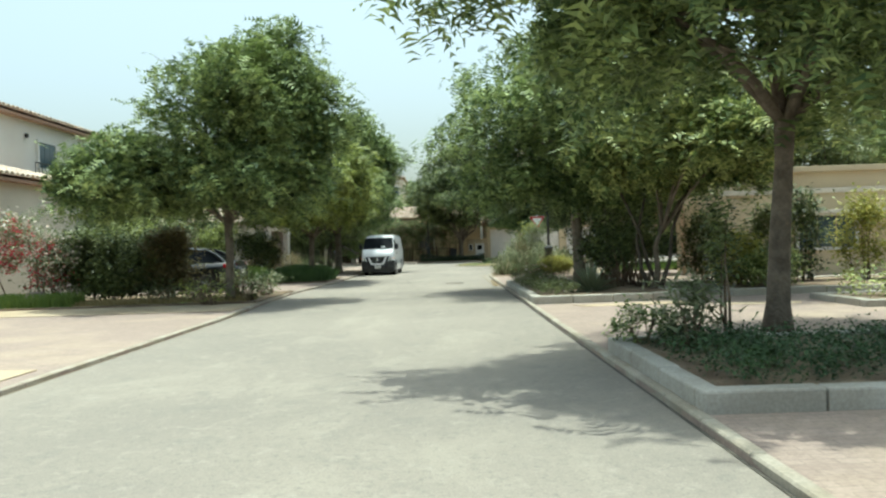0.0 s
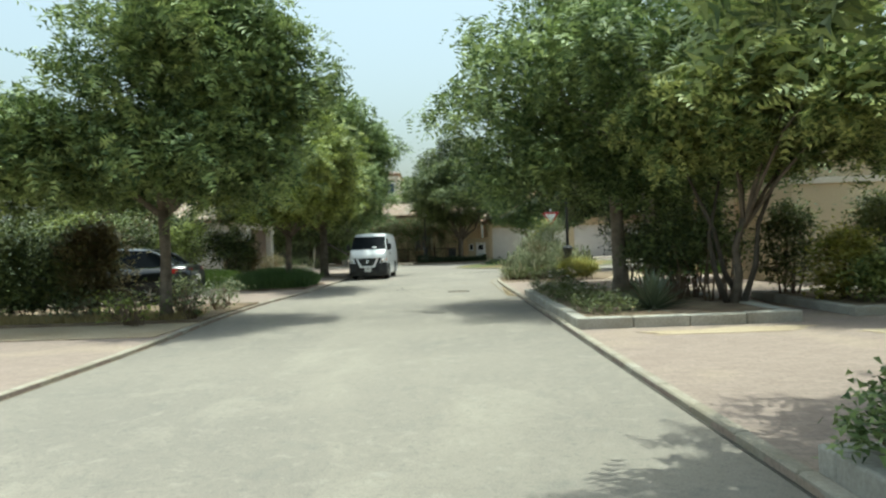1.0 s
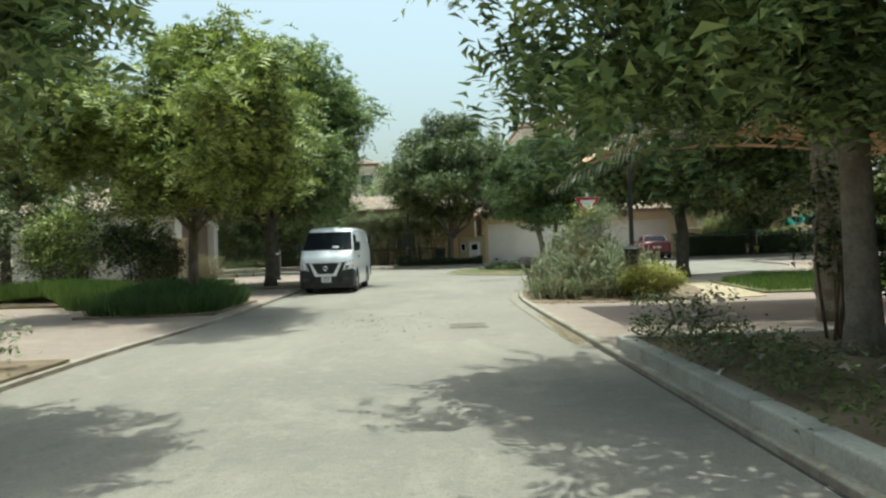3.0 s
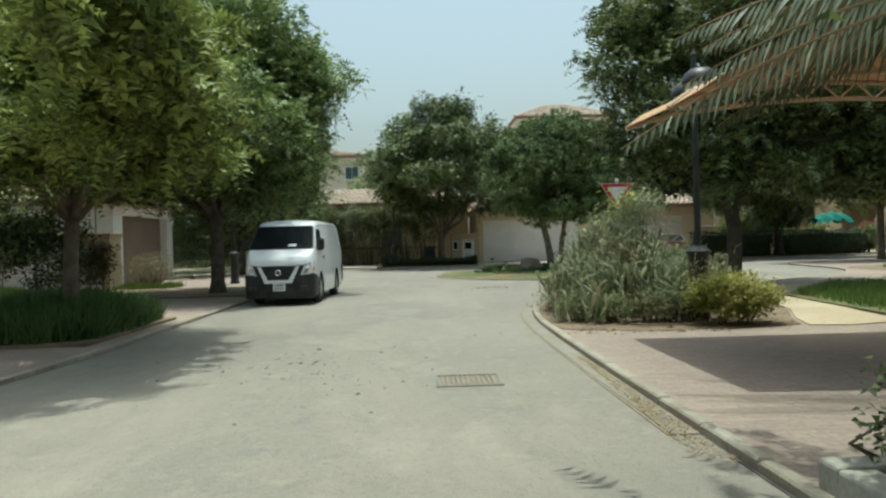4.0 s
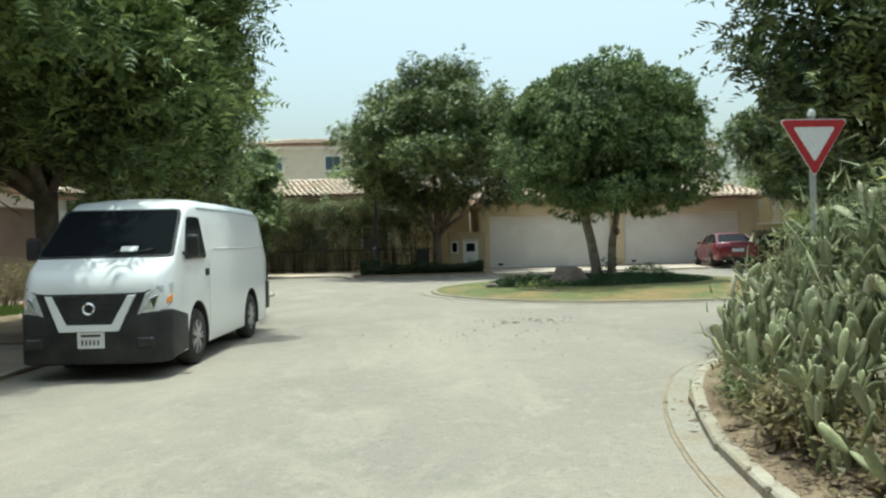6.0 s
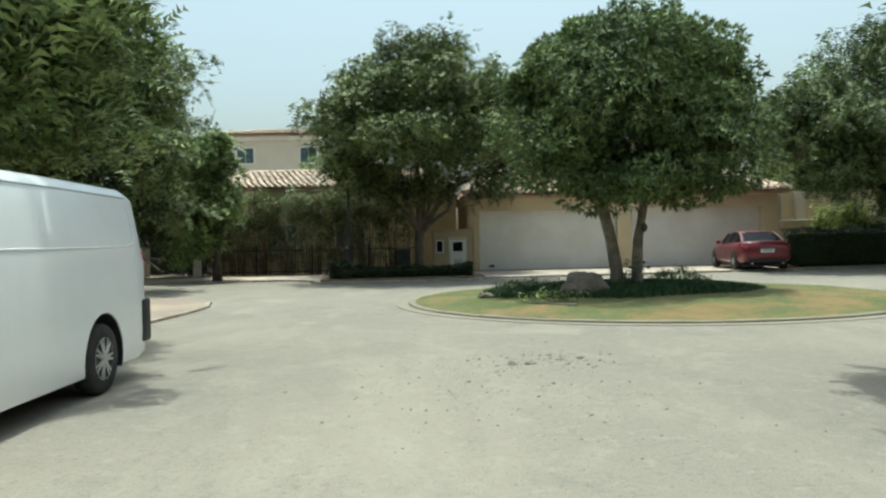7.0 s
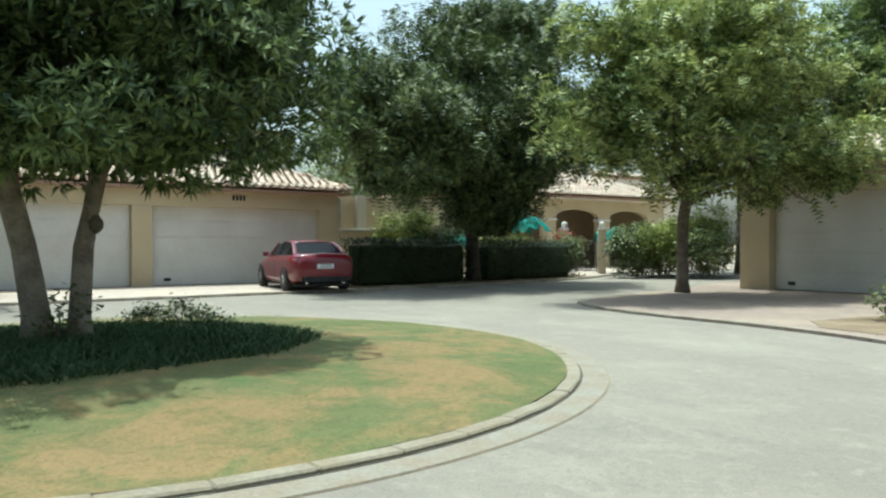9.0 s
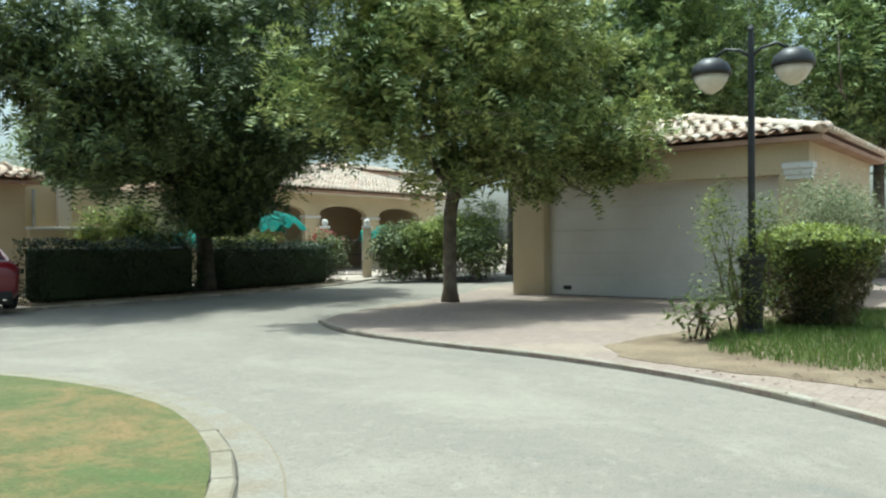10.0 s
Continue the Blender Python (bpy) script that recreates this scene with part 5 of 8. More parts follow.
    for y, w, lo, hi in ((0.80, 0.858, 0.24, 0.64), (0.34, 0.858, 0.20, 0.72), (0.20, 0.85, 0.18, 0.735), (0.09, 0.79, 0.17, 0.735), (0.02, 0.68, 0.17, 0.71), (-0.03, 0.50, 0.18, 0.60)):
        rings.append([(-w, y, lo), (w, y, lo), (w, y, hi), (-w, y, hi)])
    part("bumper", bevelled(hull(rings), 0.025, 2, 25), BLACK_PLASTIC, ob, "black unpainted plastic bumper", smooth=True)
    grille = part("grille", panel_on([(-0.24, -0.01, 0.585), (0.24, -0.01, 0.585), (0.42, 0.035, 0.90), (-0.42, 0.035, 0.90)], 0.03, (0, -1, 0.14)), BLACK_PAINT, ob)
    for z in (0.66, 0.73, 0.80, 0.86):
        part("slat", box(-0.20 - (z - 0.585) * 0.5, -0.044 + (z - 0.585) * 0.14, z, 0.20 + (z - 0.585) * 0.5, -0.036 + (z - 0.585) * 0.14, z + 0.012), BLACK_PLASTIC, grille)
    v_shape = [(-0.50, 0.90), (-0.42, 0.90), (-0.25, 0.60), (0.25, 0.60), (0.42, 0.90), (0.50, 0.90), (0.33, 0.525), (-0.33, 0.525)]
    vv = [(x, -0.052 + (z - 0.525) * 0.13 + o, z) for o in (0.0, 0.03) for x, z in v_shape]
    vf = [(0, 1, 2, 7), (2, 3, 6, 7), (3, 4, 5, 6)]
    part("grille_trim", bevelled((vv, vf + [tuple(q + 8 for q in reversed(g)) for g in vf] + [(i, 8 + i, 8 + (i + 1) % 8, (i + 1) % 8) for i in range(8)]), 0.008, 2, 40), WHITE_PAINT, grille, "wide white V-shaped trim")
    loop = tube([(0.062 * math.cos(2 * math.pi * k / 16), 0.0, 0.765 + 0.056 * math.sin(2 * math.pi * k / 16)) for k in range(17)], 0.013, 6)
    part("badge", ([(x, y - 0.035 + 0.14 * (z - 0.76), z) for x, y, z in loop[0]], loop[1]), CHROME, grille, "plain chrome ring badge")
    number_plate(ob, 0.02, -0.032, 0.35, 0.30, 0.17)
    part("bonnet_gap", tube([(-0.74, 0.10, 0.985), (-0.60, 0.035, 0.925), (-0.45, 0.022, 0.915), (0.45, 0.022, 0.915), (0.60, 0.035, 0.925), (0.74, 0.10, 0.985)], 0.008, 5), BLACK_PLASTIC, ob)
    part("rear_bumper", box(-0.78, 4.90, 0.36, 0.78, 5.03, 0.54, 0.03, 2), BLACK_PLASTIC, ob)
    part("rear_window", panel_on([(-0.62, 4.95, 1.2), (0.62, 4.95, 1.2), (0.56, 4.945, 1.66), (-0.56, 4.945, 1.66)][::-1], 0.012, (0, 1, 0.1)), DARK_GLASS, ob)
    part("underbody", box(-0.55, 0.5, 0.15, 0.55, 4.5, 0.24), BLACK_PAINT, ob)
    part("paper", panel_on([(0.16, 0.52, 1.352), (0.36, 0.52, 1.352), (0.36, 0.585, 1.406), (0.16, 0.585, 1.406)], 0.018, tilt), PLATE_WHITE, ob, "sheet of paper behind the windscreen")
    # short nose: everything ahead of the front axle drawn back a little
    done = set()
    for o in ob.children_recursive:
        if o.type == "MESH" and not o.name.startswith(("wheel", "tyre", "rim", "spoke", "hub")) and o.data.name not in done and not o.parent.name.startswith("wheel"):
            done.add(o.data.name)
            for v in o.data.vertices:
                if v.co.y < 1.24:
                    v.co.y = 1.24 - (1.24 - v.co.y) * 0.86
    return ob


def sedan(label, m, paint, L=4.65, W=0.91, H=1.43, back=0.0, name="car"):
    """Saloon car: painted body, glazed cabin, roof, pillars, lamps and wheels."""
    ob = thing(name, label, "car", m)
    k = L / 4.65
    S = [ring_section(0.00 * k, 0.32, (0.42, 0.55, 0.62), (0.55, 0.60, 0.56), 0.66),
         ring_section(0.12 * k, 0.24, (0.36, 0.60, 0.68), (0.78, 0.80, 0.74), 0.73),
         ring_section(0.50 * k, 0.20, (0.34, 0.68, 0.78), (0.87, 0.88, 0.80), 0.84),
         ring_section(1.25 * k, 0.19, (0.33, 0.76, 0.88), (0.90, W, 0.82), 0.93),
         ring_section(1.75 * k, 0.19, (0.33, 0.80, 0.93), (0.90, W, 0.83), 0.96),
         ring_section(2.90 * k, 0.19, (0.33, 0.83, 0.96), (0.90, W, 0.83), 0.98),
         ring_section(3.75 * k, 0.20, (0.34, 0.86, 0.98), (0.90, W, 0.82), 1.02),
         ring_section(4.25 * k, 0.24, (0.36, 0.88, 1.00), (0.87, 0.88, 0.78), 1.05),
         ring_section(4.55 * k, 0.30, (0.42, 0.86, 0.98), (0.80, 0.81, 0.70), 1.03),
         ring_section(4.65 * k, 0.36, (0.46, 0.76, 0.86), (0.72, 0.74, 0.64), 0.90)]
    part("body", bevelled(hull(S), 0.03, 2, 28), paint, ob, smooth=True)
    def cab(y, w0, w1, z):
        return [(-w0, y[0], 0.95), (w0, y[0], 0.95), (w1, y[1], z), (w1 * 0.6, y[1], z + 0.02), (-w1 * 0.6, y[1], z + 0.02), (-w1, y[1], z)]
    C = [[(-0.76, 1.42 * k, 0.93), (0.76, 1.42 * k, 0.93), (0.74, 1.47 * k, 0.97), (0.4, 1.47 * k, 0.98), (-0.4, 1.47 * k, 0.98), (-0.74, 1.47 * k, 0.97)],
         [(-0.80, 1.95 * k, 0.94), (0.80, 1.95 * k, 0.94), (0.63, 2.02 * k, H - 0.12), (0.4, 2.02 * k, H - 0.09), (-0.4, 2.02 * k, H - 0.09), (-0.63, 2.02 * k, H - 0.12)],
         [(-0.81, (2.7 + back) * k, 0.95), (0.81, (2.7 + back) * k, 0.95), (0.60, (2.7 + back) * k, H - 0.05), (0.4, (2.7 + back) * k, H - 0.02), (-0.4, (2.7 + back) * k, H - 0.02), (-0.60, (2.7 + back) * k, H - 0.05)],
         [(-0.80, (3.4 + back) * k, 0.97), (0.80, (3.4 + back) * k, 0.97), (0.58, (3.4 + back) * k, H - 0.10), (0.4, (3.4 + back) * k, H - 0.07), (-0.4, (3.4 + back) * k, H - 0.07), (-0.58, (3.4 + back) * k, H - 0.10)],
         [(-0.72, (4.12 + back * 0.6) * k, 1.0), (0.72, (4.12 + back * 0.6) * k, 1.0), (0.66, (4.08 + back * 0.6) * k, 1.05), (0.4, (4.08 + back * 0.6) * k, 1.06), (-0.4, (4.08 + back * 0.6) * k, 1.06), (-0.66, (4.08 + back * 0.6) * k, 1.05)]]
    part("cabin_glass", bevelled(hull(C), 0.015, 1, 25), DARK_GLASS, ob, "dark tinted windows")
    roof = [[(-0.61, 2.03 * k, H - 0.115), (0.61, 2.03 * k, H - 0.115), (0.4, 2.03 * k, H - 0.075), (-0.4, 2.03 * k, H - 0.075)],
            [(-0.61, (2.7 + back) * k, H - 0.05), (0.61, (2.7 + back) * k, H - 0.05), (0.4, (2.7 + back) * k, H), (-0.4, (2.7 + back) * k, H)],
            [(-0.59, (3.42 + back) * k, H - 0.10), (0.59, (3.42 + back) * k, H - 0.10), (0.4, (3.42 + back) * k, H - 0.05), (-0.4, (3.42 + back) * k, H - 0.05)]]
    part("roof", bevelled(hull(roof), 0.02, 2), paint, ob, smooth=True)
    for s in (-1, 1):
        part("pillar", tube([(s * 0.765, 1.46 * k, 0.95), (s * 0.625, 2.03 * k, H - 0.10)], 0.035, 6), paint, ob)
        part("pillar", tube([(s * 0.81, 2.68 * k, 0.95), (s * 0.605, 2.68 * k, H - 0.05)], 0.028, 6), BLACK_PLASTIC, ob)
        part("pillar", join(tube([(s * 0.71, (4.14 + back * 0.6) * k, 1.0), (s * 0.64, (3.8 + back * 0.8) * k, 1.0 + (H - 1.09) * 0.62), (s * 0.58, (3.42 + back) * k, H - 0.09)], [0.06, 0.055, 0.045], 6)), paint, ob)
        part("window_trim", tube([(s * 0.80, 1.6 * k, 0.965), (s * 0.815, 2.7 * k, 0.975), (s * 0.79, 3.9 * k, 1.0)], 0.012, 5), CHROME, ob)
        mr = part("mirror", box(min(s * 0.86, s * 1.02), 1.62 * k, 0.95, max(s * 0.86, s * 1.02), 1.76 * k, 1.08, 0.03, 2), paint, ob, smooth=True)
        part("headlamp", bevelled(panel_on([(s * 0.50, 0.10 * k, 0.60), (s * 0.78, 0.28 * k, 0.62), (s * 0.80, 0.50 * k, 0.72), (s * 0.52, 0.20 * k, 0.72)][::-s], 0.03, (s * 0.4, -1, 0.4)), 0.008, 1), LAMP_GLASS, ob)
        tl = part("tail_lamp", bevelled(panel_on([(s * 0.44, 4.60 * k, 0.82), (s * 0.78, 4.55 * k, 0.80), (s * 0.875, 4.22 * k, 0.84), (s * 0.85, 4.22 * k, 0.96), (s * 0.74, 4.56 * k, 0.96), (s * 0.44, 4.62 * k, 0.93)][::s], 0.03, (s * 0.55, 1, 0.15)), 0.008, 1), TAIL_RED, ob, "red tail lamp")
        part("door_handle", box(min(s * 0.90, s * 0.925), 2.35 * k, 0.80, max(s * 0.90, s * 0.925), 2.52 * k, 0.83, 0.008, 1), paint, ob)
        part("door_handle", box(min(s * 0.90, s * 0.925), 3.35 * k, 0.82, max(s * 0.90, s * 0.925), 3.52 * k, 0.85, 0.008, 1), paint, ob)
        part("door_seam", box(min(s * 0.909, s * 0.913), 2.68 * k, 0.36, max(s * 0.909, s * 0.913), 2.69 * k, 0.84), BLACK_PLASTIC, ob)
        for y in (0.86 * k, 3.68 * k):
            arch_liner(ob, s * 0.905, y, 0.32, s)
            wheel(ob, s * 0.82, y, 0.32, 0.21, s, 5)
        part("exhaust", tube([(s * 0.52, 4.4 * k, 0.27), (s * 0.52, 4.62 * k, 0.27)], 0.04, 10), CHROME, ob)
    part("rear_valance", box(-0.66, 4.50 * k, 0.27, 0.66, 4.66 * k, 0.44, 0.02, 1), BLACK_PLASTIC, ob)
    part("front_grille", box(-0.45, -0.015, 0.40, 0.45, 0.06, 0.58, 0.02, 1), BLACK_PAINT, ob)
    part("boot_trim", box(-0.42, 4.61 * k, 0.84, 0.42, 4.645 * k, 0.87, 0.004, 1), CHROME, ob)
    number_plate(ob, 0, 4.645 * k, 0.64, 0.46, 0.13, True)
    part("underbody", box(-0.75, 0.3, 0.14, 0.75, 4.3 * k, 0.22), BLACK_PAINT, ob)
    return ob


van(pose(-3.25, 41.12, 0.0, 0, 0, -2.4) @ Matrix.Diagonal((0.955, 1, 1, 1)))
sedan("glossy red saloon car parked before a garage door", pose(14.2, 68.55, 0.05, 0, 0, 171), RED_PAINT)
sedan("dusty black saloon car parked on the driveway", pose(-11.42, 29.05, 0.05, 0, 0, -88), BLACK_CAR, 4.8, 0.92, 1.53, 0.16)


# ---- street furniture ----
def street_lamp(label, m):
    """Black post on a stout capped base, with two domed heads on curved arms."""
    ob = thing("street_lamp", label, "street lamp", m, "street lamps")
    base = part("base", lathe([(0.17, 0), (0.17, 0.08), (0.145, 0.12), (0.145, 0.92), (0.165, 0.98), (0.165, 1.06)], 20), BLACK_PAINT, ob)
    part("base_cap", lathe([(0.19, 1.06), (0.20, 1.10), (0.12, 1.17), (0.05, 1.20)], 20), BLACK_PAINT, base)
    part("pole", tube([(0, 0, 1.1), (0, 0, 4.15), (0, 0, 4.34)], [0.052, 0.045, 0.035], 12), BLACK_PAINT, ob)
    part("finial", lathe([(0.035, 4.34), (0.05, 4.37), (0.015, 4.44)], 10), BLACK_PAINT, ob)
    for s in (-1, 1):
        arm = part("arm", tube([(0, 0, 3.98), (s * 0.14, 0, 4.09), (s * 0.34, 0, 4.13), (s * 0.50, 0, 4.02)], [0.028, 0.024, 0.022, 0.022], 8), BLACK_PAINT, ob, smooth=True)
        hood = lathe([(0.03, 4.03), (0.14, 4.01), (0.24, 3.93), (0.28, 3.82), (0.275, 3.77), (0.24, 3.77)], 24)
        head = part("lamp_hood", ([(x + s * 0.54, y, z) for x, y, z in hood[0]], hood[1]), BLACK_PAINT, ob, "glossy black domed hood", smooth=True)
        bowl = lathe([(0.24, 3.77), (0.225, 3.71), (0.16, 3.60), (0.07, 3.53), (0.01, 3.51)], 24)
        part("lamp_bowl", ([(x + s * 0.54, y, z) for x, y, z in bowl[0]], bowl[1]), FROSTED, head, "frosted pointed glass bowl", smooth=True)
    return ob


street_lamp("black street lamp with twin domed heads by the cactus bed", pose(4.4, 35.6, 0.08, 0, 0, 80) @ Matrix.Diagonal((1, 1, 0.95, 1)))
street_lamp("black street lamp with twin domed heads before the fence", pose(-1.33, 66.6, 0.05, 0, 0, 85))
street_lamp("black street lamp with twin domed heads among shrubs", pose(18.56, 50.8, 0.05, 0, 0, -84) @ Matrix.Diagonal((1, 1, 0.975, 1)))
street_lamp("black street lamp with twin domed heads under a tree", pose(-6.75, 52.0, 0.05, 0, 0, 85))

sign = thing("yield_sign", "red and white triangular yield sign on a grey post", "road sign", pose(4.64, 41.35, 0.05, 0, 0, 2))
part("post", tube([(0, 0.03, 0), (0, 0.03, 2.62)], 0.035, 12), GREY_METAL, sign)
part("post_cap", lathe([(0.04, 2.62), (0.045, 2.66), (0.02, 2.70)], 10), SIGN_WHITE, sign, m=pose(0, 0.03, 0))
def plate(w, zt, zb, y0, y1, cut=0.03):
    pts = [(-w + cut, zt), (w - cut, zt), (w - cut * 0.2, zt - cut * 0.9), (cut * 0.6, zb), (-cut * 0.6, zb), (-w + cut * 0.2, zt - cut * 0.9)]
    n = len(pts)
    v = [(x, y0, z) for x, z in pts] + [(x, y1, z) for x, z in pts]
    return v, [tuple(range(n - 1, -1, -1)), tuple(range(n, 2 * n))] + [(i, (i + 1) % n, n + (i + 1) % n, n + i) for i in range(n)]
part("plate", plate(0.385, 2.58, 1.97, -0.012, -0.004), SIGN_WHITE, sign)
part("red_border", plate(0.372, 2.571, 1.985, -0.017, -0.0125), SIGN_RED, sign, "red border")
part("white_field", plate(0.235, 2.492, 2.125, -0.021, -0.0175, 0.02), SIGN_WHITE, sign, "white inner triangle")

# tan shade canopy over the drive
canopy = thing("shade_canopy", "tan barrel-shaped fabric car shade on a steel frame", "shade canopy")
def canopy_z(x):
    return 2.86 + 0.58 * math.sin(math.pi * (x - 2.83) / 5.9) ** 0.6
xs = [2.83 + 5.9 * k / 24 for k in range(25)]
ys = [30.35, 31.2, 32.1, 33.0, 33.93]
v = [(x, y, canopy_z(x) - 0.05 * math.sin(math.pi * ((y - 30.35) / 1.19 % 1.0)) + o) for o in (0, 0.012) for x in xs for y in ys]
n1, n0 = len(xs) * len(ys), len(ys)
f = [(i * n0 + j, (i + 1) * n0 + j, (i + 1) * n0 + j + 1, i * n0 + j + 1) for i in range(24) for j in range(4)]
f += [tuple(n1 + q for q in reversed(g)) for g in f]
part("fabric", (v, f), SAIL, canopy, smooth=True)
for y in (32.15, 33.9):
    truss = part("truss", join(tube([(x, y, canopy_z(x) - 0.03) for x in xs], 0.028, 6), tube([(x, y, canopy_z(x) - 0.03 - 0.22 * math.sin(math.pi * (x - 2.83) / 5.9) ** 0.5) for x in xs], 0.028, 6)), BEIGE_STEEL, canopy)
    for k in range(1, 23):
        a, b = xs[k], xs[k + 1]
        za, zb = canopy_z(a) - 0.03, canopy_z(b) - 0.03
        da, db = (0.22 * math.sin(math.pi * (q - 2.83) / 5.9) ** 0.5 for q in (a, b))
        part("web", tube([(a, y, za if k % 2 else za - da), (b, y, zb - db if k % 2 else zb)], 0.014, 5), BEIGE_STEEL, truss)
for y in (30.4, 33.9):
    part("post", tube([(8.4, y, 0), (8.4, y, canopy_z(8.4))], 0.07, 10), BEIGE_STEEL, canopy)
part("beam", tube([(8.4, 30.4, 2.9), (8.4, 33.9, 2.9)], 0.05, 8), BEIGE_STEEL, canopy)


# ---- iron fence, gates ----
def iron_fence(label, x0, y0, x1, y1, high=1.15, posts=2.4):
    ob = thing("fence", label, "fence")
    d = math.hypot(x1 - x0, y1 - y0)
    m = pose(x0, y0, 0.05, 0, 0, math.degrees(math.atan2(y1 - y0, x1 - x0)))
    ob.matrix_world = m
    for z in (0.15, high - 0.12):
        part("rail", box(0, -0.015, z, d, 0.015, z + 0.035), IRON, ob)
    picket = mesh_of("picket", *tube([(0, 0, 0.08), (0, 0, high), (0, 0, high + 0.06)], [0.009, 0.009, 0.001], 5), IRON)
    post = mesh_of("post", *box(-0.03, -0.03, 0, 0.03, 0.03, high + 0.1, 0.006, 1), IRON)
    for k in range(int(d / 0.125)):
        hang("picket", picket, ob, m=pose(0.06 + 0.125 * k, 0, 0))
    for k in range(int(d / posts) + 1):
        hang("post", post, ob, m=pose(min(k * posts, d), 0, 0))
    return ob


iron_fence("low black iron railing before dry shrubs", -7.8, 70.8, 1.5, 69.1)
iron_fence("low black iron railing in tree shade", -15.5, 72.6, -10.6, 71.5)


def gate_leaf(parent, x0, x1, high, bow):
    """An iron gate leaf with a curved top rail."""
    n = 14
    top = [(x0 + (x1 - x0) * k / n, 0, high + bow * math.sin(math.pi * k / n)) for k in range(n + 1)]
    leaf_ = part("gate_leaf", join(tube(top, 0.022, 6), box(x0, -0.02, 0.1, x1, 0.02, 0.14), box(x0, -0.015, 0.9, x1, 0.015, 0.93)), IRON, parent)
    for k in range(1, n):
        part("bar", tube([(top[k][0], 0, 0.12), top[k]], 0.01, 5), IRON, leaf_)
    return leaf_


def gateway(label, x0, y0, x1, y1, high=2.35, material=None, ball=True):
    d = math.hypot(x1 - x0, y1 - y0)
    ob = thing("gate", label, "gate", pose(x0, y0, 0.05, 0, 0, math.degrees(math.atan2(y1 - y0, x1 - x0))))
    for x in (0, d):
        p = part("gate_post", box(x - 0.17, -0.17, 0, x + 0.17, 0.17, high - 0.25, 0.015, 1), material or RENDER_CREAM, ob)
        part("cap", box(x - 0.21, -0.21, high - 0.25, x + 0.21, 0.21, high - 0.17, 0.01, 1), TRIM_WHITE, p)
        if ball:
            part("ball", lathe([(0.05, high - 0.17), (0.12, high - 0.06), (0.13, high + 0.0), (0.10, high + 0.09), (0.02, high + 0.13)], 14), TRIM_WHITE, p, "white globe lamp", smooth=True, m=pose(x, 0, 0))
    gate_leaf(ob, 0.2, d / 2 - 0.01, 1.7, -0.25)
    gate_leaf(ob, d / 2 + 0.01, d - 0.2, 1.7, -0.25)
    return ob


gateway("black iron gate between cream posts with globes", 28.45, 70.35, 29.65, 69.2, 2.2)
gateway("dark iron gate with one white post in shade", -10.4, 71.4, -8.0, 70.9, 2.1, RENDER_WHITE, False)


# green shade netting draped above the hedge
def draped(label, cx, cy, z, w, d, seed, m):
    rng = np.random.default_rng(seed)
    nx, ny = 26, 10
    v, f = [], []
    for i in range(nx):
        for j in range(ny):
            x, y = -w / 2 + w * i / (nx - 1), -d / 2 + d * j / (ny - 1)
            s = 0.08 * math.sin(3 * x + seed) + 0.09 * math.sin(9 * x + 5 * y + seed) + rng.normal(0, 0.018)
            v.append((x, y, z + s - 0.45 * (abs(y) / (d / 2)) ** 2 - 0.35 * max(0, abs(x) / (w / 2) - 0.6)))
    f = [(i * ny + j, (i + 1) * ny + j, (i + 1) * ny + j + 1, i * ny + j + 1) for i in range(nx - 1) for j in range(ny - 1)]
    ob = thing("shade_net", label, "shade net", m)
    part("net", (v, f), TEAL, ob, smooth=True)
    for x in (-w * 0.42, w * 0.42):
        for y in (-d * 0.3, d * 0.3):
            part("pole", tube([(x, y, 0), (x, y, z - 0.18)], 0.025, 6), GREY_METAL, ob)
    return ob


draped("crumpled green shade net on poles behind the hedge", 0, 0, 2.35, 2.5, 1.2, 1, pose(24.5, 68.6, 0.05, 0, 0, 10))
draped("crumpled green shade net on poles in the garden", 0, 0, 1.72, 2.6, 1.0, 4, pose(20.4, 69.0, 0.05, 0, 0, 4))
draped("green shade net slung beside the gate post", 0, 0, 2.0, 1.3, 0.8, 6, pose(30.6, 69.6, 0.05, 0, 0, -35))

# wheeled bin beside the kiosk
bin_ = thing("wheelie_bin", "black wheeled refuse bin beside the kiosk", "bin", pose(0.7, 68.5, 0.05))
part("body", bevelled(hull([[(-0.24, -0.26, 0.06), (0.24, -0.26, 0.06), (0.24, 0.26, 0.06), (-0.24, 0.26, 0.06)], [(-0.29, -0.33, 0.95), (0.29, -0.33, 0.95), (0.29, 0.33, 0.95), (-0.29, 0.33, 0.95)]]), 0.02, 2), BLACK_PLASTIC, bin_)
part("lid", box(-0.31, -0.36, 0.95, 0.31, 0.36, 1.02, 0.02, 2), BLACK_PLASTIC, bin_)
for s in (-1, 1):
    part("wheel", disc_x(s * 0.24, 0.26, 0.10, [(0.03, -0.03), (0.10, -0.03), (0.10, 0.03), (0.03, 0.03)], 16), RUBBER, bin_)

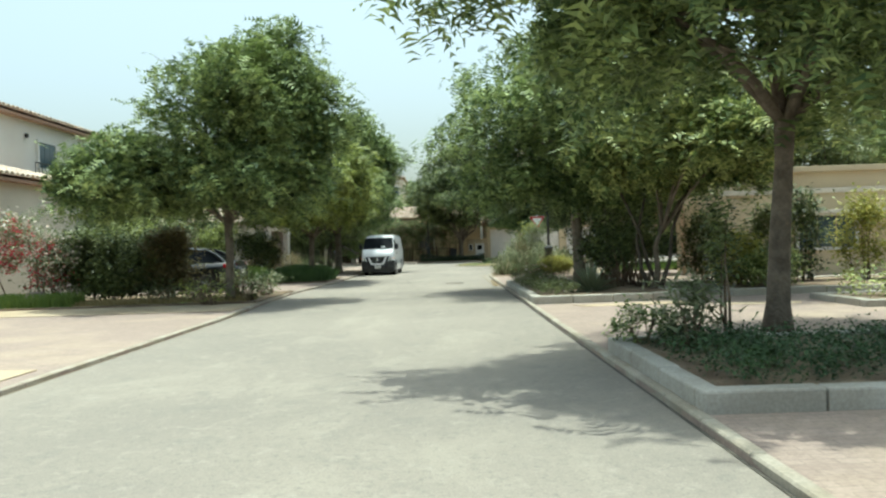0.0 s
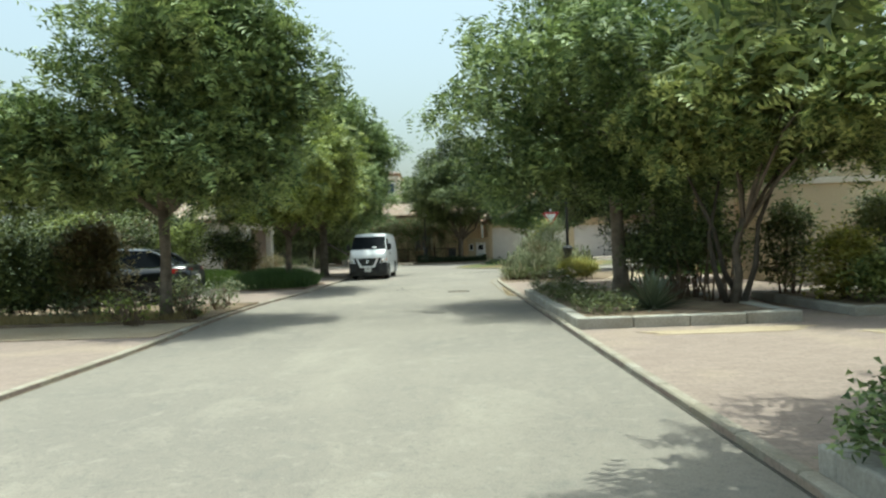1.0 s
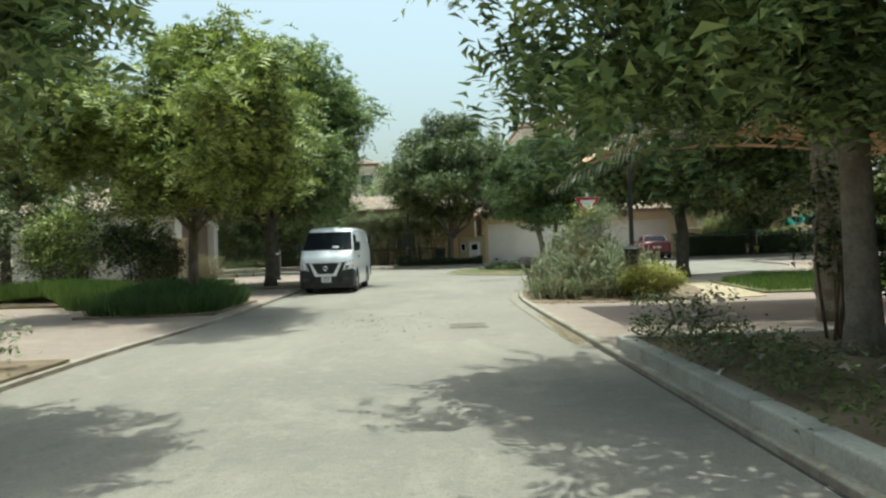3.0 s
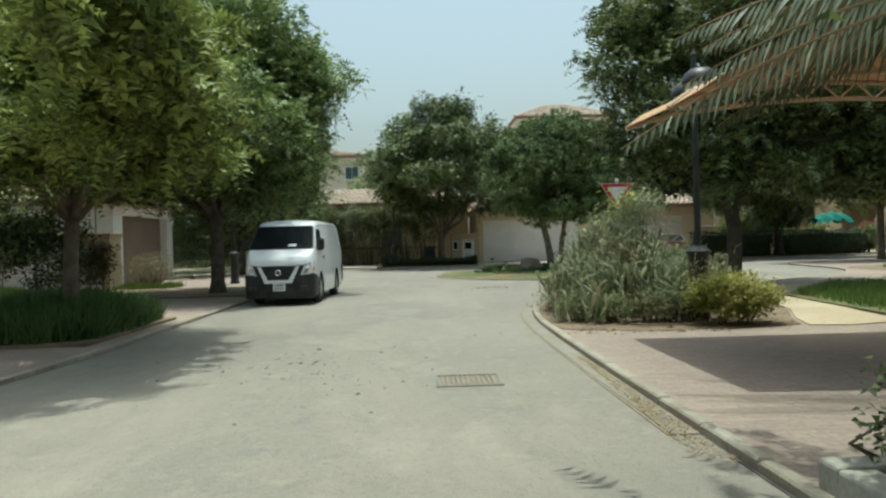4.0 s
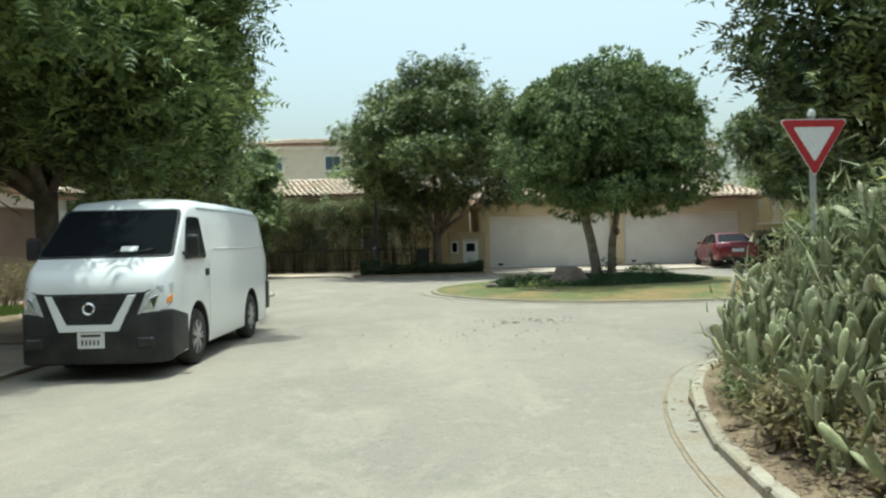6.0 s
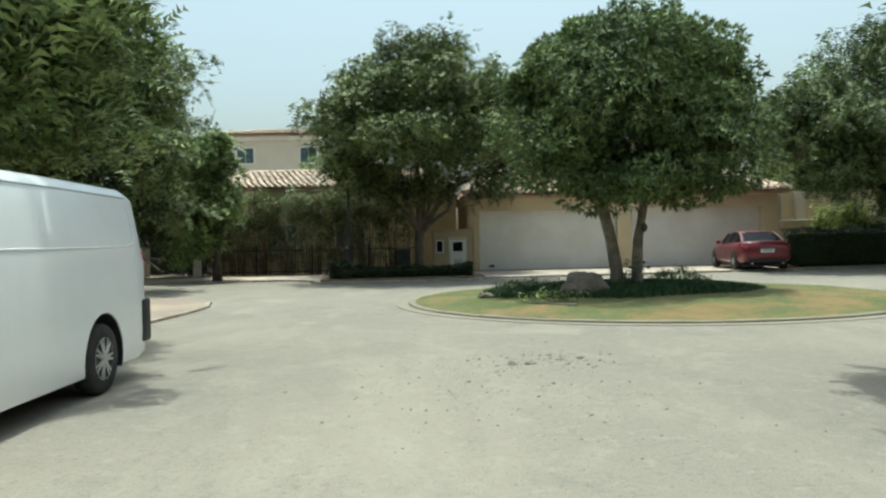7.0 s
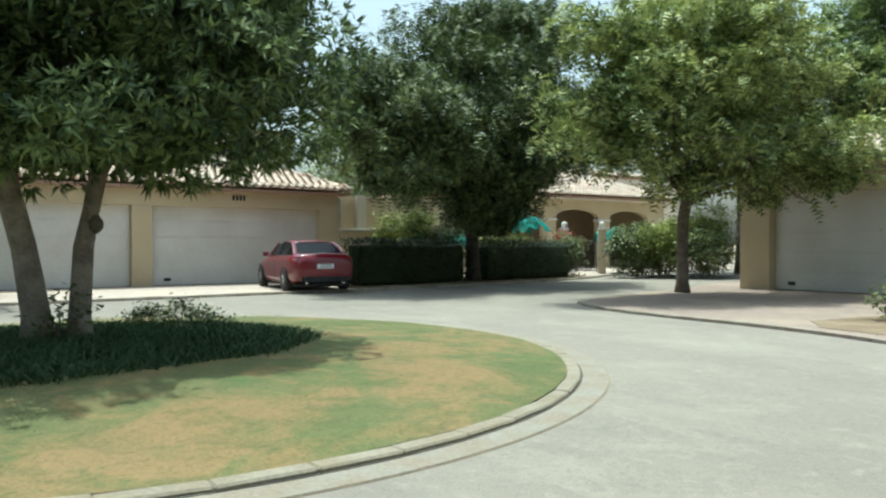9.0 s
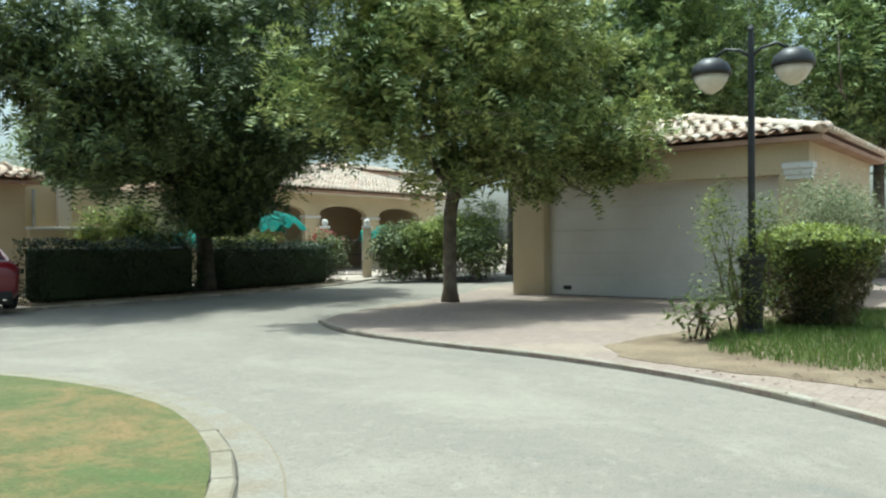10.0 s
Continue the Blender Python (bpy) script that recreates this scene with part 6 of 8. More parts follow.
# ---- trees ----
tree("broad street tree with feathery green leaves in a planter", (4.3, 13.2, 0.15),
     [(0, 0, 0, 0.20), (0.02, 0, 0.35, 0.145), (0.08, 0.03, 1.2, 0.125), (0.16, 0.03, 2.1, 0.11), (0.2, 0.05, 2.75, 0.13)],
     [(-2.8, -1.5, 4.5, 1.8, 1.9, 1.2), (-1.0, -0.6, 4.0, 2.2, 2.2, 1.2), (0.9, 0.6, 4.8, 2.8, 2.2, 1.7), (1.6, -0.9, 3.4, 2.5, 2.2, 1.0), (-0.6, -0.4, 5.8, 2.9, 2.4, 1.4), (3.4, 0, 4.4, 2.2, 2.3, 1.5), (0.6, -3.0, 5.0, 2.8, 1.8, 1.0), (-2.2, -0.2, 3.4, 1.2, 1.3, 0.8), (-2.0, -2.5, 4.9, 1.0, 1.0, 0.9), (-0.8, -3.5, 5.5, 1.6, 1.0, 0.7)], LEAF_MID, 11, 560, 17, droop=0.8, core=9)
tree("wide drooping street tree with olive-green leaves", (3.95, 25.6, 0.15),
     [(0, 0, 0, 0.22), (0.0, 0, 0.4, 0.165), (-0.03, 0, 1.3, 0.145), (-0.05, 0.02, 2.3, 0.14), (0.0, 0.05, 2.9, 0.16)],
     [(-2.7, 0.1, 4.5, 1.6, 2.2, 1.1), (-1.3, 0.4, 5.6, 2.3, 2.6, 1.6), (0.8, 0.5, 5.4, 2.6, 2.8, 1.8), (-0.3, 0, 3.6, 2.6, 2.4, 1.0), (2.6, 1, 4.2, 2.2, 2.4, 1.5), (0.2, 0.6, 7.0, 2.2, 2.2, 1.2), (-2.2, 0.2, 3.2, 1.6, 2.0, 0.8), (0, 0, 3.0, 2.2, 2.0, 0.8), (2.2, 0.3, 2.8, 2.0, 2.0, 0.9), (-2.0, -2.4, 4.8, 1.6, 1.6, 1.0), (0.2, -2.8, 5.0, 2.3, 1.8, 1.3), (-1.6, -0.6, 2.75, 1.8, 1.4, 0.6), (0.6, -0.8, 2.65, 2.0, 1.4, 0.6), (3.4, 0.6, 3.0, 1.3, 1.4, 0.6)], LEAF_MID, 12, 640, 15, core=11, bark=BARK_PALE, droop=1.0, length=0.42)
crooked = tree("small crooked tree with bright green leaves", (5.1, 21.9, 0.15),
     [(0, 0, 0, 0.10), (0.09, 0, 0.5, 0.07), (0.05, 0.03, 1.0, 0.06), (0.22, 0.05, 1.5, 0.065)],
     [(0.6, 0, 4.0, 1.9, 1.8, 1.3), (-0.6, 0.2, 3.2, 1.3, 1.4, 0.9), (1.9, 0.2, 3.2, 1.6, 1.6, 1.1), (0.7, 0.1, 5.0, 1.6, 1.6, 1.0), (0.6, 0.4, 2.9, 1.5, 1.3, 0.5), (1.5, -1.7, 3.6, 1.6, 1.4, 0.9), (2.8, -1.0, 4.0, 1.5, 1.4, 1.0)], LEAF_FRESH, 13, 480, 15)
for pts in ([(0.15, 0.1, 0), (-0.1, 0.2, 0.6), (-0.25, 0.2, 1.3), (-0.7, 0.3, 2.4)], [(0.1, -0.1, 0), (0.35, -0.1, 0.7), (0.45, 0.0, 1.4), (1.0, 0.1, 2.6)], [(-0.1, 0.05, 0), (-0.3, 0.0, 0.5), (-0.35, 0.2, 1.2), (-0.1, 0.3, 2.2)]):
    part("trunk", tube(pts, [0.06, 0.048, 0.04, 0.028], 8), BARK_SHADED, crooked, smooth=True)
tree("round-crowned street tree with bright green leaves", (-5.55, 23.8, 0.08),
     [(0, 0, 0, 0.17), (0.0, 0, 0.3, 0.12), (0.03, 0, 1.2, 0.103), (0.0, 0.03, 2.2, 0.11)],
     [(0.75, 0, 5.2, 2.2, 2.6, 1.9), (-2.4, -0.4, 3.75, 1.9, 1.9, 1.15), (1.5, 0.1, 4.9, 1.9, 2.2, 1.6), (1.7, 0.3, 3.6, 1.5, 2.0, 1.2), (-0.8, 0, 3.5, 2.2, 2.2, 1.1), (0.6, 0.3, 6.2, 1.6, 1.8, 1.1), (0.3, -0.3, 2.95, 2.3, 2.2, 0.7), (-2.3, -0.4, 3.0, 1.8, 1.8, 0.7), (1.9, 0.0, 4.7, 1.3, 1.4, 1.4), (1.3, -0.7, 5.5, 1.4, 1.3, 1.1), (-3.5, -0.3, 3.2, 1.5, 1.5, 0.9)], LEAF_MID, 14, 760, 15)
tree("slender street tree with yellow-green feathery leaves", (-5.5, 35.8, 0.08),
     [(0, 0, 0, 0.17), (0.0, 0, 0.3, 0.12), (0.02, 0, 1.1, 0.11), (0.05, 0.03, 1.9, 0.11)],
     [(0.6, 0, 4.7, 1.9, 2.0, 1.6), (1.7, -0.3, 3.1, 1.2, 1.5, 0.9), (-0.8, 0, 3.8, 1.9, 1.9, 1.4), (0.2, 0.2, 5.7, 1.5, 1.5, 1.0), (1.9, -1.9, 3.6, 1.3, 1.7, 1.0), (0.2, -1.2, 3.0, 1.8, 1.6, 0.7), (-2.4, -0.3, 4.3, 1.8, 1.9, 1.4), (2.0, -3.3, 4.0, 1.3, 1.5, 0.9)], LEAF_LIME, 15, 540, 16)
tree("tall dense street tree shading the parked van", (-5.8, 45.9, 0.06),
     [(0, 0, 0, 0.27), (0.0, 0, 0.35, 0.20), (0.03, 0, 1.3, 0.175), (0.0, 0.03, 2.3, 0.18)],
     [(1.0, 0, 6.2, 2.7, 2.7, 2.3), (1.6, -0.3, 4.2, 1.9, 2.3, 1.4), (-1.5, 0, 5.0, 2.8, 2.8, 1.8), (0.5, 0, 7.7, 2.1, 2.1, 1.5), (-0.5, -1.0, 3.6, 2.4, 2.0, 0.9), (-3.6, 0.3, 4.6, 2.3, 2.4, 1.7), (-3.0, -0.4, 3.2, 2.3, 2.2, 0.8), (0.2, 0.2, 3.1, 2.6, 2.4, 0.7), (0.5, -3.0, 4.6, 2.5, 1.9, 1.5), (-2.8, -3.1, 4.6, 2.4, 2.0, 1.5), (2.1, 1.4, 4.6, 1.5, 2.2, 1.6), (2.0, 1.2, 6.4, 1.7, 2.2, 1.8), (1.6, 1.5, 3.1, 1.6, 2.0, 0.7), (0.2, 2.2, 5.0, 2.6, 2.0, 1.9)], LEAF_MID, 16, 1250, 14, limbs=9, core=40)
tree("spreading dark tree with a forked trunk before the garages", (1.4, 68.6, 0.05),
     [(0, 0, 0, 0.30), (-0.03, 0, 0.5, 0.21), (-0.05, 0, 1.2, 0.19), (0, 0, 1.75, 0.21)],
     [(-0.2, 0, 6.9, 3.1, 2.7, 2.1), (1.5, -0.4, 4.8, 2.5, 2.2, 1.6), (-2.3, -0.2, 5.2, 1.8, 2.1, 2.0), (0.6, 0, 8.4, 2.1, 2.0, 1.3), (2.9, -0.5, 3.6, 1.3, 1.4, 1.0), (-1.8, -0.3, 3.7, 1.8, 1.8, 1.0), (0.3, -0.4, 3.5, 1.8, 1.6, 0.9), (-1.9, 0, 7.6, 2.0, 1.9, 1.8), (0.4, 0, 9.0, 2.2, 2.0, 1.1), (-3.0, 0, 5.6, 1.7, 1.8, 1.5), (-0.3, -3.4, 6.2, 2.8, 2.3, 1.7), (1.2, -3.0, 4.8, 2.2, 2.0, 1.3), (3.5, -0.3, 5.3, 1.4, 1.7, 1.6), (2.6, 0, 7.2, 1.5, 1.7, 1.4), (-1.9, -4.2, 6.0, 1.8, 1.8, 1.5), (1.9, -4.4, 6.1, 2.0, 1.8, 1.5), (0.2, -5.2, 6.4, 2.2, 1.8, 1.4), (-2.6, -4.9, 5.6, 1.6, 1.7, 1.3), (2.9, -5.0, 5.8, 1.9, 1.7, 1.3), (-2.6, -2.3, 4.3, 1.3, 1.2, 1.0), (-2.8, -2.8, 4.2, 1.1, 0.9, 1.0), (0.3, -6.6, 4.9, 1.9, 1.5, 0.8), (-1.3, -6.3, 4.8, 1.3, 1.4, 0.8), (2.2, -6.2, 4.9, 1.5, 1.4, 0.8)], LEAF_DARK, 17, 960, 14, limbs=9, leaf=0.17, width=0.075)
isl = tree("dense twin-trunked tree on the round island", (5.28, 54.1, 0.2),
     [(0, 0, 0, 0.20), (-0.04, 0, 0.4, 0.145), (-0.15, 0, 1.1, 0.125), (-0.32, 0, 1.8, 0.12), (-0.4, 0, 2.1, 0.12)],
     [(0.35, 0, 4.1, 2.4, 2.3, 1.7), (-1.1, -0.2, 3.4, 1.5, 1.9, 1.3), (1.85, -0.1, 3.4, 1.5, 1.9, 1.3), (0.4, 0, 5.25, 1.9, 1.7, 1.0), (-0.95, -0.1, 4.6, 1.45, 1.6, 1.25), (1.75, -0.1, 4.6, 1.45, 1.6, 1.2), (0.3, -0.3, 2.35, 2.25, 2.0, 0.6), (-1.6, 0, 5.05, 0.45, 0.5, 0.5), (-0.9, -0.3, 5.45, 0.4, 0.5, 0.5), (0.1, 0.1, 5.7, 0.4, 0.5, 0.5), (0.9, -0.2, 5.65, 0.4, 0.5, 0.5), (1.7, 0, 5.45, 0.45, 0.5, 0.5), (2.4, -0.1, 5.0, 0.45, 0.5, 0.5), (2.7, -0.1, 4.3, 0.4, 0.6, 0.7), (-2.1, -0.2, 4.3, 0.4, 0.6, 0.6)], LEAF_SHINY, 18, 900, 135, style="tuft", bark=BARK_PALE, limbs=9, heads=12, length=0.175, width=0.042, core=110, core_leaf=(0.13, 0.065))
part("trunk", tube([(0.36, -0.15, 0), (0.36, -0.15, 0.35), (0.40, -0.15, 1.1), (0.55, -0.15, 1.9), (0.95, -0.1, 2.7)], [0.165, 0.12, 0.105, 0.095, 0.07], 12), BARK_PALE, isl, smooth=True)
part("knot", lathe([(0.02, -0.1), (0.07, -0.05), (0.08, 0.02), (0.03, 0.1)], 8), BARK, isl, m=pose(0.51, -0.23, 1.35))
tree("huge dark spreading tree behind a clipped hedge", (19.75, 66.5, 0.06),
     [(0.5, -0.2, 0, 0.34), (0.5, -0.2, 0.4, 0.25), (0.45, -0.2, 1.5, 0.22), (0.3, -0.2, 2.5, 0.23)],
     [(0, -0.7, 6.6, 3.9, 3.7, 2.7), (-3.2, -1.2, 4.8, 2.1, 2.5, 1.7), (3.0, -1.2, 5.6, 2.2, 2.5, 1.4), (0.6, -0.6, 8.6, 2.3, 2.3, 1.5), (-1, -3.0, 3.9, 2.6, 2.2, 1.0), (1.6, -2.6, 4.4, 2.0, 2.2, 0.9), (-3.4, -3.2, 4.4, 2.0, 2.0, 1.3), (0.8, -3.6, 5.2, 2.6, 1.8, 1.4), (4.0, -2.0, 5.0, 1.7, 1.8, 0.9), (-4.2, -3.9, 4.6, 2.1, 2.0, 1.5), (-0.5, -2.6, 2.95, 2.0, 1.8, 0.7), (-0.4, -3.2, 3.4, 2.3, 1.8, 0.75), (-2.6, -2.0, 3.5, 2.2, 2.0, 0.9), (2.8, -3.4, 5.3, 1.8, 1.6, 1.0), (0.1, -1.5, 2.5, 2.2, 1.8, 0.8), (0.1, -1.6, 2.0, 1.3, 1.2, 0.6), (-5.2, -2.6, 5.4, 2.0, 2.0, 1.7), (2.5, -0.6, 8.4, 2.6, 2.5, 1.9), (-3.8, -2.6, 3.3, 2.0, 1.8, 0.8)], LEAF_DIMMED, 19, 1250, 14, limbs=10, leaf=0.17, width=0.07, core=70, droop=0.9, bark=BARK_SHADED)
tree("big dark tree with foliage hanging low", (-8.6, 61.2, 0.05),
     [(0, 0, 0, 0.24), (0, 0, 0.8, 0.17), (0.1, 0, 2.0, 0.15)],
     [(0.4, 0, 6.2, 3.0, 2.8, 2.2), (1.6, -0.3, 4.2, 1.9, 2.2, 1.7), (-1.8, 0, 5.0, 2.8, 2.6, 2.2), (0.3, 0, 2.6, 2.8, 2.2, 1.1), (-2.5, 0, 2.4, 2.2, 2.0, 1.1)], LEAF_DARK, 26, 560, 14, bark=BARK_SHADED)
tree("layered street tree with light green feathery leaves", (21.25, 58.3, 0.05),
     [(0, 0, 0, 0.22), (0.0, 0, 0.3, 0.165), (-0.03, -0.02, 1.2, 0.148), (-0.1, -0.1, 2.0, 0.15), (-0.2, -0.3, 2.5, 0.15)],
     [(-1.9, -1.6, 4.9, 2.6, 2.4, 1.65), (-4.0, -1.0, 4.2, 1.35, 1.7, 1.2), (0.5, -2.8, 3.7, 1.8, 1.7, 1.1), (1.3, -3.2, 3.3, 1.4, 1.3, 1.15), (-0.6, -0.9, 6.3, 2.4, 2.4, 1.35), (-0.2, -1.2, 7.4, 2.6, 2.5, 1.4), (-2.8, -1.0, 6.2, 2.0, 2.0, 1.3), (1.2, -2.0, 5.3, 1.7, 1.8, 1.4), (-0.4, -1.5, 3.0, 2.2, 1.8, 0.8), (-2.6, -1.4, 3.8, 1.8, 1.7, 0.8)], LEAF_FRESH, 20, 640, 14, limbs=9, droop=0.6, core=16)
tree("large shady tree beside the footpath", (7.9, 42.7, 0.05),
     [(0, 0, 0, 0.28), (0.0, 0, 0.35, 0.2), (0.05, 0, 1.4, 0.18), (-0.1, 0, 2.3, 0.18)],
     [(-1.4, 0.8, 5.4, 2.4, 2.7, 2.1), (1.5, 0.8, 5.5, 3, 3, 2.3), (-1.7, 1.3, 7.0, 2.0, 2.2, 1.3), (-1.7, 0.4, 3.5, 1.8, 2.2, 1.1), (3, 1, 4.2, 2.6, 2.6, 1.5), (0.6, 0.5, 7.5, 2.7, 2.8, 1.4), (0.2, -0.9, 4.6, 2.6, 1.8, 1.7), (2.6, -0.6, 5.6, 2.6, 2.0, 1.8), (3.6, 0, 3.4, 2.6, 2.0, 0.9), (0.4, -0.9, 2.9, 2.3, 1.5, 0.75), (-1.1, 0.4, 2.9, 1.5, 1.6, 0.7), (2.9, 0.4, 2.7, 2.2, 1.6, 0.7)], LEAF_DARK, 21, 960, 13, limbs=9, bark=BARK_SHADED)
tree("bushy dark tree by the gate", (-6.3, 66.9, 0.05),
     [(0, 0, 0, 0.2), (0, 0, 0.8, 0.14), (0.1, 0, 1.7, 0.13)],
     [(-0.1, 0, 4.6, 1.2, 1.3, 1.3), (-1.0, 0, 3.4, 1.3, 1.4, 1.4), (0.2, 0, 3.0, 0.9, 1.2, 1.0), (-0.6, 0, 1.7, 1.3, 1.2, 1.2)], LEAF_MID, 22, 300, 14, bark=BARK_SHADED)
tree("dense dark tree over the iron gate", (-15.0, 67.5, 0.05),
     [(0, 0, 0, 0.24), (0, 0, 0.8, 0.17), (0.1, 0, 2.0, 0.15)],
     [(0.4, 0, 5.2, 2.8, 2.8, 2.4), (1.6, -0.6, 3.6, 2.0, 2.2, 1.2), (-1.4, 0, 4.2, 2.4, 2.4, 1.8)], LEAF_DARK, 23, 313, 14, bark=BARK_SHADED)
tree("tall dark tree shading the gate", (-10.5, 69.0, 0.05),
     [(0, 0, 0, 0.24), (0, 0, 0.8, 0.17), (0.1, 0, 2.0, 0.15)],
     [(0.8, 0, 6.6, 3.2, 3.0, 2.6), (2.3, -0.5, 4.7, 2.0, 2.4, 1.8), (-1.6, 0, 5.5, 3.0, 3.0, 2.2), (1.1, 0, 3.3, 2.6, 2.4, 1.2), (0.9, 0, 2.1, 2.6, 1.4, 1.2)], LEAF_DARK, 24, 420, 14, leaf=0.18, width=0.08, bark=BARK_SHADED)
for k, (x, y, h, r, s, lf) in enumerate(((35.5, 59.5, 13.5, 5.2, 31, LEAF_MID), (38.5, 52.6, 12.5, 5.2, 32, LEAF_MID), (34.5, 65.5, 13.0, 4.6, 33, LEAF_MID), (44.0, 60.0, 15.0, 6.0, 42, LEAF_MID), (46.0, 49.0, 13.0, 6.0, 43, LEAF_MID), (-24, 48, 8.5, 4.0, 34, LEAF_MID), (-19, 70, 8.0, 4.0, 35, LEAF_DARK), (-3.2, 89, 9.0, 3.4, 36, LEAF_MID), (24.0, 79.5, 11.5, 3.6, 44, LEAF_MID), (30, 92, 9.5, 4.4, 37, LEAF_MID), (13, 33, 7.5, 3.4, 38, LEAF_OLIVE), (-16.0, 46.0, 8.5, 3.8, 39, LEAF_OLIVE), (-20.5, 56.0, 8.5, 4.0, 41, LEAF_MID), (14, 14, 7.0, 3.4, 40, LEAF_MID))):
    tree("tall leafy tree standing behind houses", (x, y, 0.04), [(0, 0, 0, 0.3), (0, 0, 1.2, 0.2), (0.1, 0, h * 0.34, 0.18)],
         [(0, 0, h * 0.62, r * 0.85, r * 0.8, h * 0.25), (-r * 0.5, -0.3, h * 0.5, r * 0.55, r * 0.55, h * 0.18), (r * 0.5, 0.2, h * 0.5, r * 0.55, r * 0.55, h * 0.18), (0.2, 0, h * 0.82, r * 0.55, r * 0.55, h * 0.17)], lf, s, 520 if k < 5 else 190, 12, pairs=3, leaf=0.28, width=0.13, radius=0.55, core=44 if k < 5 else 24, group="background trees")


# ---- date palm by the canopy ----
def palm(label, at, high, n, seed, reach=3.6, aims=()):
    rng = np.random.default_rng(seed)
    ob = thing("palm", label, "palm tree", pose(*at))
    rings = []
    for k in range(int(high / 0.16)):
        z = k * 0.16
        rings += [(0, 0, z, 0.20 if k % 2 else 0.165)]
    part("trunk", tube([r[:3] for r in rings], [r[3] for r in rings], 12), BARK_PALE, ob)
    angles = [(a, b, c) for a, b, c in aims] + [(rng.uniform(0, 360), rng.uniform(0.1, 0.65), reach * rng.uniform(0.8, 1.1)) for _ in range(n)]
    for a, lift, length in angles:
        d = Vector((math.cos(radians(a)), math.sin(radians(a)), 0))
        pts = []
        for i in range(13):
            u = i / 12
            pts.append(Vector((0, 0, high)) + d * (length * u) + Vector((0, 0, length * (lift * u - (0.35 + lift * 0.2) * u * u))))
        fr = part("frond", tube(pts, [0.03 * (1 - 0.85 * i / 12) for i in range(13)], 5), LEAF_DRY, ob)
        side = Vector((-d.y, d.x, 0))
        q = []
        m = 60
        for i in range(3, m):
            u = i / m
            j = min(int(u * 12), 11)
            p = pts[j].lerp(pts[j + 1], u * 12 - j)
            t = (pts[j + 1] - pts[j]).normalized()
            for s in (-1, 1):
                ln = 0.54 * math.sin(math.pi * min(0.97, 0.16 + 0.78 * u)) * rng.uniform(0.85, 1.15)
                e = p + (side * s * 0.5 + t * 0.45 + Vector((0, 0, -0.95 + rng.normal(0, 0.2)))).normalized() * ln
                w = t * 0.015
                mid = p.lerp(e, 0.4)
                q.append([tuple(p - w), tuple(mid + w * 1.1 + Vector((0, 0, 0.01))), tuple(e), tuple(mid - w * 1.1)])
        hang("leaf_blade", leaves_of("leaf_blade", np.array(q), LEAF_AGAVE), fr)
    return ob


palm("date palm with arching grey-green fronds", (5.7, 29.6, 0.05), 3.3, 14, 3, 3.4, ((180, 0.05, 4.1), (166, 0.55, 3.6), (205, 0.30, 3.6), (140, 0.45, 3.4)))

# ---- shrubs and hedges ----
shrub("bougainvillea", "bougainvillea bush with red and pale blossoms", (-11.3, 25.0, 0.08), [(0, 0, 1.5, 1.1, 0.8, 0.8), (-1.2, 0, 1.8, 1.0, 0.8, 0.9), (0.6, 0, 0.9, 0.7, 0.7, 0.6)], LEAF_GREY, 41, 90, 46, petals=PETAL_RED, petal_share=0.34, category="shrub")
shrub("bougainvillea", "straggly bush of pale faded blossoms", (-10.6, 24.7, 0.08), [(0, 0, 1.3, 0.6, 0.5, 0.8), (-0.9, 0.2, 2.2, 0.9, 0.6, 0.5)], LEAF_GREY, 42, 50, 34, petals=PETAL_PALE, petal_share=0.3)
shrub("hedge", "tall dark green untrimmed hedge", (-9.1, 25.4, 0.08), [(0, 0, 1.2, 1.5, 0.9, 1.0), (-1.0, 0, 1.3, 1.1, 0.8, 0.9), (1.0, 0.1, 1.3, 0.9, 0.8, 0.8), (0, 0, 0.6, 1.7, 0.9, 0.5)], LEAF_DARK, 43, 420, 52, category="hedge", length=0.12, width=0.06, shell=0.3)
shrub("shrub", "bronze-leaved shrub at the end of the hedge", (-7.6, 25.2, 0.08), [(0, 0, 1.0, 0.75, 0.7, 0.9), (0.0, 0, 1.7, 0.55, 0.6, 0.4)], LEAF_BROWN, 44, 130, 46, shell=0.3)
for k, (x, y, h) in enumerate(((-5.6, 24.7, 0.7), (-5.2, 25.9, 0.6), (-6.2, 26.3, 0.8), (-5.5, 27.2, 0.55), (-5.1, 23.6, 0.5), (-7.4, 23.9, 0.4), (-6.5, 24.0, 0.45))):
    shrub("shrub", "sparse twiggy low shrub in dry soil", (x, y, 0.08), [(0, 0, h * 0.6, 0.4, 0.4, h * 0.4), (0.2, 0.1, h * 0.8, 0.25, 0.25, 0.2)], LEAF_GREY if k % 2 else LEAF_OLIVE, 50 + k, 16, 22, stems=9, length=0.09, width=0.04, group="low shrubs under the tree")
shrub("shrub", "yellow-green leafy sprigs at the bed end", (-5.7, 22.8, 0.08), [(0, 0, 0.4, 0.3, 0.35, 0.3), (-0.45, 0.2, 0.45, 0.35, 0.3, 0.3)], LEAF_LIME, 59, 16, 18, stems=16, length=0.12, width=0.05)
